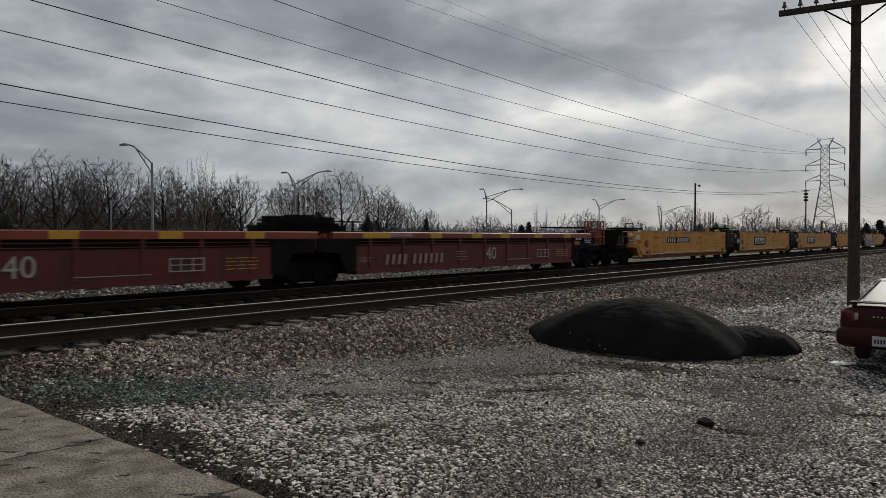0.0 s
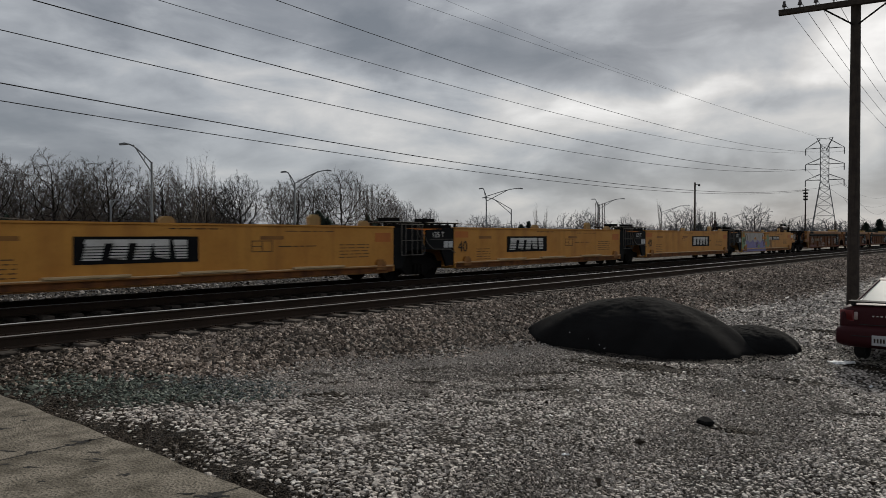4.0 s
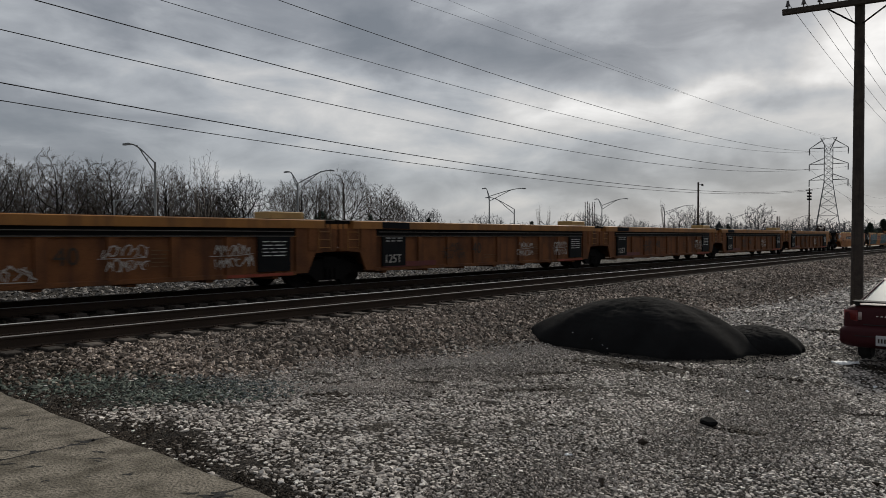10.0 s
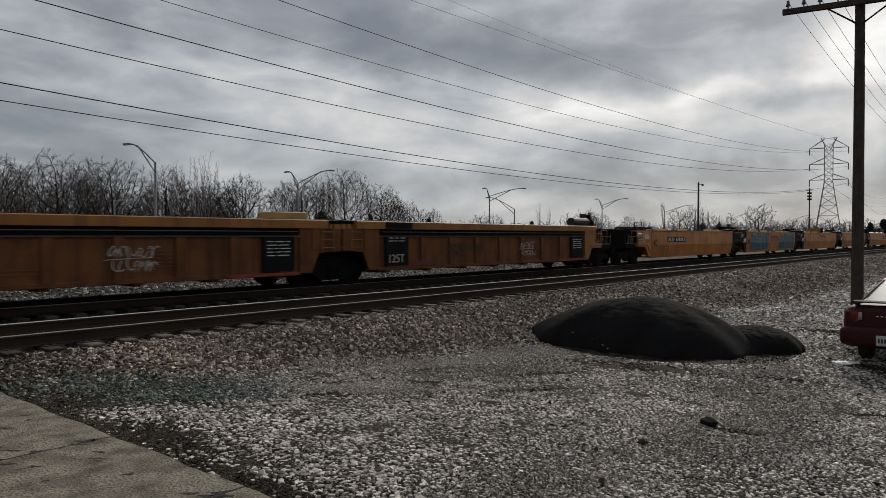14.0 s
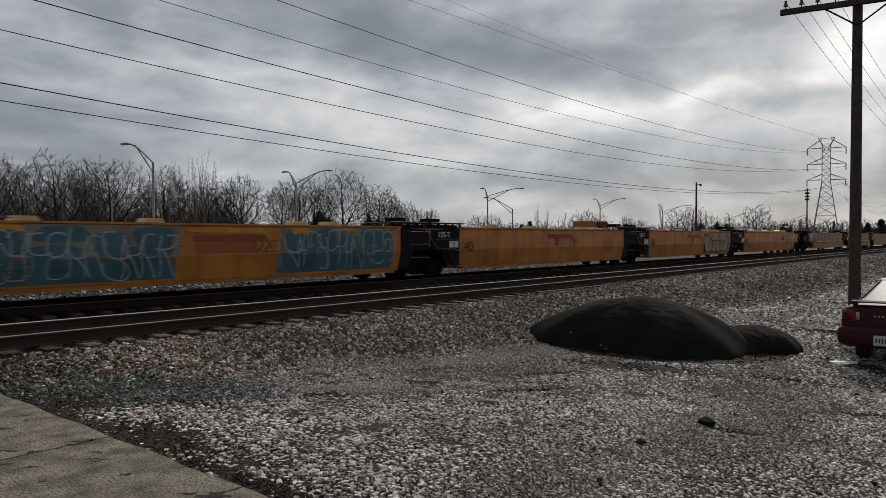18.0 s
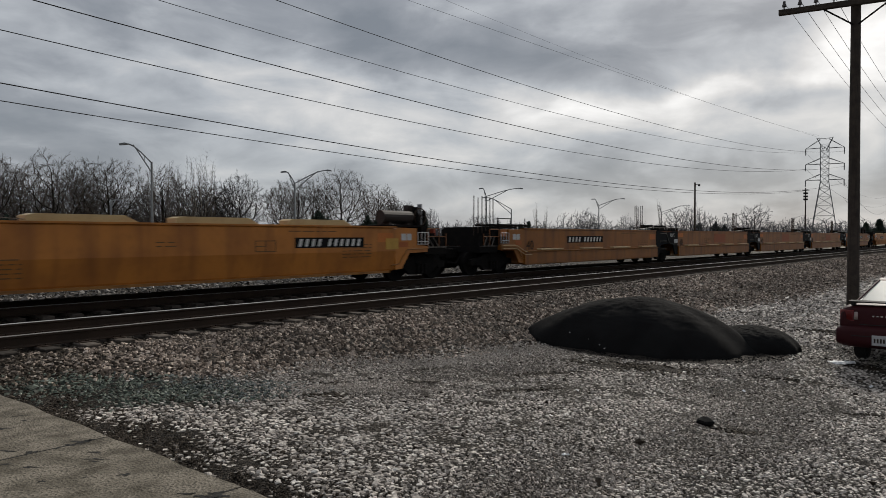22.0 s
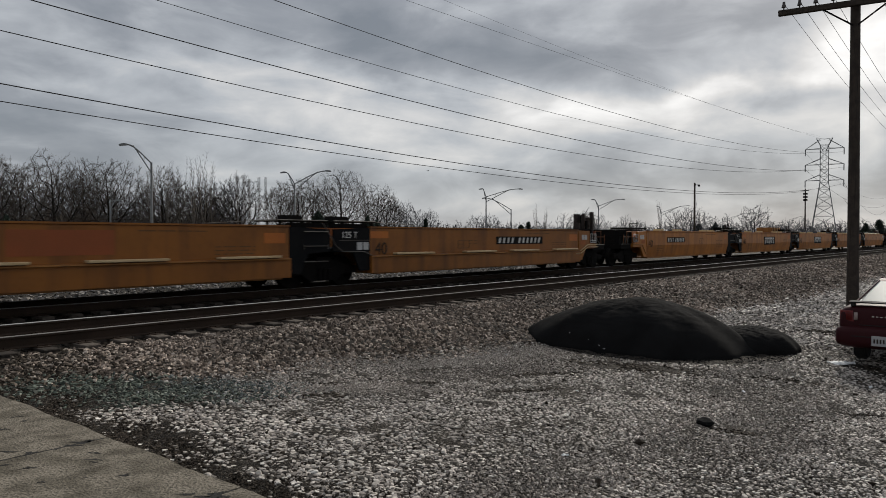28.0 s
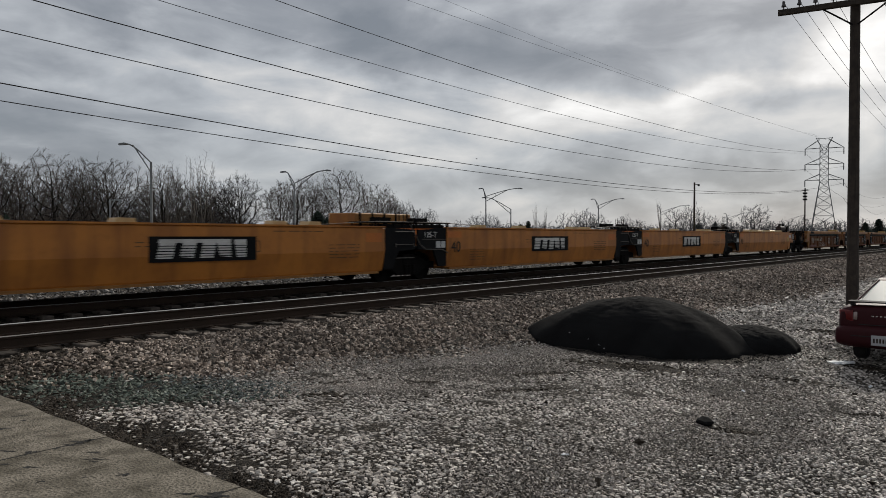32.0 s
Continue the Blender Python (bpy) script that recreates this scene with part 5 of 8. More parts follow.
def tree(kind, x, y, height, turn, label="bare grey-brown deciduous tree in winter", group="bare trees"):
    t = thing("tree", label, "tree", at=(x, y, -0.1), group=group, turn=turn)
    s = height / 15.0
    for me, nm in zip(KINDS[kind], ("trunk", "crown")):
        part(nm, me, None, t, at=Matrix.Diagonal((s, s, s, 1)))
    return t


def woods():
    rng = random.Random(12)
    # dense wood behind the highway
    for b, d, h, kd in ((14.4, 122, 13.6, 3), (17.6, 118, 14.2, 1), (21.6, 114, 14.2, 0), (25.0, 116, 14.0, 4), (28.6, 114, 12.8, 3), (31.8, 122, 11.0, 1), (19.4, 130, 14.4, 4), (23.4, 130, 14.2, 3)):
        tree(kd, *spot(b, d), h, rng.uniform(0, 360))
    for k in range(22):
        b = 14 + 21 * (k + rng.uniform(0, 0.8)) / 22
        d = rng.uniform(140, 175)
        tree(rng.choice((7, 8, 9)), *spot(b, d), d * rng.uniform(0.072, 0.09), rng.uniform(0, 360), "bare tree further back in the wood")
    # slim young trees
    for b, h in ((27.9, 11.8), (29.0, 12.4), (29.9, 13.4), (30.9, 14.2), (31.6, 13.0), (32.2, 13.6)):
        tree(rng.choice((5, 6)), *spot(b, 112), h, rng.uniform(0, 360), "slim young tree with upright bare shoots")
    # single broad trees
    tree(2, *spot(34.35, 106), 11.4, 40, "broad single bare tree with spreading limbs", "single trees")
    for b, d, h, kd in ((37.4, 128, 11.6, 3), (38.6, 124, 12.4, 0), (39.8, 132, 12.2, 1), (42.1, 126, 14.2, 4), (44.2, 132, 11.8, 5), (45.0, 130, 11.8, 3), (45.7, 134, 10.4, 1), (46.4, 150, 9.4, 8),
                        (47.4, 190, 11.4, 8), (48.3, 200, 10.6, 9), (49.3, 215, 10.5, 8), (53.0, 225, 9.6, 7), (54.2, 230, 9.8, 9), (57.8, 230, 12.2, 6), (58.5, 235, 11.2, 5), (61.0, 250, 11, 7), (61.8, 245, 11.4, 8),
                        (62.6, 250, 10.5, 9), (64.8, 270, 10, 8), (67.4, 250, 14.0, 5), (68.6, 280, 13.0, 9), (69.6, 285, 14.6, 7), (71.0, 300, 11.2, 7), (72.2, 310, 10.6, 8), (74.1, 260, 13.6, 9), (76.4, 340, 10, 7), (77.4, 345, 11, 8)):
        tree(kd, *spot(b, d), h, rng.uniform(0, 360))
    # far treeline: light trees with rounded crowns, joined
    light = [np.array(sum(grow_tree(sd, 1.0, sp, 0.18, 90, 0.06, 1, 0.004), [])) for sd, sp in ((31, 1.1), (32, 0.9), (33, 1.3), (34, 1.0))]
    rows = []
    for k in range(190):
        b, d = 37 + 51 * (k + rng.random()) / 190, rng.uniform(290, 440)
        x, y = spot(b, d)
        h = rng.uniform(7.0, 11.5) * d / 380 * (1.3 if rng.random() < 0.12 else 1.0)
        t = light[rng.randrange(4)].copy()
        c, q = math.cos(k * 2.1), math.sin(k * 2.1)
        for o in (0, 3):
            px, py = t[:, o] * c - t[:, o + 1] * q, t[:, o] * q + t[:, o + 1] * c
            t[:, o], t[:, o + 1], t[:, o + 2] = px * h + x, py * h + y, t[:, o + 2] * h - 0.5
        t[:, 6:] = np.maximum(t[:, 6:] * h, 0.05)
        rows.append(t)
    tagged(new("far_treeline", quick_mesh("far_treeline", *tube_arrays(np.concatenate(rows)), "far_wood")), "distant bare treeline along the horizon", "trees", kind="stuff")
    # undergrowth under the wood and along the far side of the highway
    segs, far_segs = [], []
    for count, b0, b1, d0, d1, h0, h1, r in ((1500, 13, 33, 106, 150, 1.8, 6.0, 0.075), (1700, 13, 33.3, 140, 190, 6, 10.5, 0.085), (380, 36.4, 42, 140, 190, 4, 7.5, 0.07), (400, 34, 47, 108, 150, 1.5, 4.6, 0.08), (520, 38, 52, 165, 230, 3.0, 7.0, 0.09), (1600, 46, 88, 230, 420, 3.5, 7.5, 0.13)):
        for k in range(count):
            b, d = rng.uniform(b0, b1), rng.uniform(d0, d1)
            x, y = spot(b, d)
            h = rng.uniform(h0, h1) * (0.75 + 0.25 * math.sin(b * 3.1 + d * 0.2))
            for j in range(16):
                a, q, z = rng.uniform(0, math.tau), h * 0.55 * math.sqrt(rng.random()), h * (rng.random() ** 0.8) * 0.8
                z *= math.sqrt(max(1 - (q / (h * 0.6)) ** 2, 0.35))
                a2, l = rng.uniform(0, math.tau), h * rng.uniform(0.15, 0.4)
                px, py = x + math.cos(a) * q, y + math.sin(a) * q
                (far_segs if d0 > 160 else segs).append((px, py, z - 0.3, px + math.cos(a2) * l * 0.6, py + math.sin(a2) * l * 0.6, z + l * rng.uniform(0.2, 1.0), r, r * 0.4))
    tagged(new("undergrowth", quick_mesh("undergrowth", *tube_arrays(segs), "brush")), "brown leafless brush under the trees", "brush", kind="stuff")
    tagged(new("far_brush", quick_mesh("far_brush", *tube_arrays(far_segs), "far_wood")), "grey brush along the horizon, haze painted into its colour", "brush", kind="stuff")


woods()


def conifer(x, y, h, w, seed):
    rng = random.Random(seed)
    t = thing("conifer", "dark green conifer among the bare trees", "tree", at=(x, y, -0.2), group="conifers")
    part("trunk", tube(bmesh.new(), (0, 0, 0), (0, 0, h * 0.9), h * 0.02, 0.03, 6), "bark", t)
    segs = []
    for k in range(420):
        f = rng.random() ** 0.8
        a, r = rng.uniform(0, math.tau), w * (1 - f) ** 0.6 * (0.8 + 0.3 * math.sin(9 * f + seed)) * rng.uniform(0.35, 1.0) + 0.1
        z = h * (0.06 + 0.94 * f)
        segs.append((0, 0, z, math.cos(a) * r, math.sin(a) * r, z - 0.18 * r + rng.uniform(-0.1, 0.3), 0.16, 0.05))
        segs.append((math.cos(a) * r * 0.5, math.sin(a) * r * 0.5, z, math.cos(a + 0.5) * r, math.sin(a + 0.5) * r, z + rng.uniform(-0.2, 0.4), 0.13, 0.03))
    part("crown", quick_mesh("crown", *tube_arrays(segs), "needles"), None, t)


for k, (b, d, h, w) in enumerate(((40.3, 118, 6.2, 3.4), (41.0, 116, 5.2, 3.0), (44.2, 118, 5.6, 2.8), (44.9, 120, 5.0, 3.0), (48.9, 190, 7.0, 3.4), (57.2, 250, 7.4, 4.0), (56.6, 255, 6.4, 3.8), (70.2, 300, 7.4, 4.0), (71.4, 305, 8.0, 4.2), (72.0, 310, 7.0, 4.6), (81.2, 230, 6.0, 4.6), (82.0, 235, 7.0, 5.5), (83.0, 228, 7.0, 5.5), (17.6, 100, 5.0, 2.4), (18.6, 98, 4.6, 2.6))):
    conifer(*spot(b, d), h, w, k)


# ---- the parked car ----
def parked_car():
    car = thing("car", "dark red compact sedan parked on the gravel", "car", at=(13.50, 1.68, -0.02), turn=0)
    W = 0.84

    def shell(sections):
        """A rounded hull through cross sections: place along the car, half width, bottom and top."""
        bm, rings, n = bmesh.new(), [], 28
        for x, w, z0, z1 in sections:
            ring_v = []
            for k in range(n):
                c, q = math.cos(k * math.tau / n), math.sin(k * math.tau / n)
                ring_v.append(bm.verts.new((x, w * math.copysign(abs(c) ** 0.32, c), (z0 + z1) / 2 + (z1 - z0) / 2 * math.copysign(abs(q) ** 0.42, q))))
            rings.append(ring_v)
        for a, b in zip(rings, rings[1:]):
            for k in range(n):
                bm.faces.new((a[k], a[(k + 1) % n], b[(k + 1) % n], b[k]))
        bm.faces.new(rings[0][::-1]), bm.faces.new(rings[-1])
        return bm

    part("body", shell(((0.03, W * 0.80, 0.52, 0.88), (0.045, W * 0.88, 0.45, 0.93), (0.08, W * 0.93, 0.38, 0.96), (0.15, W * 0.965, 0.30, 0.98), (0.5, W, 0.22, 0.99), (1.0, W, 0.2, 0.96), (2.6, W, 0.2, 0.94), (3.3, W, 0.2, 0.88), (4.1, W * 0.93, 0.24, 0.76), (4.32, W * 0.8, 0.3, 0.62))), "car_red", car, smooth=True)
    bumper = part("rear_bumper", shell(((-0.075, W * 0.78, 0.40, 0.55), (-0.06, W * 0.90, 0.34, 0.60), (-0.02, W * 0.98, 0.29, 0.63), (0.08, W * 1.02, 0.27, 0.645), (0.22, W * 1.02, 0.27, 0.645))), "car_red", car, "dark red plastic rear bumper", smooth=True)
    part("bumper_groove", box(bmesh.new(), -0.079, -0.068, -0.60, 0.60, 0.472, 0.486), "rubber", bumper)
    part("trunk_seam", box(bmesh.new(), 0.024, 0.04, -0.50, 0.50, 0.655, 0.668), "rubber", car)
    cab = bmesh.new()
    sec = ((0.75, 0.60, 0.96, 0.97), (1.9, 0.47, 0.96, 1.31), (2.45, 0.50, 0.95, 1.33), (3.15, 0.66, 0.92, 0.95))
    rings = [[cab.verts.new((x, y, z)) for y, z in ((-0.74, z0), (-w, z1), (w, z1), (0.74, z0))] for x, w, z0, z1 in sec]
    for a, b in zip(rings, rings[1:]):
        for k in range(3):
            cab.faces.new((a[k], a[k + 1], b[k + 1], b[k]))
    part("greenhouse", cab, "glass", car, "car windows with the sky's reflection painted as pale grey")
    bm = bmesh.new()
    slab(bm, [(1.88, 1.305), (1.98, 1.335), (2.2, 1.345), (2.48, 1.335), (2.48, 1.32), (1.88, 1.295)], -0.49, 0.49)
    part("roof", bm, "car_red", car)
    for s in (-1, 1):
        part("rear_pillar", tube(bmesh.new(), (0.73, s * 0.66, 0.98), (1.9, s * 0.475, 1.315), 0.016, seg=6), "car_red", car)
        part("front_pillar", tube(bmesh.new(), (2.45, s * 0.505, 1.335), (3.2, s * 0.7, 0.94), 0.03, seg=6), "car_red", car)
    sp = bmesh.new()
    slab(sp, [(0.03, 1.045), (0.28, 1.05), (0.30, 1.03), (0.04, 1.025)], -0.66, 0.66)
    for s in (-0.6, 0.6):
        box(sp, 0.08, 0.2, s - 0.03, s + 0.03, 0.97, 1.035)
    part("spoiler", sp, "rubber", car, "dark trunk spoiler")
    for s in (-1, 1):
        def lens(x0, x1, lean=0.0):
            """A lamp glass that follows the body's corner, between two places across the car."""
            bm, cols = bmesh.new(), []
            for k in range(9):
                u = k / 8
                row = []
                for z in (0.705, 0.735, 0.80, 0.865, 0.895):
                    y = x0 + (x1 - x0) * u + lean * (z - 0.82)
                    back = 0.018 + 0.12 * max(0.0, (y - 0.60) / 0.22) ** 2.2 + (0.016 if z in (0.705, 0.895) else 0.0)
                    row.append(bm.verts.new((back, s * y, z)))
                cols.append(row)
            for a, b in zip(cols, cols[1:]):
                for k in range(4):
                    bm.faces.new((a[k], b[k], b[k + 1], a[k + 1]))
            bmesh.ops.solidify(bm, geom=bm.faces[:], thickness=0.02)
            return bm
        lamp = part("tail_lamp", lens(0.58, 0.80, 0.05), "tail_red", car, "bright red tail lamp glass", smooth=True)
        part("reversing_lens", slab(bmesh.new(), [(0.012, 0.74), (0.05, 0.735), (0.05, 0.87), (0.016, 0.865)], *sorted((s * 0.52, s * 0.573))), "lens_clear", lamp, "pale reversing lamp glass", smooth=True)
    plate = part("number_plate", box(bmesh.new(), -0.092, -0.072, -0.01, 0.30, 0.34, 0.505, 0.004), "plate_white", bumper)
    bm = bmesh.new()
    for k in range(6):
        box(bm, 0.022, 0.032, -0.02 + k * 0.06, 0.012 + k * 0.06, 0.80, 0.82)
    tagged(part("badge_letters", bm, "chrome", car, "small chrome letters"), kind="stuff")
    bm = bmesh.new()
    for k in range(6):
        box(bm, -0.0945, -0.092, 0.025 + k * 0.044, 0.05 + k * 0.044, 0.385, 0.455)
    part("plate_marking", bm, "letter_black", bumper)
    bm = bmesh.new()
    tube(bm, (0.038, 0, 0.88), (0.028, 0, 0.88), 0.04, seg=12)
    part("emblem", bm, "chrome", car)
    for x in (0.78, 3.35):
        for s in (-1, 1):
            bm = bmesh.new()
            tube(bm, (0, s * 0.46, 0), (0, s * 0.66, 0), 0.295, seg=24)
            bmesh.ops.bevel(bm, geom=[e for e in bm.edges if abs(e.verts[0].co.y - e.verts[1].co.y) < 1e-4], offset=0.03, segments=2, affect="EDGES")
            wh = part("tyre", bm, "rubber", car, at=(x, 0, 0.285))
            part("rim", tube(bmesh.new(), (0, s * 0.65, 0), (0, s * 0.667, 0), 0.18, seg=18), "galvanised", wh)
    return car


parked_car()
bm = bmesh.new()
bmesh.ops.create_grid(bm, x_segments=10, y_segments=5, size=0.5)
for v in bm.verts:
    v.co = Vector((v.co.x * 0.42, v.co.y * 0.2 * (1 - v.co.x ** 2 * 2), 0.03 + 0.035 * noise.noise(v.co * 7) - 0.02 * abs(v.co.y)))
bmesh.ops.solidify(bm, geom=bm.faces[:], thickness=0.012)
tagged(new("plastic_scrap", mesh_of("plastic_scrap", bm, "snow")), "crumpled white plastic scrap lying on the gravel", "litter").matrix_basis = pose(13.6, 2.45, float(ground_z(13.6, 2.45)) + 0.02, 0, 0, -60)


# ---- the train: articulated well cars of five wells each ----
WELL, PITCH_X, END = 12.0, 14.83, 3.3
CACHE = {}


def cached(key, build, mat, smooth=False):
    if key not in CACHE:
        CACHE[key] = mesh_of(key[0], build(bmesh.new()), mat, smooth)
    return CACHE[key]


def extrude_x(bm, section, x0, x1):
    """A bar along x with the given outline in the yz plane."""
    a = [bm.verts.new((x0, y, z)) for y, z in section]
    b = [bm.verts.new((x1, y, z)) for y, z in section]
    n = len(section)
    bm.faces.new(a[::-1]), bm.faces.new(b)
    for i in range(n):
        bm.faces.new((a[i], a[(i + 1) % n], b[(i + 1) % n], b[i]))
    return bm


def both_sides(bm, section, x0, x1):
    extrude_x(bm, section, x0, x1)
    return extrude_x(bm, [(-y, z) for y, z in section[::-1]], x0, x1)


SECTIONS = dict(
    smooth=[(-1.30, 0.34), (-1.46, 0.34), (-1.46, 0.50), (-1.43, 0.53), (-1.43, 1.60), (-1.41, 1.63), (-1.30, 1.63)],
    crease=[(-1.20, 0.36), (-1.33, 0.36), (-1.35, 0.40), (-1.455, 0.93), (-1.45, 1.58), (-1.42, 1.62), (-1.30, 1.62)],
    ledge=[(-1.20, 0.34), (-1.50, 0.34), (-1.50, 0.80), (-1.47, 0.83), (-1.41, 0.84), (-1.41, 1.60), (-1.38, 1.62), (-1.28, 1.62)],
    ribbed=[(-1.25, 0.38), (-1.42, 0.38), (-1.42, 0.46), (-1.36, 0.48), (-1.36, 1.575), (-1.25, 1.575)],
    red=[(-1.25, 0.34), (-1.44, 0.34), (-1.44, 0.44), (-1.39, 0.46), (-1.39, 1.33), (-1.25, 1.33)])
FACE = dict(smooth=-1.43, crease=-1.45, ledge=-1.41, ribbed=-1.36, red=-1.39)
PAINT = dict(smooth="yellow", crease="yellow_old", ledge="yellow_dark", ribbed="rust", red="maroon")
NOTE = dict(smooth="smooth yellow steel well with pale ledges along the sill", crease="weathered orange-yellow steel well with a creased side",
            ledge="orange-yellow steel well with a ledge along its side", ribbed="rusty orange well with upright ribs and a yellow top chord", red="maroon steel well with a red and yellow top chord")


def well_body(kind):
    def build(bm):
        both_sides(bm, SECTIONS[kind], 0, WELL)
        box(bm, 0.0, WELL, -1.28, 1.28, 0.36, 0.40)
        return bm
    return cached(("well_body", kind), build, PAINT[kind])


def graffiti_blob(cx, cz, w, h, seed, y, n=30, rough=0.22):
    """A painted patch with an uneven rounded outline, laid on the side."""
    rng = random.Random(seed)
    ph = [rng.uniform(0, math.tau) for _ in range(4)]
    bm = bmesh.new()
    pts = []
    for k in range(n):
        a = k / n * math.tau
        r = 1 + rough * (0.5 * math.sin(2 * a + ph[0]) + 0.6 * math.sin(3 * a + ph[1]) + 0.4 * math.sin(5 * a + ph[2]) + 0.25 * math.sin(9 * a + ph[3]))
        c, s = math.cos(a), math.sin(a)
        pts.append((cx + w / 2 * r * math.copysign(abs(c) ** 0.7, c), min(max(cz + h / 2 * r * math.copysign(abs(s) ** 0.7, s), 0.42 if y > -1.44 else 0.44), 1.58)))
    vs = [bm.verts.new((px, y, pz)) for px, pz in pts]
    mid = bm.verts.new((cx, y, cz))
    for k in range(n):
        bm.faces.new((vs[k], vs[(k + 1) % n], mid))
    return bm


def strokes(bm, x0, x1, z0, z1, count, y, seed, width=0.05, sway=1.0):
    rng = random.Random(seed)
    for k in range(count):
        x = x0 + (x1 - x0) * (k + rng.uniform(0, 0.7)) / count
        pts = [(x + rng.uniform(-0.15, 0.15) * sway, z0 + (z1 - z0) * rng.uniform(0, 0.3)), (x + rng.uniform(-0.2, 0.2) * sway, (z0 + z1) / 2), (x + rng.uniform(-0.15, 0.15) * sway, z0 + (z1 - z0) * rng.uniform(0.7, 1.0))]
        for p, q in zip(pts, pts[1:]):
            d = Vector((q[0] - p[0], q[1] - p[1]))
            nrm = Vector((-d.y, d.x)).normalized() * width
            bm.faces.new([bm.verts.new((a, y, b)) for a, b in ((p[0] + nrm.x, p[1] + nrm.y), (p[0] - nrm.x, p[1] - nrm.y), (q[0] - nrm.x, q[1] - nrm.y), (q[0] + nrm.x, q[1] + nrm.y))])
    return bm


def scrawl(bm, x, z, w, h, y, seed):
    """Two uneven lines of spray-can letters with runs of paint, as thin flat strokes."""
    rng = random.Random(seed)

    def stroke(pts, t=0.015):
        for p, q in zip(pts, pts[1:]):
            d = Vector((q[0] - p[0], q[1] - p[1]))
            if d.length < 1e-4:
                continue
            nrm = Vector((-d.y, d.x)).normalized() * t
            bm.faces.new([bm.verts.new((a, y, b)) for a, b in ((p[0] + nrm.x, p[1] + nrm.y), (p[0] - nrm.x, p[1] - nrm.y), (q[0] - nrm.x, q[1] - nrm.y), (q[0] + nrm.x, q[1] + nrm.y))])
    for row in (0, 1):
        q = x + w * rng.uniform(0, 0.12)
        while q < x + w * 0.95:
            a, b = w * rng.uniform(0.045, 0.09), h * rng.uniform(0.13, 0.23)
            zc, lean, start = z + h * (0.25 + 0.47 * row + rng.uniform(-0.05, 0.05)), rng.uniform(-0.3, 0.5), rng.uniform(0, 6)
            if rng.random() < 0.65:
                stroke([(q + a + a * math.cos(start + u * math.tau / 12) + lean * b * math.sin(start + u * math.tau / 12), zc + b * math.sin(start + u * math.tau / 12)) for u in range(rng.randint(7, 12))], rng.uniform(0.008, 0.014))
            else:
                # a pointed letter
                stroke([(q, zc - b), (q + a * 0.7 + lean * b, zc + b), (q + a, zc - b * 0.2), (q + a * 1.6 + lean * b, zc + b * 0.9), (q + a * 1.8, zc - b)], rng.uniform(0.008, 0.013))
            q += a * rng.uniform(1.6, 2.3)
    for k in range(5):
        # runs of paint and loose flicks around the letters
        u = x + w * rng.uniform(0.05, 0.95)
        stroke([(u, z + h * rng.uniform(0.3, 0.5)), (u + rng.uniform(-0.02, 0.02), z + h * rng.uniform(-0.05, 0.2))], 0.005)
    stroke([(x - 0.05, z + h * rng.uniform(0.44, 0.5)), (x + w * 0.6, z + h * 0.5), (x + w * rng.uniform(0.9, 1.1), z + h * rng.uniform(0.48, 0.58))], 0.007)
    return bm


def bars(bm, x0, z0, count, w, h, y, gap=0.35, slant=0.0):
    """A row of plain upright bars where lettering stands."""
    for k in range(count):
        x = x0 + k * w * (1 + gap)
        bm.faces.new([bm.verts.new(p) for p in ((x, y, z0), (x + w, y, z0), (x + w + slant, y, z0 + h), (x + slant, y, z0 + h))])
    return bm


def lettering(body, size, x, z, y, mat, well, name="lettering"):
    key = ("text", body, size, mat)
    if key not in CACHE:
        CACHE[key] = text_mesh(body, size, mat)
    return tagged(part(name, CACHE[key], None, well, at=pose(x, y, z, 90, 0, 0)), kind="stuff")


def logo_panel(well, x, face):
    y = face - 0.004
    part("logo_panel", cached(("logo_panel", face), lambda bm: box(bm, 0, 2.7, y - 0.004, y + 0.003, 0.80, 1.36), "black_panel"), None, well, at=(x, 0, 0))

    def build(bm):
        q = y - 0.007
        for k, (x0, x1) in enumerate(((0.16, 0.62), (0.70, 1.12), (1.20, 1.62), (1.70, 2.08), (2.16, 2.50))):
            lean = 0.10 if k < 3 else -0.08
            bm.faces.new([bm.verts.new(p) for p in ((x0, q, 0.88 + 0.03 * (k % 2)), (x1 - 0.08, q, 0.88), (x1 - 0.04 + lean * 0.5, q, 1.29), (x0 + lean, q, 1.29 - 0.02 * (k % 2)))])
        bm.faces.new([bm.verts.new(p) for p in ((0.2, q - 0.001, 1.22), (1.95, q - 0.001, 1.22), (1.99, q - 0.001, 1.30), (0.24, q - 0.001, 1.30))])
        return bm
    small = part("logo_mark", cached(("logo_mark", face), build, "letter_white"), None, well, "white block shapes of a company mark", at=(x, 0, 0))
    small["kind"] = "stuff"

    def lines(bm):
        for k in range(5):
            z = 0.91 + k * 0.058
            bm.faces.new([bm.verts.new(p) for p in ((0.12, y - 0.0105, z), (2.56, y - 0.0105, z), (2.56, y - 0.0105, z + 0.02), (0.12, y - 0.0105, z + 0.02))])
        return bm
    small = part("logo_lines", cached(("logo_lines", face), lines, "black_panel"), None, well, "dark lines across the mark", at=(x, 0, 0))
    small["kind"] = "stuff"


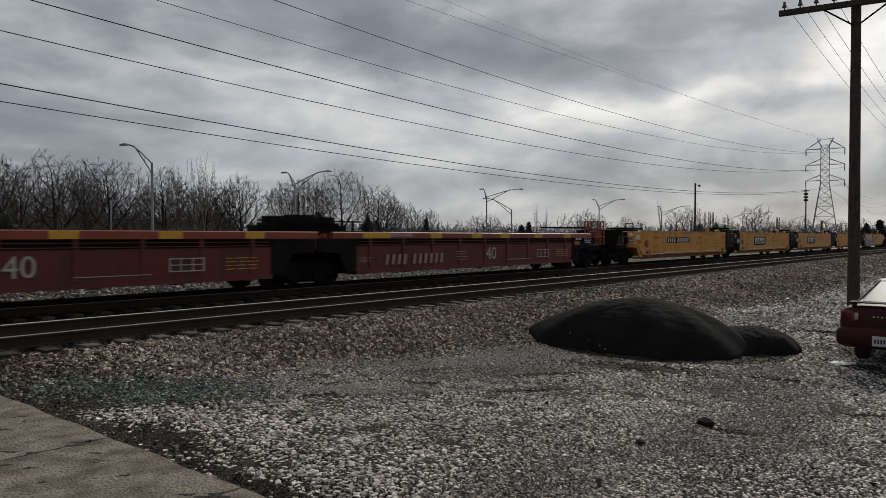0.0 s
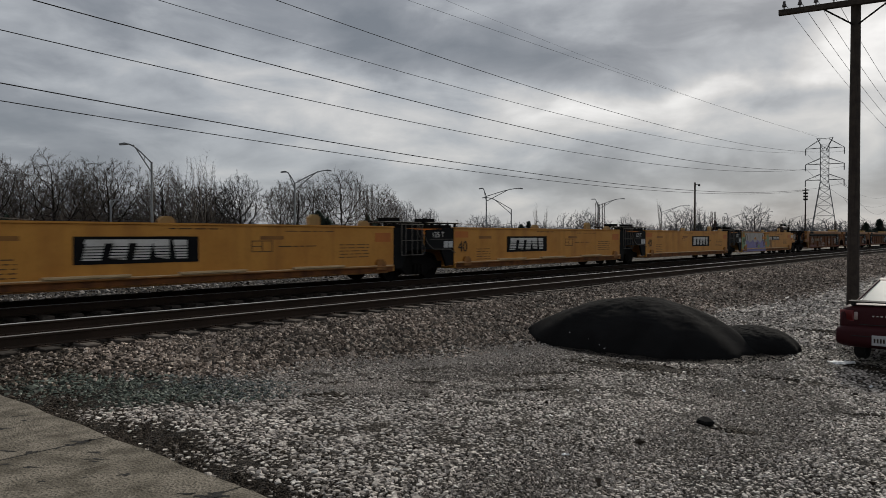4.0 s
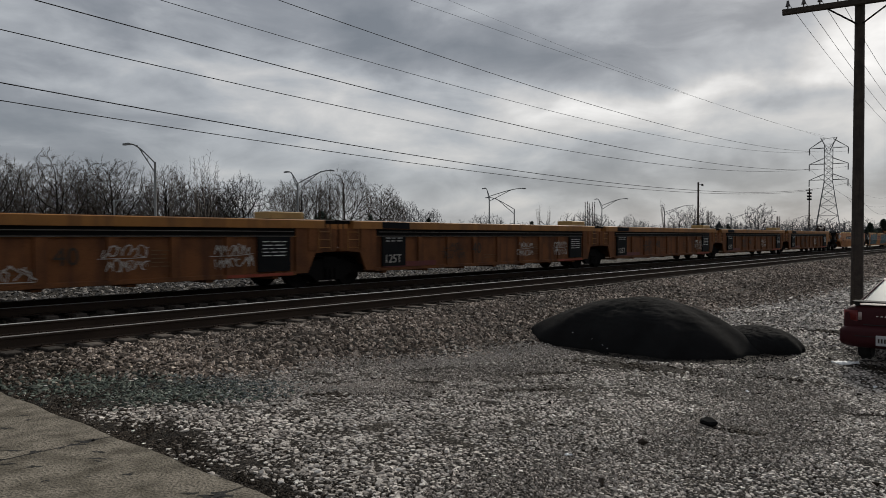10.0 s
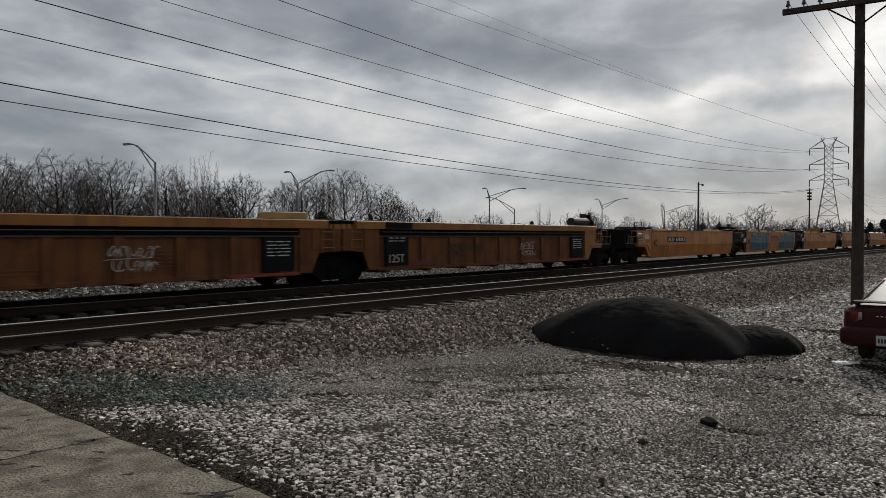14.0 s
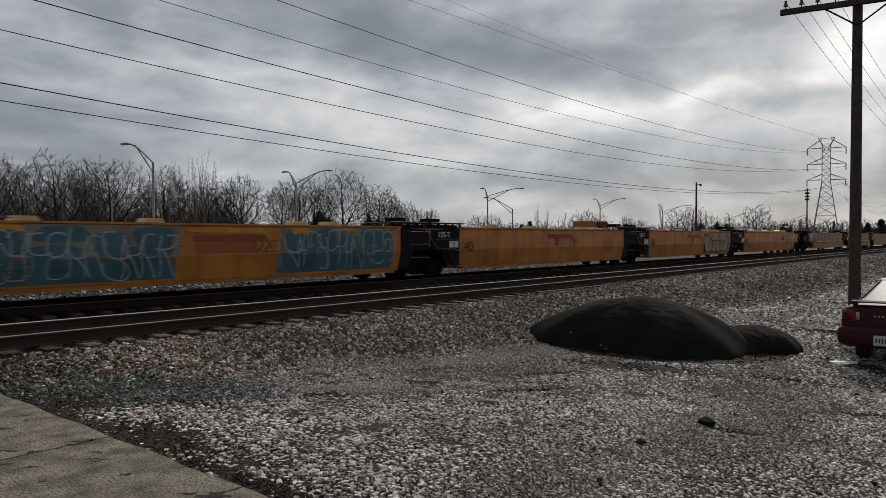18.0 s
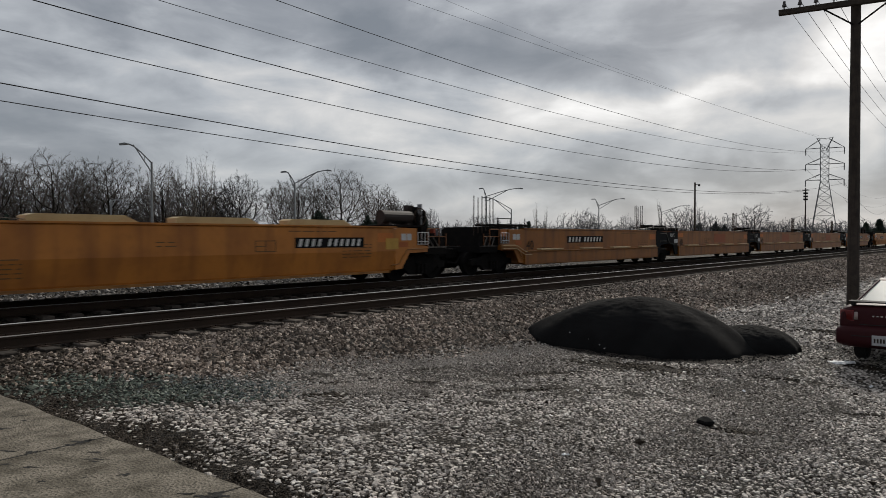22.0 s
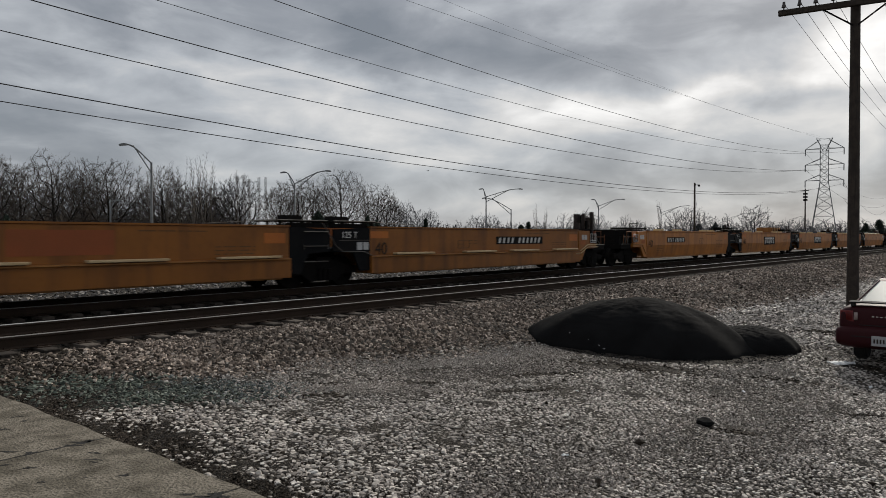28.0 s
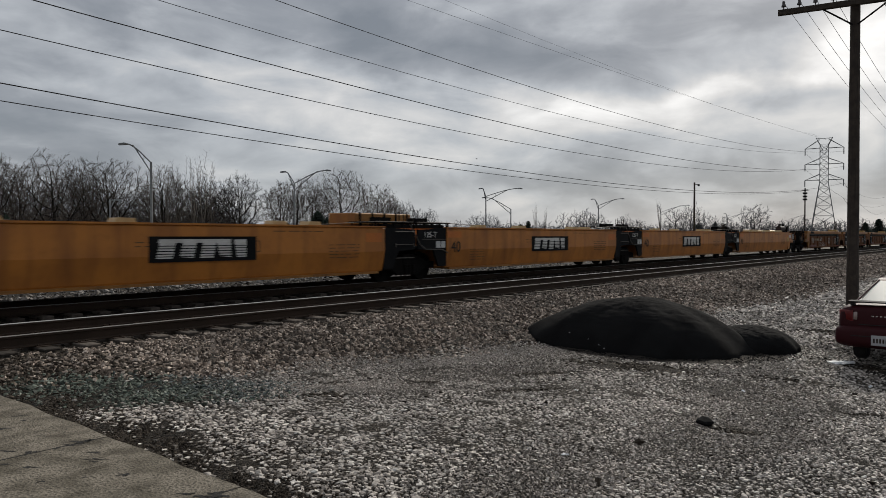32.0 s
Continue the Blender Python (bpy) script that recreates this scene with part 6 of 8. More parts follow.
def mark_panel(well, x, z, face, plain=False, width=2.4):
    y = face - 0.004
    if not plain:
        part("mark_panel", cached(("mark_panel", face, z, width), lambda bm: box(bm, 0, width, y - 0.003, y + 0.003, z, z + 0.27), "black_panel"), None, well, at=(x, 0, 0))

    def build(bm):
        u = width / 24
        tall = 0.30 if plain else 0.19
        bars(bm, u, z + 0.04, 4, u * 1.0, tall, y - 0.007, 1.1, 0.05)
        return bars(bm, u * 10.8, z + 0.04, 6, u * 1.0, tall, y - 0.007, 1.1, 0.05)
    small = part("car_mark", cached(("car_mark", face, z, width), build, "paint_bone" if plain else "letter_white"), None, well, "white bars of the car's marks", at=(x, 0, 0))
    small["kind"] = "stuff"


def small_print(well, x, z, face, rows=4, w=1.1, mat="letter_dark", seed=0):
    def build(bm):
        rng = random.Random(seed)
        for k in range(rows):
            q = 0.0
            while q < w:
                l = rng.uniform(0.12, 0.4)
                bm.faces.new([bm.verts.new(p) for p in ((q, 0, -k * 0.085), (min(q + l, w), 0, -k * 0.085), (min(q + l, w), 0, 0.022 - k * 0.085), (q, 0, 0.022 - k * 0.085))])
                q += l + 0.06
        return bm
    small = part("small_print", cached(("small_print", rows, w, mat, seed), build, mat), None, well, at=(x, face - 0.005, z))
    small["kind"] = "stuff"


def ladder(parent, x, z0, z1, y, w=0.42, mat="chord_yellow", rungs=4):
    def build(bm):
        for s in (0, w):
            tube(bm, (s, 0, z0), (s, 0, z1), 0.012, seg=5)
        for k in range(rungs):
            z = z0 + (z1 - z0) * (k + 0.3) / rungs
            tube(bm, (0, 0, z), (w, 0, z), 0.010, seg=5)
        return bm
    part("ladder", cached(("ladder", z0, z1, w, rungs, mat), build, mat), None, parent, at=(x, y, 0))


def end_panel(well, right, kind):
    """The black panels over the shared truck between two wells."""
    paint = "black_panel" if kind != "ribbed" else PAINT[kind]
    tops = 1.30 if kind == "red" else 1.56
    sx = 1 if right else -1
    x0 = WELL if right else 0.0

    def build(bm):
        outline = [(0, 0.42), (0.38, 0.42), (0.62, 0.92), (1.36, 0.98), (1.36, tops), (0, tops + 0.06 if kind != "red" else tops)]
        pts = [(x0 + sx * a, z) for a, z in outline]
        if not right:
            pts = pts[::-1]
        slab(bm, pts, -1.42, -1.36), slab(bm, pts, 1.36, 1.42)
        box(bm, min(x0, x0 + sx * 1.36), max(x0, x0 + sx * 1.36), -1.36, 1.36, 0.95, 1.05)
        return bm
    p = part("end_panel", cached(("end_panel", right, paint, tops), build, paint), None, well, "black steel end over the truck" if paint == "black_panel" else "")
    # walkway and hand rails on top of the end

    def deck(bm):
        a, b = sorted((x0 - sx * 0.30, x0 + sx * 1.39))
        if kind == "red":
            box(bm, a, b, -1.34, -0.25, 1.46, 1.52)
            for k in range(4):
                q = x0 + sx * (0.0 + 0.4 * k)
                box(bm, q - 0.03, q + 0.03, -1.3, -1.24, 1.40, 1.78)
            box(bm, *sorted((x0 + sx * 0.35, x0 + sx * 1.39)), -1.1, -0.3, 1.52, 1.74)
            for q, z in ((0.1, 1.66), (0.55, 1.90), (0.95, 1.82), (1.25, 1.95)):
                box(bm, x0 + sx * q - 0.16, x0 + sx * q + 0.16, -0.95, -0.45, 1.52, z)
            return box(bm, a, b, -1.32, -1.26, 1.76, 1.80)
        if kind == "ribbed":
            return box(bm, *sorted((x0 + sx * 0.92, x0 + sx * 1.39)), -1.34, -0.25, 1.70, 1.80)
        box(bm, a, b, -1.34, -0.25, 1.76, 1.80)
        for k in range(5):
            xx = x0 + sx * (-0.2 + 0.37 * k)
            box(bm, xx - 0.03, xx + 0.03, -1.32, -1.26, 1.62, 1.76)
            tube(bm, (xx, -0.3, 1.62), (xx, -0.3, 1.77), 0.025, seg=5)
        box(bm, x0 + sx * 0.6 - 0.24, x0 + sx * 0.6 + 0.24, -0.9, -0.45, 1.80, 1.93)
        a, b = sorted((x0, x0 + sx * 1.37))
        box(bm, a, b, -1.30, -1.22, 1.60, 1.72)
        return bm
    deck_ob = part("walkway", cached(("walkway", right, kind if kind in ("ribbed", "red") else ""), deck, "steel_dark"), None, well, "dark grated walkway over the end")

    def nosing(bm):
        tube(bm, (x0 - sx * 0.30, -1.36, 1.79), (x0 + sx * 1.3, -1.36, 1.79), 0.013, seg=5)
        return pipe(bm, [(x0 - sx * 0.30, -1.36, 1.78), (x0 - sx * 1.1, -1.34, 1.75), (x0 - sx * 2.3, -1.33, 1.67)], 0.009, 5)
    if kind != "red":
        part("nosing", cached(("nosing", right), nosing, "frame_grey"), None, deck_ob, "worn pale front edge")
    if right:
        for k, (dx, top) in enumerate(((1.3, 2.85), (1.5, 2.88), (1.66, 2.8), (1.95, 2.86), (2.15, 2.88))):
            dx = dx - 2.4 if kind in ("smooth", "ledge") else dx
            top = top if kind != "crease" else top - 0.68
            part("guide_rod", cached(("guide_rod", k, dx, top), lambda bm: tube(bm, (WELL + dx, -0.8, 1.0), (WELL + dx, -0.8, top), 0.017, seg=6), "rail_side"), None, well, "thin upright steel rod")
    if kind == "red":
        part("truck_cover", cached(("truck_cover", right), lambda bm: box(bm, *sorted((x0 + sx * 0.1, x0 + sx * 1.3)), -1.40, -1.30, 0.95, 1.14), "steel_dark"), None, well)
    elif paint == "black_panel":
        if right:
            def frame_work(bm):
                if kind == "smooth":
                    for q in (0.32, 0.50, 0.78, 1.02, 1.24):
                        tube(bm, (WELL + q, -1.47, 0.80), (WELL + q, -1.47, 1.74), 0.013, seg=5)
                    for z in (0.80, 1.24, 1.72):
                        tube(bm, (WELL + 0.32, -1.47, z), (WELL + 1.30, -1.47, z), 0.013, seg=5)
                    return pipe(bm, [(WELL + 1.02, -1.47, 1.5), (WELL + 1.34, -1.47, 1.05), (WELL + 1.36, -1.47, 0.9), (WELL + 1.24, -1.47, 0.80)], 0.012, 5)
                for z in (1.50, 1.12, 0.72):
                    tube(bm, (WELL + 0.45, -1.47, z), (WELL + 1.25, -1.47, z), 0.014, seg=5)
                for q in (0.45, 1.25):
                    tube(bm, (WELL + q, -1.47, 1.04), (WELL + q, -1.47, 1.16), 0.012, seg=5)
                return bm
            part("end_ladder", cached(("end_ladder", kind == "smooth"), frame_work, "frame_grey"), None, well, "pale worn steel ladder on the end")
        else:
            lettering("125-T" if kind == "crease" else "125 T", 0.25, -1.08, 1.33, -1.425, "letter_white", well)
            part("sign_line", cached(("sign_line",), lambda bm: box(bm, -1.15, -0.02, -1.428, -1.42, 1.26, 1.275), "frame_grey"), None, well)
            for q in (-0.50, -0.26):
                part("card", cached(("card",), lambda bm: box(bm, 0, 0.20, -1.428, -1.42, 1.00, 1.21), "sign_grey"), None, well, "small pale card plate", at=(q, 0, 0))
            part("grab_iron", cached(("grab_iron",), lambda bm: pipe(bm, [(-1.75, -1.45, 1.72), (-1.5, -1.46, 1.4), (-1.3, -1.46, 1.12), (-1.05, -1.46, 0.96), (-0.25, -1.46, 0.95), (0.05, -1.46, 0.83)], 0.014, 5), "frame_grey"), None, well)
    else:
        if right and kind == "ribbed":
            part("end_box", cached(("end_box",), lambda bm: box(bm, WELL - 0.7, WELL + 0.35, -1.3, -0.6, 1.79, 1.98, 0.02), "box_tan"), None, well, "tan box on the well's end")
        part("end_post", cached(("end_post", right), lambda bm: box(bm, x0 + sx * 0.5 - 0.12, x0 + sx * 0.5 + 0.12, -1.45, -1.35, 1.0, 1.62), "rust"), None, well)
        ladder(well, x0 + sx * 0.9 - 0.2, 1.0, 1.62, -1.46, 0.4, "orange_low", 3)
    return p


def dark_box(well, right, kind):
    """The dark panel with pale lettering at a ribbed well's end."""
    f = FACE[kind] - 0.075
    x = WELL - 1.15 if right else 0.25
    part("dark_panel", cached(("dark_panel", f), lambda bm: box(bm, 0, 0.95, f - 0.012, f + 0.05, 0.5, 1.40), "black_panel"), None, well, at=(x, 0, 0))
    small_print(well, x + 0.12, 1.22 if right else 1.3, f - 0.012, 5 if right else 2, 0.7, "letter_white", 3 if right else 4)
    if not right:
        lettering("125T", 0.34, x + 0.06, 0.60, f - 0.016, "paint_pale", well)


WHEELS = {-1: [], 1: []}


def truck(parent, x):
    def frame_mesh(bm):
        for s in (-1, 1):
            y0, y1 = s * 1.0 - 0.08, s * 1.0 + 0.08
            slab(bm, [(-1.2, 0.36), (-1.2, 0.56), (-0.75, 0.62), (-0.4, 0.74), (0.4, 0.74), (0.75, 0.62), (1.2, 0.56), (1.2, 0.36), (0.72, 0.36), (0.45, 0.18), (-0.45, 0.18), (-0.72, 0.36)], y0, y1)
            for sx in (-0.16, 0, 0.16):
                tube(bm, (sx, s * 1.12, 0.22), (sx, s * 1.12, 0.50), 0.06, seg=8)
        box(bm, -0.25, 0.25, -1.1, 1.1, 0.52, 0.8)
        box(bm, -0.95, 0.95, -0.45, 0.45, 0.50, 0.93)
        return bm

    def wheel(bm):
        for s in (-1, 1):
            tube(bm, (0, s * 0.70, 0), (0, s * 0.83, 0), 0.42, 0.42, 24)
            tube(bm, (0, s * 0.70, 0), (0, s * 0.66, 0), 0.445, 0.44, 24)
            tube(bm, (0, s * 0.83, 0), (0, s * 0.86, 0), 0.30, 0.12, 16)
            for k in range(5):
                a = k * math.tau / 5
                tube(bm, (math.cos(a) * 0.2, s * 0.84, math.sin(a) * 0.2), (math.cos(a) * 0.2, s * 0.872, math.sin(a) * 0.2), 0.035, seg=5)
        return tube(bm, (0, -1.1, 0), (0, 1.1, 0), 0.075, seg=10)
    t = part("truck", cached(("truck",), frame_mesh, "steel_dark"), None, parent, "black cast steel truck", at=(x, 0, 0))
    for s in (-1, 1):
        WHEELS[s].append(part("wheelset", cached(("wheelset",), wheel, "steel_dark"), None, t, "black steel wheels on an axle", at=(s * 0.88, 0, 0.42)))


def platform_end(well, right, kind):
    """The outer end of a car: raised sill over the truck, deck, rails and coupler."""
    paint = {"ribbed": "orange_low", "red": "black_panel"}.get(kind, PAINT[kind])
    drop = 0.24 if kind == "red" else 0.0
    sx, x0 = (1, WELL) if right else (-1, 0.0)

    def flip(pts):
        q = [(x0 + sx * a, z) for a, z in pts]
        return q if right else q[::-1]

    def sill(bm):
        pts = flip([(0, 0.38), (0.28, 0.40), (0.62, 0.86), (1.45, 0.88), (1.45, 1.06), (0.95, 1.10), (0.95, 1.60 - drop * 1.7), (0, 1.62 - drop * 1.7)])
        slab(bm, pts, -1.43, -1.33), slab(bm, pts, 1.33, 1.43)
        a, b = sorted((x0 + sx * 0.3, x0 + sx * 1.44))
        box(bm, a, b, -1.33, 1.33, 0.88, 1.0)
        return bm
    part("end_sill", cached(("end_sill", right, paint), sill, paint), None, well)
    part("sill_rail", cached(("sill_rail", right, kind == "red"), lambda bm: pipe(bm, [(x0 + sx * -0.2, -1.46, 0.52), (x0 + sx * 0.12, -1.46, 0.55), (x0 + sx * 0.5, -1.46, 0.97), (x0 + sx * 1.45, -1.46, 1.0)], 0.018, 5), "orange_low" if kind != "red" else "steel_dark"), None, well)

    if kind == "ledge":
        if not right:
            for k, q in enumerate((1.05, 1.25, 1.5, 1.72, 1.95, 2.2)):
                part("guide_rod", cached(("ledge_rod", k), lambda bm: tube(bm, (-q, -0.8, 1.0), (-q, -0.8, 2.72 + 0.06 * (k % 2)), 0.017, seg=6), "rail_side"), None, well, "thin upright steel rod")
        for low in (0.0, 0.11):
            part("step_rail", cached(("step_rail", right, low), lambda bm: pipe(bm, [(x0 - sx * 0.4, -1.53, 0.80 - low), (x0 + sx * 0.02, -1.53, 0.80 - low), (x0 + sx * 0.62, -1.53, 1.04 - low), (x0 + sx * 1.45, -1.53, 1.04 - low)], 0.017, 5), "ledge_pale"), None, well, "pale pipe stepping up over the truck")
    if kind == "crease" and right:
        part("decal", cached(("decal",), lambda bm: box(bm, WELL - 0.42, WELL + 0.1, -1.462, -1.452, 0.98, 1.30), "decal_yellow"), None, well, "yellow notice panel")
    for q in (0.36, 0.60) if kind != "ribbed" else ():
        part("card", cached(("end_card", right), lambda bm: box(bm, 0, 0.2, -1.436, -1.43, 1.24, 1.44), "sign_grey"), None, well, "small pale card plate", at=(x0 + sx * q - 0.1, 0, 0))

    def coupler(bm):
        a, b = sorted((x0 + sx * 2.4, x0 + sx * 3.1))
        box(bm, a, b, -0.28, 0.28, 0.62, 0.92)
        a, b = sorted((x0 + sx * 3.05, x0 + sx * 3.38))
        box(bm, a, b, -0.16, 0.2, 0.66, 0.98, 0.03)
        pipe(bm, [(x0 + sx * 2.5, -0.5, 0.75), (x0 + sx * 2.9, -0.55, 0.42), (x0 + sx * 3.3, -0.5, 0.5)], 0.03, 6)
        return bm
    part("coupler", cached(("coupler", right), coupler, "steel_dark"), None, well, "black steel coupler and hose")

    def deck(bm):
        a, b = sorted((x0 + sx * 0.2, x0 + sx * 1.35))
        box(bm, a, b, -1.3, 1.3, 1.64 - drop, 1.70 - drop)
        a, b = sorted((x0 + sx * 1.3, x0 + sx * 1.42))
        box(bm, a, b, -1.3, 1.3, 1.0, 1.64 - drop)
        a, b = sorted((x0 + sx * 1.46, x0 + sx * 2.5))
        box(bm, a, b, -1.3, 1.3, 0.80, 1.0)
        for k in (1.55, 1.95, 2.35):
            box(bm, x0 + sx * k - 0.1, x0 + sx * k + 0.1, -1.2, -0.4, 1.0, 1.55 - 0.2 * (k - 1.5))
        return bm
    part("end_deck", cached(("end_deck", right, drop), deck, "steel_dark"), None, well, "dark deck and brake gear of the car's end")

    def rails(bm):
        for k in (1.5, 2.05, 2.4):
            tube(bm, (x0 + sx * k, -1.38, 1.06), (x0 + sx * k, -1.38, 1.62 if k < 2.3 else 1.45), 0.018, seg=5)
        tube(bm, (x0 + sx * 1.5, -1.38, 1.6), (x0 + sx * 2.05, -1.38, 1.6), 0.018, seg=5)
        tube(bm, (x0 + sx * 1.5, -1.38, 1.35), (x0 + sx * 2.4, -1.38, 1.35), 0.016, seg=5)
        return bm
    part("handrail", cached(("handrail", right, paint), rails, "rust" if kind != "red" else "chord_red"), None, well)
    def grab(bm):
        for z in (1.12, 1.20, 1.48):
            tube(bm, (x0 + sx * 0.98, -1.45, z), (x0 + sx * 1.46, -1.45, z), 0.012, seg=5)
        for q in (0.98, 1.14, 1.30, 1.46):
            tube(bm, (x0 + sx * q, -1.45, 1.12), (x0 + sx * q, -1.45, 1.48), 0.012, seg=5)
        return bm
    part("grab_frame", cached(("grab_frame", right, kind == "ribbed"), grab, "sign_grey" if kind != "ribbed" else "orange_low"), None, well, "square grab frame of steel rod")
    part("deck_edge", cached(("deck_edge", right), lambda bm: tube(bm, (x0 + sx * 1.46, -1.31, 1.02), (x0 + sx * 2.5, -1.31, 1.02), 0.014, seg=5), "frame_grey"), None, well, "worn pale deck edge")

    def hoses(bm):
        for q in (1.75, 1.95, 2.2):
            tube(bm, (x0 + sx * q, -1.25, 1.02), (x0 + sx * (q - 0.22), -1.2, 1.32), 0.018, seg=6)
        return bm
    part("lever", cached(("lever", right), hoses, "frame_grey"), None, well, "slanted levers of the end deck")
    for k, (gx, gy, gw, z0, z1, m) in enumerate(() if not right or kind == "red" else ((1.55, -0.9, 0.05, 1.0, 2.05, "steel_dark"), (1.70, -0.4, 0.16, 1.7, 2.35, "tank_brown"), (1.80, -0.6, 0.03, 1.0, 2.30, "steel_dark"), (1.95, -0.8, 0.12, 1.0, 1.70, "steel_dark"), (2.12, -0.5, 0.025, 1.0, 2.40, "galvanised"), (2.3, -0.9, 0.05, 1.0, 1.6, "dull_red"), (2.42, -0.4, 0.03, 0.9, 2.2, "steel_dark"))):
        part("brake_gear", cached(("brake_gear", k, right), lambda bm: box(bm, x0 + sx * gx - gw, x0 + sx * gx + gw, gy - 0.08, gy + 0.08, z0, z1), m), None, well, "dark upright brake gear")
    part("placard", cached(("placard", right), lambda bm: box(bm, x0 + sx * 0.35 - 0.2, x0 + sx * 0.35 + 0.2, -1.435, -1.428, 1.04, 1.2), "placard_red" if kind != "crease" else "chord_yellow"), None, well)
    if kind == "red":
        def stand(bm):
            for q in (2.75, 3.05, 3.35):
                for y in (-1.1, -0.5):
                    box(bm, x0 + q - 0.03, x0 + q + 0.03, y - 0.03, y + 0.03, 1.0, 2.05)
            for z in (1.35, 1.7, 2.02):
                box(bm, x0 + 2.7, x0 + 3.4, -1.14, -0.46, z, z + 0.04)
            return box(bm, x0 + 2.9, x0 + 3.3, -0.95, -0.6, 1.4, 1.68)
        part("brake_stand", cached(("brake_stand",), stand, "chord_red"), None, well, "red steel brake stand with steps")
        part("end_rack", cached(("red_rack",), lambda bm: box(bm, x0 - 0.6, x0 + 1.35, -1.3, -0.3, 1.72, 1.77), "steel_dark"), None, well, "dark rack over the car's end")
    elif right:
        def tank(bm):
            tube(bm, (x0 + 0.1, -0.7, 1.95), (x0 + 1.4, -0.7, 1.95), 0.2, seg=16)
            for q in (0.3, 1.1):
                box(bm, x0 + q - 0.05, x0 + q + 0.05, -0.95, -0.45, 1.64, 1.78)
            return bm
        if kind != "ledge":
            part("air_tank", cached(("air_tank",), tank, "tank_brown"), None, well, "brown air reservoir on the end deck")
        else:
            for k, q in enumerate((1.05, 1.5, 1.9, 2.25)):
                part("gear_post", cached(("gear_post", k), lambda bm: box(bm, x0 + q - 0.07, x0 + q + 0.07, -0.9, -0.75, 0.99, (1.95, 2.35, 2.2, 2.45)[k], 0.01), "tank_brown"), None, well, "dark upright post of the brake gear")

        def brake(bm):
            ring(bm, (x0 + 1.7, -0.9, 1.98), True, 0.27, 0.02)
            for k in range(4):
                a = k * math.pi / 4
                tube(bm, (x0 + 1.7 - math.cos(a) * 0.26, -0.9, 1.98 - math.sin(a) * 0.26), (x0 + 1.7 + math.cos(a) * 0.26, -0.9, 1.98 + math.sin(a) * 0.26), 0.010, seg=5)
            tube(bm, (x0 + 1.7, -0.85, 1.6), (x0 + 1.7, -0.85, 2.0), 0.03, seg=6)
            return bm
        part("brake_wheel", cached(("brake_wheel",), brake, "rail_side"), None, well, "round hand brake wheel")
    else:
        def stand(bm):
            a, b = x0 - 1.35, x0 + 0.6
            box(bm, a, b, -1.2, -0.2, 1.72, 1.80)
            for q in (a + 0.1, a + 0.9, b - 0.1):
                tube(bm, (q, -1.15, 1.62), (q, -1.15, 2.02), 0.02, seg=5)
            tube(bm, (a + 0.1, -1.15, 2.0), (a + 0.9, -1.15, 2.0), 0.018, seg=5)
            return bm
        part("end_rack", cached(("end_rack",), stand, "steel_dark"), None, well, "dark rack over the car's end")


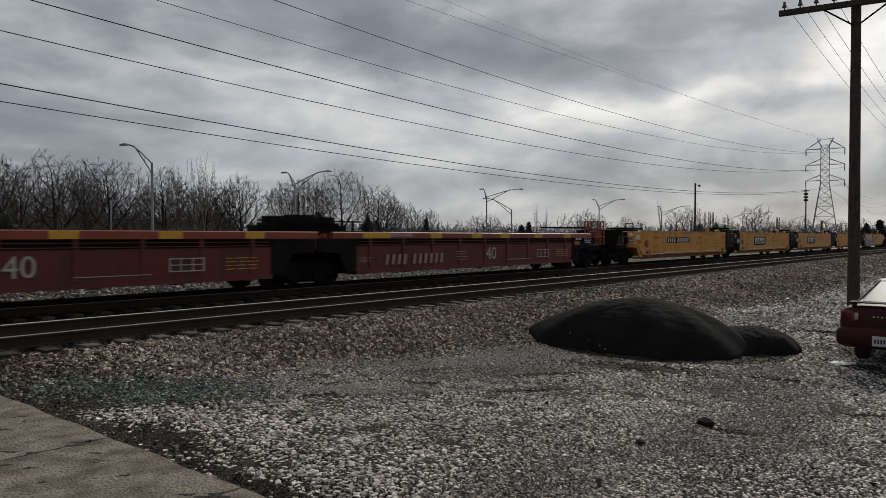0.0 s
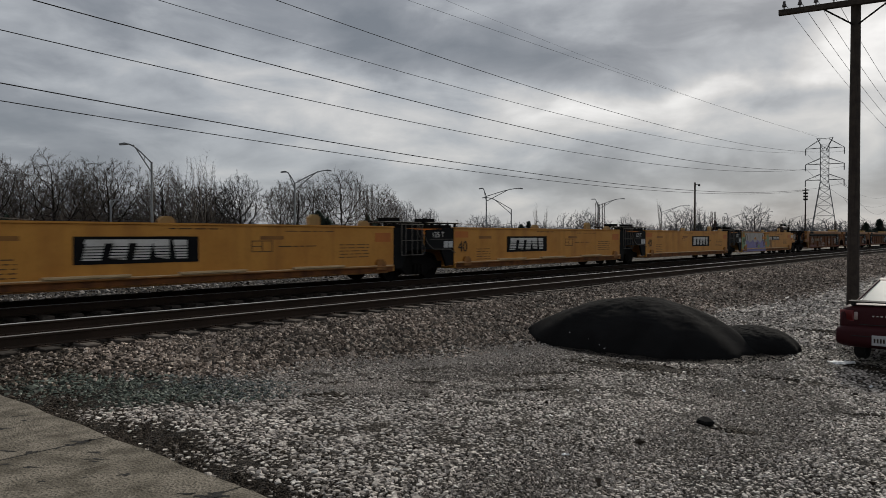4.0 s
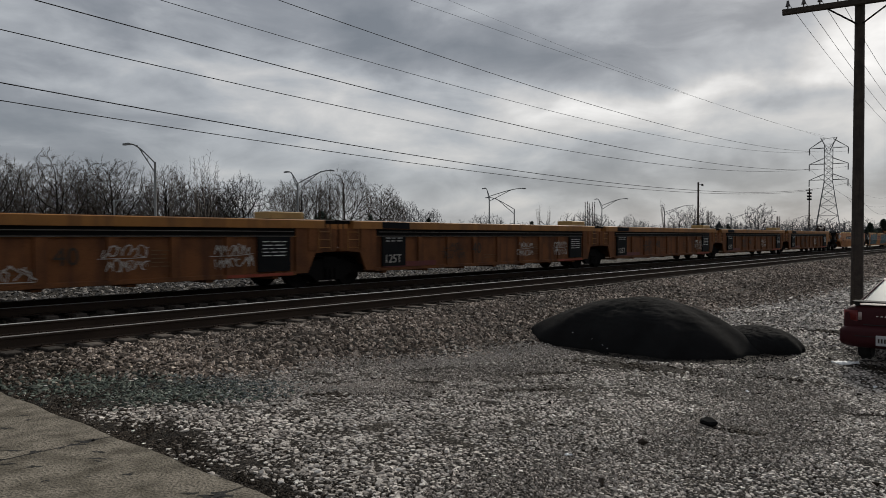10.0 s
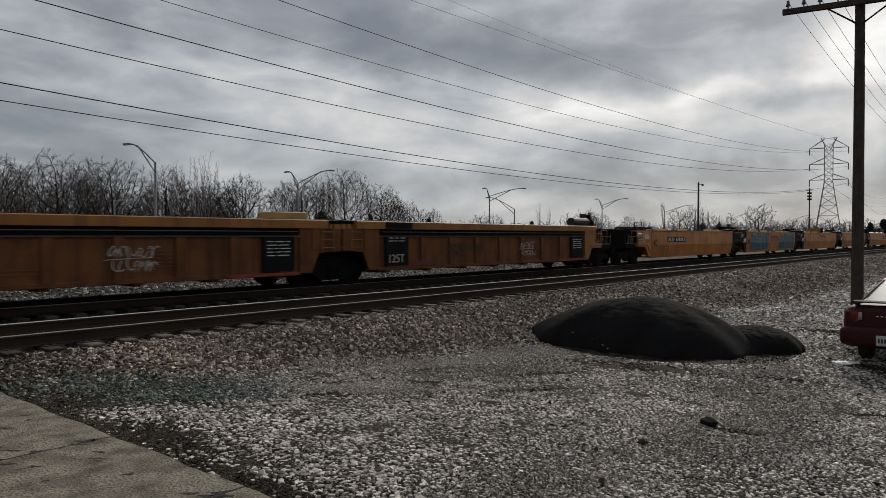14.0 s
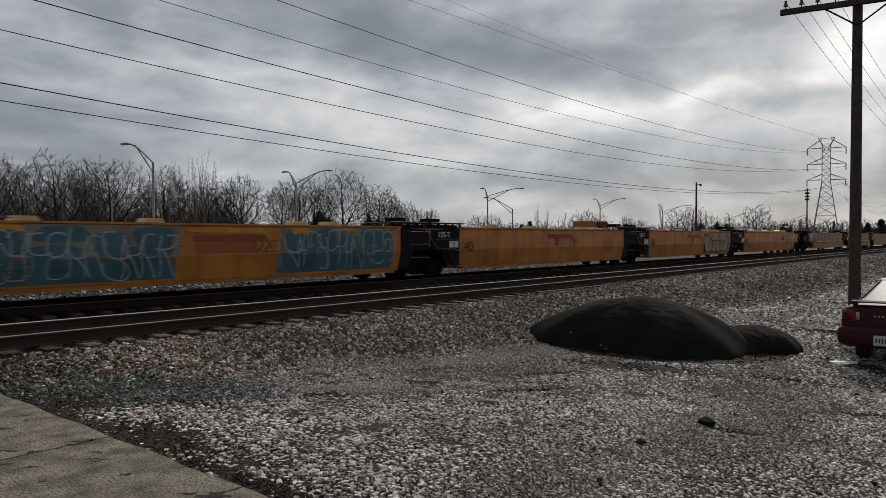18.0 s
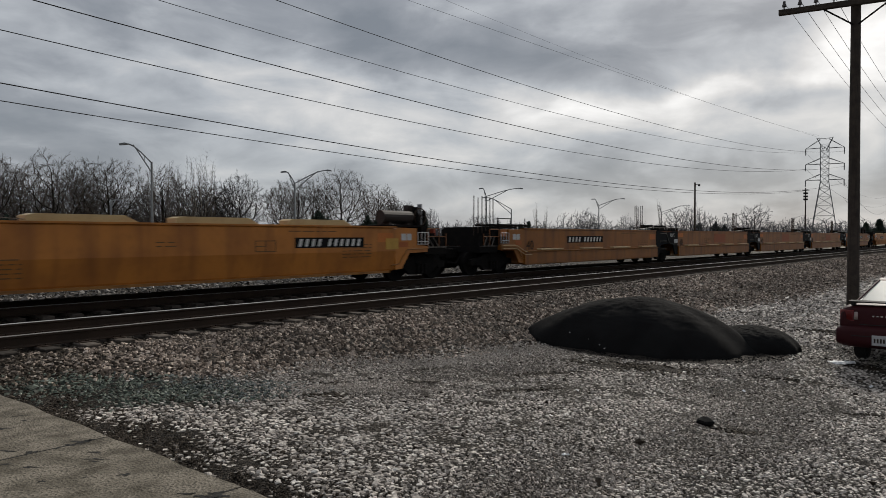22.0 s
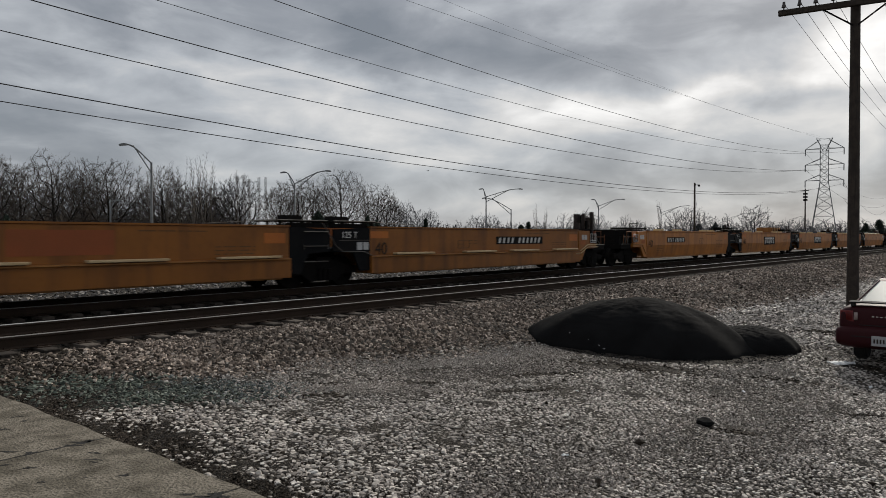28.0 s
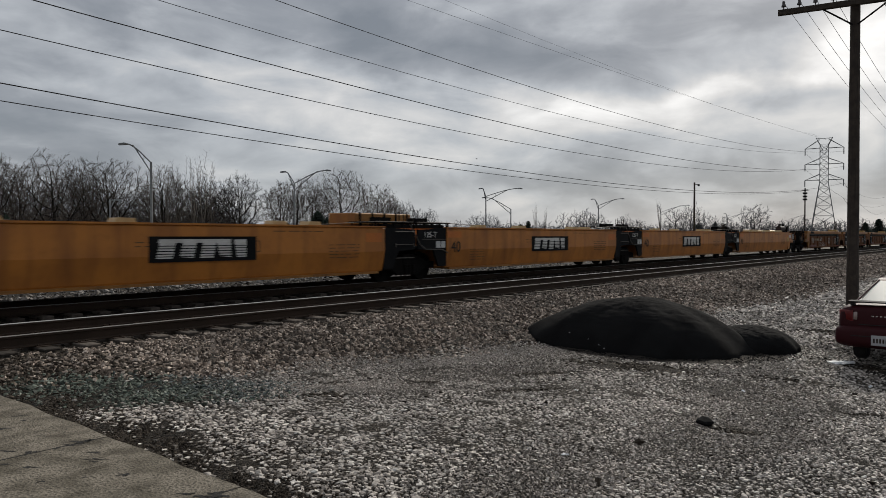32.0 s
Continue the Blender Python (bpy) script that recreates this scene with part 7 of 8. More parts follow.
def well_unit(car, kind, i, first, last, extras=()):
    face = FACE[kind]
    rng = random.Random(i * 7 + len(kind))
    w = part("well", well_body(kind), None, car, NOTE[kind], at=(i * PITCH_X, 0, 0))
    beam = cached(("cross_beam", kind), lambda bm: box(bm, -0.1, 0.1, -1.25, 1.25, 0.30, 0.355), PAINT[kind])
    for x in np.linspace(0.5, WELL - 0.5, 7):
        part("cross_beam", beam, None, w, at=(float(x), 0, 0))
    for x in (0.0, WELL - 0.12):
        part("bulkhead", cached(("bulkhead", kind), lambda bm: box(bm, 0, 0.12, -1.28, 1.28, 0.41, 1.35), PAINT[kind]), None, w, at=(x, 0, 0))
    if kind in ("ribbed", "red"):
        lift, deep = (0.15, 0.22) if kind == "ribbed" else (-0.10, 0.18)
        chord = [(-1.22, 1.42 + lift), (-1.47, 1.42 + lift), (-1.47, 1.40 + deep + lift), (-1.45, 1.42 + deep + lift), (-1.22, 1.42 + deep + lift)]
        part("top_chord", cached(("top_chord", kind), lambda bm: both_sides(bm, chord, -0.9, WELL + (1.42 if kind == "red" else 0.9)), "chord_yellow" if kind == "ribbed" else "chord_red"), None, w)
        n = 9
        rib = cached(("rib", kind), lambda bm: box(bm, -0.05 - 0.06 * (kind == "ribbed"), 0.05 + 0.06 * (kind == "ribbed"), face - 0.07 * (1 if kind == "ribbed" else 0.5), face + 0.005, 0.46, 1.365 if kind == "ribbed" else 1.415 + lift), PAINT[kind])
        for k in range(n):
            part("rib", rib, None, w, at=(0.55 + k * (WELL - 1.1) / (n - 1), 0, 0))
        # dark strip standing in for the shade under the chord
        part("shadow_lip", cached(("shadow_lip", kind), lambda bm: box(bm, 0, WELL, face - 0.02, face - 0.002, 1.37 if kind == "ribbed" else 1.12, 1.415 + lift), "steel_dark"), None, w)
        if kind == "ribbed":
            dark_box(w, True, kind)
            if not first:
                dark_box(w, False, kind)
            part("inner_rail", cached(("inner_rail", kind), lambda bm: tube(bm, (0, face - 0.03, 1.36), (WELL, face - 0.03, 1.36), 0.018, seg=5), "chord_yellow"), None, w)
            lettering("40", 0.5, 6.2 if first else 4.45, 0.80, face - 0.078, "letter_black", w)
            part("dark_chord", cached(("dark_chord",), lambda bm: box(bm, 0.2, 1.35, -1.476, -1.468, 1.58, 1.77), "black_panel"), None, w, "black painted length of the chord")
            for z in (1.365, 1.485):
                part("side_rail", cached(("slim_rail", z), lambda bm: tube(bm, (0.1, face - 0.085, z), (WELL - 0.1, face - 0.085, z), 0.012, seg=5), "frame_grey"), None, w, "thin worn steel rail")
            part("maroon_block", cached(("maroon_block",), lambda bm: box(bm, 0.3, 2.6, face - 0.076, face - 0.071, 0.47, 0.62), "maroon"), None, w, "maroon painted block")
            if first:
                tagged(part("tag", strokes(bmesh.new(), 3.6, 5.9, 0.50, 0.86, 17, face - 0.08, 91, 0.012, 0.8), "paint_pale", w, "long row of white spray strokes"), kind="stuff")
                tagged(part("tag", scrawl(bmesh.new(), 3.8, 0.88, 0.8, 0.40, face - 0.08, 5), "paint_pale", w, "scrawled round letters"), kind="stuff")
                tagged(part("tag", scrawl(bmesh.new(), 0.75, 0.78, 0.9, 0.52, face - 0.08, 6), "paint_pale", w, "scrawled round letters"), kind="stuff")
                part("mark_panel", box(bmesh.new(), 1.9, 3.55, face - 0.078, face - 0.072, 0.94, 1.17), "letter_dark", w, "dark panel behind the car's mark")
                tagged(part("car_mark", bars(bars(bmesh.new(), 1.98, 0.98, 5, 0.05, 0.15, face - 0.081, 1.2, 0.03), 2.75, 0.98, 6, 0.06, 0.15, face - 0.081, 1.0, 0.03), "paint_bone", w, "tan bars of the car's mark"), kind="stuff")
                tagged(part("tag", bars(bmesh.new(), 3.6, 0.50, 1, 2.3, 0.018, face - 0.079), "paint_pale", w, "white sprayed underline"), kind="stuff")
            small_print(w, 8.2, 1.05, face - 0.01, 5, 0.7, "letter_dark", 12 + i % 2), small_print(w, 5.2, 0.72, face - 0.01, 2, 0.8, "letter_dark", 14)
            part("lower_stripe", cached(("lower_stripe", kind), lambda bm: box(bm, WELL - 2.0, WELL - 0.1, face - 0.066, face - 0.06, 0.385, 0.455), "dull_red"), None, w)
            for k, q in enumerate((7.1, 2.9, 9.6)):
                if (k != 1) if first else rng.random() < 0.8:
                    tagged(part("tag", scrawl(bmesh.new(), q, 0.62, 1.05, 0.58, face - 0.08, i * 31 + k), "paint_pale" if k != 1 else "letter_black", w, "scrawled round letters" if k != 1 else "dark scrawled paint"), kind="stuff")
        else:
            for q in (3.1, 5.2, 6.85, 9.05, 11.2) + ((0.2, 0.75) if i else ()):
                part("stripe", cached(("stripe",), lambda bm: box(bm, 0, 0.55, -1.476, -1.468, 1.325, 1.49), "stripe_yellow"), None, w, at=(q, 0, 0))
            if not first:
                lettering("40", 0.60, 6.05, 0.60, face - 0.04, "paint_pale", w)
            mark_panel(w, 1.0, 0.52, face - 0.04, True, 2.9)
            lettering("125-T", 0.2, 0.08, 0.66, face - 0.04, "paint_bone", w)
            for z in (1.15, 1.24):
                part("side_rail", cached(("red_rail", z), lambda bm: tube(bm, (0.1, face - 0.05, z), (WELL - 0.1, face - 0.05, z), 0.011, seg=5), "maroon"), None, w, "thin steel rail")
            part("chord_print", cached(("chord_print",), lambda bm: bars(bm, 0.9, 1.37, 16, 0.05, 0.09, -1.4735, 0.7), "paint_pale"), None, w, "pale small lettering along the chord")["kind"] = "stuff"

            def pale_frame(bm):
                for a, b, c, d in ((0, 0.85, 0.60, 0.625), (0, 0.85, 0.875, 0.90), (0, 0.03, 0.625, 0.875), (0.82, 0.85, 0.625, 0.875), (0.03, 0.82, 0.74, 0.76), (0.26, 0.285, 0.625, 0.875), (0.55, 0.575, 0.625, 0.875)):
                    box(bm, a, b, face - 0.044, face - 0.04, c, d)
                return bm
            part("data_frame", cached(("pale_frame",), pale_frame, "paint_pale"), None, w, "pale outlined inspection box", at=(9.3, 0, 0))
            part("lower_line", cached(("lower_line",), lambda bm: box(bm, 7.3, 8.9, face - 0.044, face - 0.04, 0.56, 0.575), "paint_pale"), None, w, "thin pale painted line")
            small_print(w, 10.7, 0.86, face - 0.04, 4, 0.9, "decal_yellow", 8), small_print(w, 4.4, 0.88, face - 0.04, 4, 0.6, "paint_bone", 9)
    else:
        part("top_lip", cached(("top_lip", kind), lambda bm: both_sides(bm, [(-1.26, 1.615), (face - 0.035, 1.615), (face - 0.035, 1.655), (-1.26, 1.655)], 0, WELL), PAINT[kind]), None, w)
        part("sill_lip", cached(("sill_lip", kind), lambda bm: both_sides(bm, [(-1.25, 0.30), (-1.40, 0.30), (-1.40, 0.36), (-1.25, 0.36)], 0.2, WELL - 0.2), "orange_low"), None, w)
        lettering("40", 0.5, 0.2, 0.86, face - 0.016, "letter_black", w)
        small_print(w, 9.9, 1.12, face, 5, 1.1, "letter_dark", 1), small_print(w, 8.1, 1.48, face, 1, 1.6, "letter_dark", 2)
        small_print(w, 1.2, 0.92, face, 5, 0.8, "letter_dark", 6), small_print(w, 4.6, 1.22, face, 2, 0.5, "letter_dark", 7)
        part("faded_patch", cached(("faded_patch", kind), lambda bm: box(bm, WELL - 0.75, WELL - 0.12, face - 0.005, face + 0.001, 1.2, 1.46), "patch_orange"), None, w, "faded orange square")
        if not first:
            part("orange_patch", cached(("orange_patch", kind), lambda bm: box(bm, 0.03, 0.75, face - 0.005, face + 0.001, 1.32, 1.52), "patch_orange"), None, w, "faded orange patch")
        def data_frame(bm):
            for a, b, c, d in ((0, 0.62, 0.0, 0.022), (0, 0.62, 0.258, 0.28), (0, 0.03, 0.022, 0.258), (0.295, 0.325, 0.022, 0.258), (0.59, 0.62, 0.022, 0.258), (0.03, 0.295, 0.13, 0.15)):
                box(bm, a, b, -0.004, 0, c, d)
            return bm
        part("data_frame", cached(("data_frame",), data_frame, "letter_dark"), None, w, "dark outlined inspection box", at=(4.0 if kind == "ledge" else 7.1, face - 0.001, 0.98))
        if kind == "smooth":
            for q in (4.8, 8.9, 10.7):
                tall = 1.93 if q == 8.9 else 1.80
                part("bracket", cached(("bracket", tall), lambda bm: slab(bm, [(0, 1.64), (0.36, 1.64), (0.36, tall - 0.08), (0.27, tall), (0.09, tall), (0, tall - 0.08)], -1.40, -1.28), "box_tan"), None, w, "small tan bracket on the top edge", at=(q, 0, 0))
            small_print(w, 5.0, 1.52, face, 1, 1.3, "letter_black", 21), small_print(w, 7.9, 1.1, face, 1, 1.2, "letter_black", 22)
            part("faded_bar", cached(("faded_bar",), lambda bm: box(bm, 0, 0.7, face - 0.005, face + 0.001, 1.28, 1.37), "orange_low"), None, w, "faded orange bar", at=(7.35, 0, 0))
            for q in (1.35, 4.75):
                part("faded_bar", cached(("faded_bar",), None, None), None, w, "faded orange bar", at=(q, 0, 0))
            part("lower_sill", cached(("lower_sill",), lambda bm: box(bm, 0.05, WELL - 0.05, -1.466, -1.461, 0.345, 0.485), "rusty_sill"), None, w, "rust-brown lower sill")
            part("sill_pipe", cached(("sill_pipe",), lambda bm: tube(bm, (0.1, -1.50, 0.515), (WELL - 0.1, -1.50, 0.515), 0.021, seg=6), "ledge_pale"), None, w, "pale pipe along the sill")
            for q in (0.45, WELL - 0.75):
                part("sill_bracket", cached(("sill_bracket",), lambda bm: slab(bm, [(0, 0.40), (0.36, 0.40), (0.36, 0.60), (0.24, 0.70), (0.06, 0.70), (0, 0.62)], -1.52, -1.44), "chord_yellow"), None, w, "yellow steel bracket on the sill", at=(q, 0, 0))
        if kind == "ledge" or (kind == "smooth" and i < 3):
            z, y0 = (0.53, -1.56) if kind == "smooth" else (0.845, -1.60)
            for q in ((2.4, 5.2, 8.3) if kind == "smooth" else (0.95, 4.25, 7.0, 9.95)):
                part("ledge", cached(("ledge", kind), lambda bm: box(bm, 0, 1.7, y0, -1.40, z, z + 0.055, 0.01), "ledge_pale"), None, w, "pale ledge along the side", at=(q, 0, 0))
            part("side_rail", cached(("side_rail", kind), lambda bm: tube(bm, (0.1, y0 + 0.05, z - 0.04), (WELL - 0.1, y0 + 0.05, z - 0.04), 0.022, seg=5), "chord_yellow"), None, w)
        if kind == "crease":
            for q in ((2.1, 5.1, 8.15) if i == 4 else (1.7, 4.2, 8.1, 9.2)):
                if i == 4:
                    part("cover_plate", cached(("cover_plate", 1), lambda bm: slab(bm, [(0, 1.655), (2.15, 1.655), (1.85, 1.80), (0.12, 1.80), (0, 1.76)], -1.42, -1.0), "cover_tan"), None, w, "tan sloping cover on the top edge", at=(q, 0, 0))
                else:
                    part("cover_plate", cached(("cover_plate", 0), lambda bm: slab(bm, [(0, 1.655), (0.46, 1.655), (0.42, 1.75), (0.06, 1.75)], -1.42, -1.05), "cover_tan"), None, w, "tan block on the top edge", at=(q, 0, 0))
    (platform_end if first else end_panel)(w, False, kind)
    (platform_end if last else end_panel)(w, True, kind)
    for e in extras:
        e(w, face)
    return w


# paintwork on single wells
def purple_piece(w, f):
    y = f - 0.006
    part("graffiti", box(bmesh.new(), 0.75, 4.95, y - 0.001, y + 0.004, 0.55, 1.60), "paint_pale", w, "pale grey sprayed ground")
    bm, top = bmesh.new(), [(0.9 + 0.2 * k, 1.02 + 0.09 * math.sin(k * 1.1) + 0.05 * math.sin(k * 2.7)) for k in range(23)]
    slab(bm, [(0.9, 0.56), (5.3, 0.56)] + top[::-1], y - 0.004, y - 0.001)
    box(bm, 0.3, 5.3, -1.468, -1.462, 0.345, 0.495)
    part("graffiti", bm, "paint_purple", w, "sprayed purple cloud shapes")
    part("graffiti", box(bmesh.new(), 0.02, 0.75, y - 0.001, y + 0.004, 0.55, 1.60), "paint_green", w, "sprayed green block")
    part("graffiti", graffiti_blob(5.75, 1.0, 0.9, 0.95, 3, y - 0.006, 40, 0.3), "paint_green", w, "sprayed green patch")
    for k, (x, z, d, h) in enumerate(((0.35, 1.42, 0.5, 0.26), (2.9, 1.20, 0.45, 0.16), (5.1, 1.24, 1.1, 0.22), (5.5, 0.85, 0.5, 0.3), (0.95, 0.72, 0.4, 0.2))):
        part("graffiti", graffiti_blob(x, z, d, h, 10 + k, y - 0.008, 26), "paint_orange", w, "sprayed orange splash")
    part("graffiti", graffiti_blob(6.4, 0.95, 1.0, 0.8, 71, y - 0.003, 30, 0.3), "orange_low", w, "brownish overspray")
    part("graffiti", graffiti_blob(3.7, 0.66, 0.5, 0.24, 20, y - 0.008, 24), "paint_green", w)
    tagged(part("graffiti", strokes(bmesh.new(), 1.3, 5.2, 0.62, 1.05, 7, y - 0.010, 33, 0.012), "paint_pale", w, "thin pale sprayed outlines"), kind="stuff")
    bm = bmesh.new()
    for cx, cz, rad in ((0.95, 1.25, 0.22), (4.8, 1.28, 0.26), (4.9, 1.25, 0.34), (5.0, 0.9, 0.2), (3.3, 0.8, 0.16)):
        ring(bm, (cx, y - 0.006, cz), True, rad, 0.012)
    tagged(part("graffiti", bm, "letter_dark", w, "thin sprayed rings"), kind="stuff")


def blue_piece(w, f):
    y = f - 0.008
    part("graffiti", box(bmesh.new(), 0.85, 5.0, y - 0.002, y + 0.004, 0.96, 1.60), "paint_slate", w, "grey-brown sprayed ground")
    part("graffiti", box(bmesh.new(), 7.7, 11.7, y - 0.002, y + 0.004, 0.96, 1.60), "paint_slate", w, "grey-brown sprayed ground")
    for k, (x, z, a, b) in enumerate(((1.15, 1.34, 0.6, 0.42), (1.5, 1.25, 0.7, 0.6), (2.55, 1.40, 1.0, 0.34), (3.5, 1.2, 0.75, 0.5), (4.4, 1.34, 0.95, 0.44), (2.4, 1.06, 1.0, 0.28), (4.3, 1.04, 1.1, 0.24), (1.3, 1.03, 0.9, 0.3),
                                      (8.2, 1.2, 0.8, 0.6), (9.1, 1.3, 0.8, 0.5), (9.9, 1.16, 0.75, 0.55), (10.7, 1.34, 0.7, 0.46), (11.3, 1.2, 0.7, 0.6), (9.6, 1.02, 2.9, 0.2))):
        part("graffiti", graffiti_blob(x, z, a, b, 80 + k, y - 0.005 - 0.0005 * k, 28, 0.10), "paint_blue", w, "sprayed dark blue block letter")
    lower = bmesh.new()
    slant = -1.33 - 0.125 * (0.44 - 0.36) / 0.57
    for x0, x1 in ((0.85, 4.9), (7.6, 11.7)):
        n = 12
        for k in range(n):
            a, b = x0 + (x1 - x0) * k / n, x0 + (x1 - x0) * (k + 1.0) / n
            top = 0.945 - 0.02 * (k % 3)
            lower.faces.new([lower.verts.new(p) for p in ((a, slant - 0.014, 0.44), (b, slant - 0.014, 0.44), (b, -1.35 - 0.198 * (top - 0.40) - 0.01, top), (a, -1.35 - 0.198 * (top - 0.40) - 0.01, top))])
    tagged(part("graffiti", lower, "paint_blue", w, "dark blue foot of the sprayed letters"), kind="stuff")
    part("graffiti", box(bmesh.new(), 5.3, 7.2, y - 0.002, y + 0.004, 1.24, 1.40), "dull_red", w, "faded red painted bar")
    part("graffiti", box(bmesh.new(), 5.35, 7.0, y - 0.001, y + 0.004, 0.97, 1.23), "faded_red", w, "faded red-brown block")
    bm = bmesh.new()
    for k in range(3):
        q = 6.75 + 0.2 * k
        for a, b in ((1.40, 1.16), (1.16, 0.97)):
            u, v = (q, q + 0.16) if a > 1.3 else (q + 0.16, q)
            bm.faces.new([bm.verts.new(p) for p in ((u, y - 0.006, a), (u + 0.07, y - 0.006, a), (v + 0.07, y - 0.006, b), (v, y - 0.006, b))])
    tagged(part("graffiti", bm, "letter_dark", w, "dark chevrons"), kind="stuff")
    for k, (x, z, a, b) in enumerate(((1.5, 1.53, 0.8, 0.1), (8.3, 1.5, 0.6, 0.16), (10.0, 1.53, 0.4, 0.1), (6.3, 1.5, 2.2, 0.14))):
        part("graffiti", graffiti_blob(x, z, a, b, 110 + k, y - 0.016, 22, 0.1), "paint_orange", w, "sprayed orange splash")
    rng = random.Random(7)

    def slant_y(z):
        return y - 0.018 if z > 0.93 else -1.35 - 0.198 * (z - 0.40) - 0.02

    def line(bm, pts, half):
        for p, q in zip(pts, pts[1:]):
            d = Vector((q[0] - p[0], q[1] - p[1]))
            if d.length > 1e-3:
                nx, nz = -d.y / d.length * half, d.x / d.length * half
                bm.faces.new([bm.verts.new((a, slant_y(z), b)) for a, z, b in ((p[0] + nx, p[1], p[1] + nz), (p[0] - nx, p[1], p[1] - nz), (q[0] - nx, q[1], q[1] - nz), (q[0] + nx, q[1], q[1] + nz))])
    for x0, x1 in ((0.95, 4.95), (7.75, 11.6)):
        bm, cx = bmesh.new(), x0
        while cx < x1 - 0.2:
            wide = rng.uniform(0.28, 0.58)
            low, high = rng.uniform(0.45, 0.62), rng.uniform(1.36, 1.57)
            mid = rng.uniform(0.85, 1.12)
            lean = rng.uniform(-0.12, 0.12)
            kind = rng.choice((0, 1, 2, 2, 3, 3))
            # bulging letter outlines: two bowls, one tall bowl, a stem with an arm, or a bent bar
            if kind == 0:
                bowls = ((cx + wide * 0.5, (mid + high) / 2, wide * 0.5, (high - mid) / 2, 0.9), (cx + wide * 0.55, (mid + low) / 2, wide * 0.56, (mid - low) / 2, 0.8))
            elif kind == 1:
                bowls = ((cx + wide * 0.5, (low + high) / 2, wide * 0.52, (high - low) / 2, rng.uniform(0.7, 1.0)), (cx + wide * 0.5, (low + high) / 2 + 0.05, wide * 0.2, (high - low) * 0.2, 0.8))
            else:
                bowls = ((cx + wide * 0.55, (mid + high) / 2, wide * 0.46, (high - mid) / 2, 0.65),)
                line(bm, [(cx + lean + 0.04 * math.sin(u * 1.3), low + (high - low) * u / 6) for u in range(7)], 0.012)
                if kind == 3:
                    line(bm, [(cx + wide * 0.3 + wide * 0.13 * u, mid - (mid - low) * (u / 5) ** 1.4) for u in range(6)], 0.014)
            for bx, bz, a, b, share in bowls:
                start, power = rng.uniform(0, 6), rng.uniform(0.55, 0.9)
                pts = []
                for u in range(int(20 * share) + 1):
                    g = start + u * math.tau / 20
                    c, q = math.cos(g), math.sin(g)
                    pts.append((bx + a * math.copysign(abs(c) ** power, c) + lean * q, min(max(bz + b * math.copysign(abs(q) ** power, q), 0.45), 1.58)))
                line(bm, pts, rng.uniform(0.009, 0.015))
            cx += wide * rng.uniform(0.75, 1.05)
        tagged(part("graffiti", bm, "paint_sky", w, "pale blue sprayed outlines of letters"), kind="stuff")


def bone_piece(w, f):
    y = f - 0.006
    letters = ((8.05, 0.92, 0.85, 0.80), (8.65, 0.86, 0.75, 0.66), (9.2, 1.02, 0.62, 0.98), (9.75, 1.0, 0.7, 0.92), (10.35, 1.06, 0.75, 0.86), (10.95, 1.0, 0.85, 0.98), (10.6, 1.3, 1.2, 0.42), (9.3, 1.32, 1.0, 0.4))
    part("graffiti", graffiti_blob(11.2, 1.0, 0.95, 1.1, 40, y - 0.001, 30, 0.1), "letter_dark", w, "dark shadow of the bubble letters")
    for k, (x, z, a, b) in enumerate(letters):
        part("graffiti", graffiti_blob(x, z, a + 0.16, b + 0.16, 50 + k, y - 0.003 - 0.002 * k, 34, 0.16), "letter_dark", w, "brown outline of a bubble letter")
        part("graffiti", graffiti_blob(x, z, a + 0.03, b + 0.03, 50 + k, y - 0.004 - 0.002 * k, 34, 0.16), "paint_bone", w, "sprayed bone-white bubble letter")
    tagged(part("graffiti", strokes(bmesh.new(), 8.3, 11.2, 0.62, 1.35, 16, y - 0.022, 15, 0.018), "letter_dark", w, "dark outlines of bubble letters"), kind="stuff")
    tagged(part("graffiti", strokes(bmesh.new(), 7.4, 8.2, 1.25, 1.55, 5, y - 0.022, 16, 0.02), "letter_dark", w, "dark sprayed strokes"), kind="stuff")
    part("graffiti", graffiti_blob(8.9, 1.46, 0.5, 0.16, 61, y - 0.024, 20), "paint_orange", w, "sprayed orange splash")
    faded_mark(w, f, 5.0)


def faded_mark(w, f, x=5.4):
    y = f - 0.007

    def build(bm):
        for a, b, c, d in ((0, 1.75, 1.27, 1.44), (0.55, 0.85, 0.98, 1.27), (1.8, 2.0, 1.2, 1.4), (1.95, 2.15, 1.05, 1.25)):
            box(bm, a, b, y - 0.003, y + 0.002, c, d)
        return bm
    part("faded_mark", cached(("faded_mark", f), build, "dull_red"), None, w, "faded red company mark", at=(x, 0, 0))


def red_block(w, f):
    part("painted_block", box(bmesh.new(), 5.6, 7.6, f - 0.006, f + 0.001, 1.0, 1.5), "faded_red", w, "faded red painted block")


def logo_at(x):
    return lambda w, f: logo_panel(w, x, f)


def mark_at(x, z=1.06, width=2.4):
    return lambda w, f: mark_panel(w, x, z, f, False, width)


def equipment_box(w, x0, x1):
    body = part("equipment_box", box(bmesh.new(), x0, x1, -0.1, 1.1, 1.70, 2.08, 0.03), "orange_low", w, "low orange-brown box on top of the well's end")
    for k in range(5):
        part("box_rib", box(bmesh.new(), x0 + 0.2 + k * (x1 - x0 - 0.4) / 4 - 0.03, x0 + 0.2 + k * (x1 - x0 - 0.4) / 4 + 0.03, -0.13, -0.095, 1.66, 2.1), "steel_dark", w)


def box_on_top(w, f):
    equipment_box(w, 11.85, 13.1)


def box_past_end(w, f):
    equipment_box(w, 12.1, 14.6)


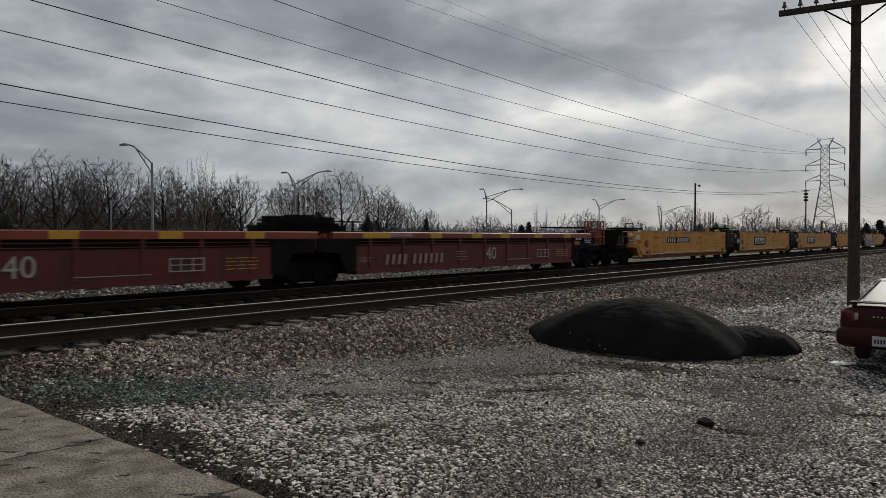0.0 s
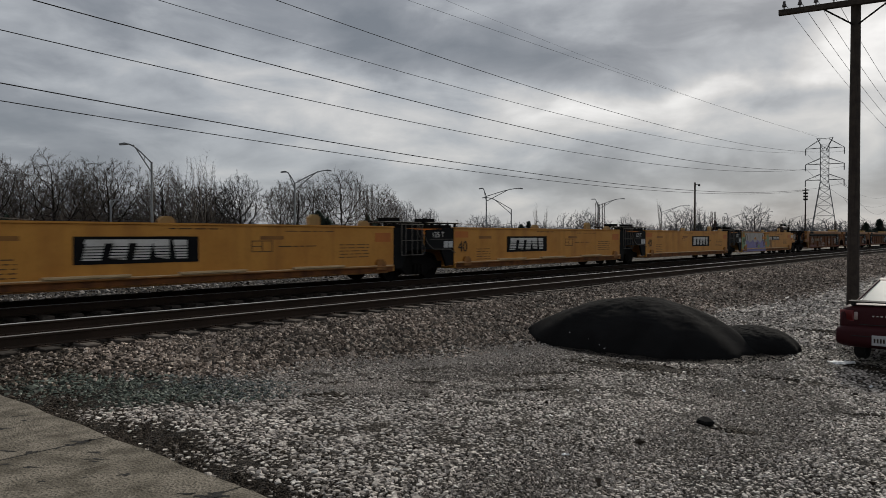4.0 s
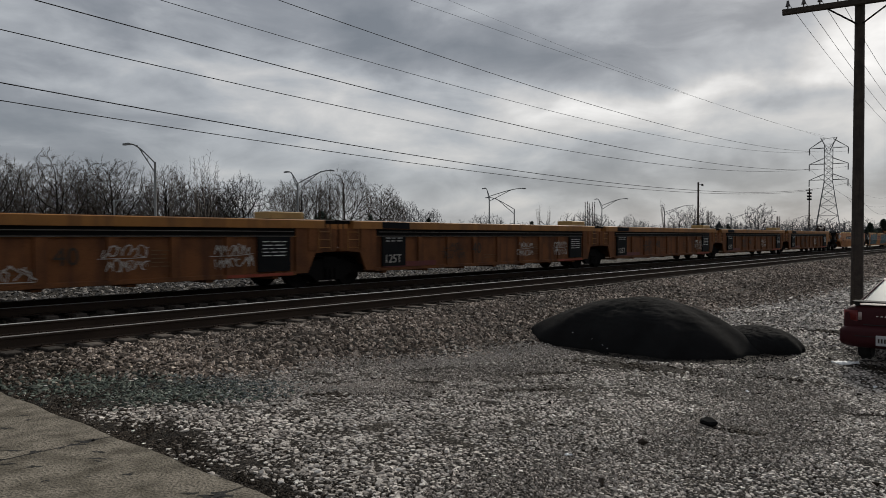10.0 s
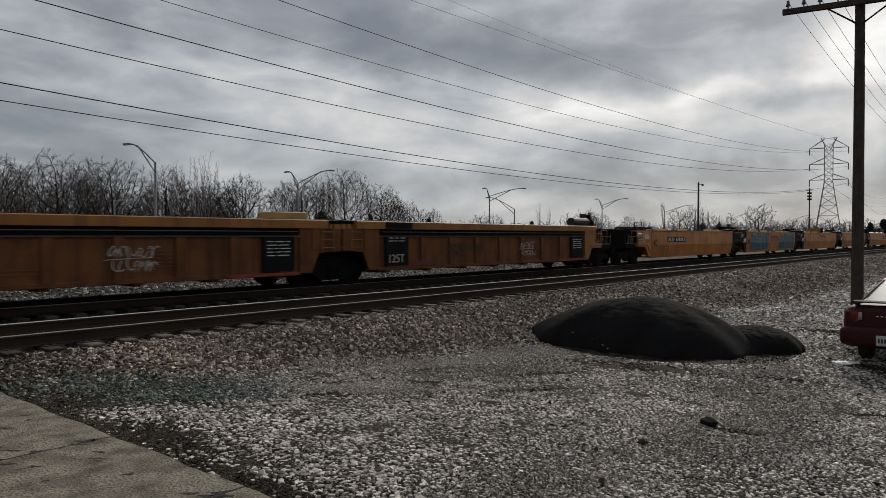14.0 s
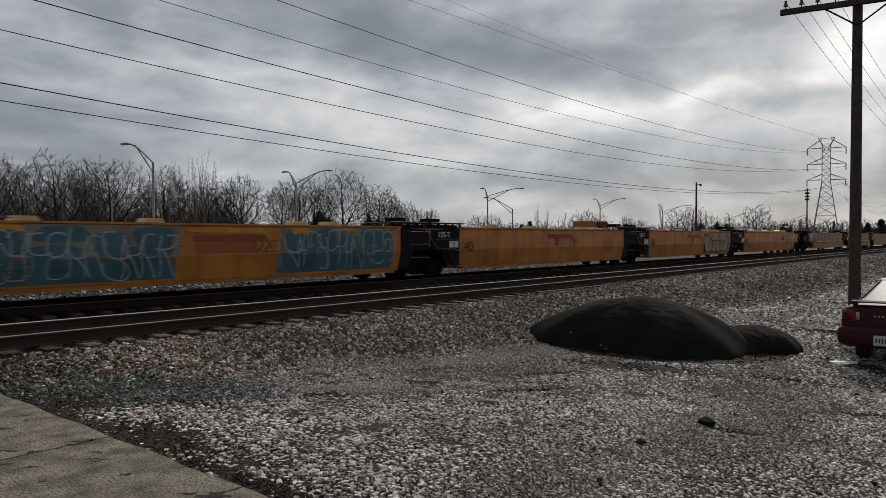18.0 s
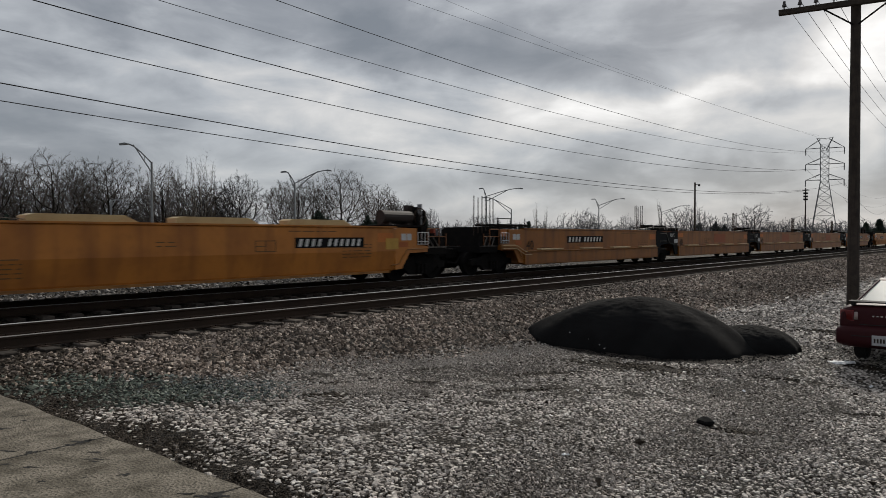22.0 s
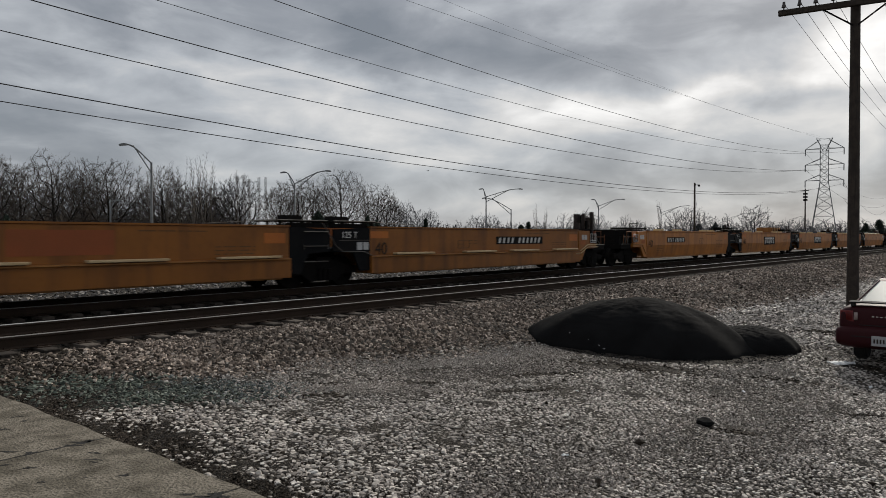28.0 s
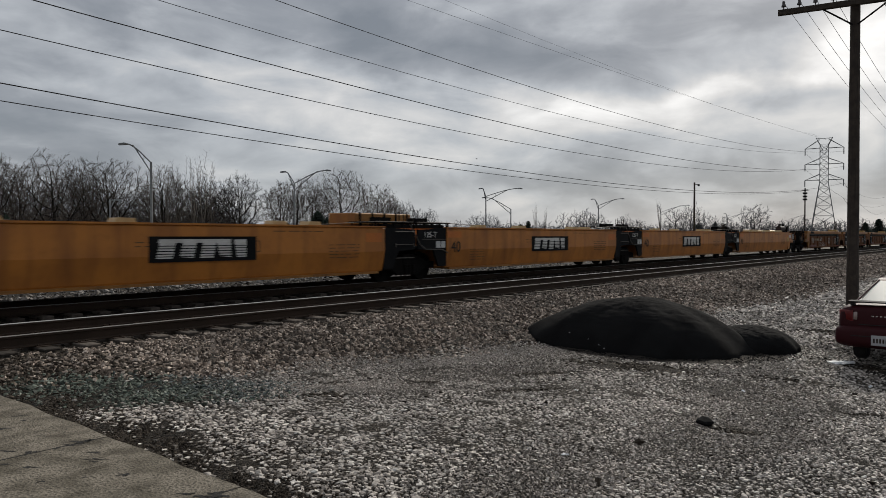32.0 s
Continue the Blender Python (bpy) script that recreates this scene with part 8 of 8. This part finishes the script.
# kind, start of the first well along the track at 0 s, and what each well carries
TRAIN = (
    ("red", 14.5 - 14.83, ((), ()), "maroon articulated well car with red and yellow top chords"),
    ("smooth", 33.2, ((mark_at(2.95, 1.06, 3.15),), (logo_at(3.0),), (logo_at(3.0),), (logo_at(6.1),), (purple_piece, mark_at(5.85, 1.08, 3.0))), "yellow articulated well car with pale ledges and black ends"),
    ("ribbed", 110.7, ((), (), (), (), ()), "rusty orange articulated well car with ribbed sides"),
    ("crease", 188.6, ((mark_at(1.95),), (blue_piece,), (lambda w, f: faded_mark(w, f), box_on_top), (bone_piece,), (mark_at(8.3),)), "weathered orange-yellow articulated well car with graffiti"),
    ("ledge", 266.75, ((mark_at(3.2, 1.1, 3.1),), (red_block,), (red_block,), (red_block,), (mark_at(6.15, 1.1, 3.05),)), "orange-yellow articulated well car with ledged sides"),
    ("crease", 344.75, ((mark_at(2.5),), (logo_at(4.9), box_past_end), (logo_at(5.0),), (logo_at(5.1),), ()), "orange-yellow articulated well car with white marks"),
    ("ribbed", 422.9, ((), (), (), (), ()), "rusty orange articulated well car with ribbed sides"),
)
SPEED, GAIN = 11.124, 0.0079
CARS = []
for kind, start, loads, label in TRAIN:
    car = thing("well_car", label, "rail car", at=(start, FAR_Y, RAIL), group="well cars of the train")
    n = len(loads)
    short = kind == "red"
    for i, extras in enumerate(loads):
        well_unit(car, kind, i, i == 0 and not short, i == n - 1, extras)
        truck(car, i * PITCH_X - (1.42 if i or short else 1.5))
    truck(car, (n - 1) * PITCH_X + WELL + 1.5)
    CARS.append((car, start))


def gull():
    b = thing("bird", "small dark bird gliding under the clouds", "bird")
    bm = bmesh.new()
    tube(bm, (-0.22, 0, 0), (0.05, 0, 0.02), 0.02, 0.07, 8), tube(bm, (0.05, 0, 0.02), (0.24, 0, 0.03), 0.07, 0.03, 8)
    part("body", bm, "gull", b, smooth=True)
    for side in (-1, 1):
        bm = bmesh.new()
        a = [(0.1, side * 0.03, 0.03), (0.12, side * 0.35, 0.14), (0.0, side * 0.72, 0.10), (-0.06, side * 0.35, 0.13), (-0.06, side * 0.03, 0.03)]
        lo, hi = [bm.verts.new(p) for p in a], [bm.verts.new((p[0], p[1], p[2] + 0.015)) for p in a]
        bm.faces.new(lo[::-1]), bm.faces.new(hi)
        for i in range(5):
            bm.faces.new((lo[i], lo[(i + 1) % 5], hi[(i + 1) % 5], hi[i]))
        part("wing", bm, "gull", b)
    return b


BIRD = gull()


def motions():
    walk(BIRD, [(t, pose(x, y, z, 0, 0, -30)) for t, x, y, z in ((0, 103.7, 108.4, 4.5), (19, 103.7, 108.4, 4.5), (21.5, 105.0, 107.1, 11.4), (23.6, 106.4, 105.7, 14.2), (25, 108.8, 103.3, 14.7), (26.5, 111.0, 100.8, 15.4), (28, 113.3, 98.2, 16.0), (30, 116.6, 94.4, 17.2), (32, 119.8, 90.2, 18.4))])
    for c, start in CARS:
        walk(c, [(t, pose(start - SPEED * t - GAIN * ((t - 16) ** 2) / 2, FAR_Y, RAIL)) for t in range(0, 33, 2)])
    # the wheels roll: all those at one end of their trucks turn alike
    for s, wheels in WHEELS.items():
        rows = []
        for k in range(961):
            t = k / 30
            way = SPEED * t + GAIN * ((t - 16) ** 2 - 256) / 2
            rows.append((t, pose(s * 0.88, 0, 0.42, 0, -math.degrees(way / 0.42), 0)))
        walk(wheels[0], rows)
        keys = wheels[0].animation_data
        for other in wheels[1:]:
            other.rotation_mode = "QUATERNION"
            other.animation_data_create()
            other.animation_data.action = keys.action
            other.animation_data.action_slot = keys.action_slot


motions()
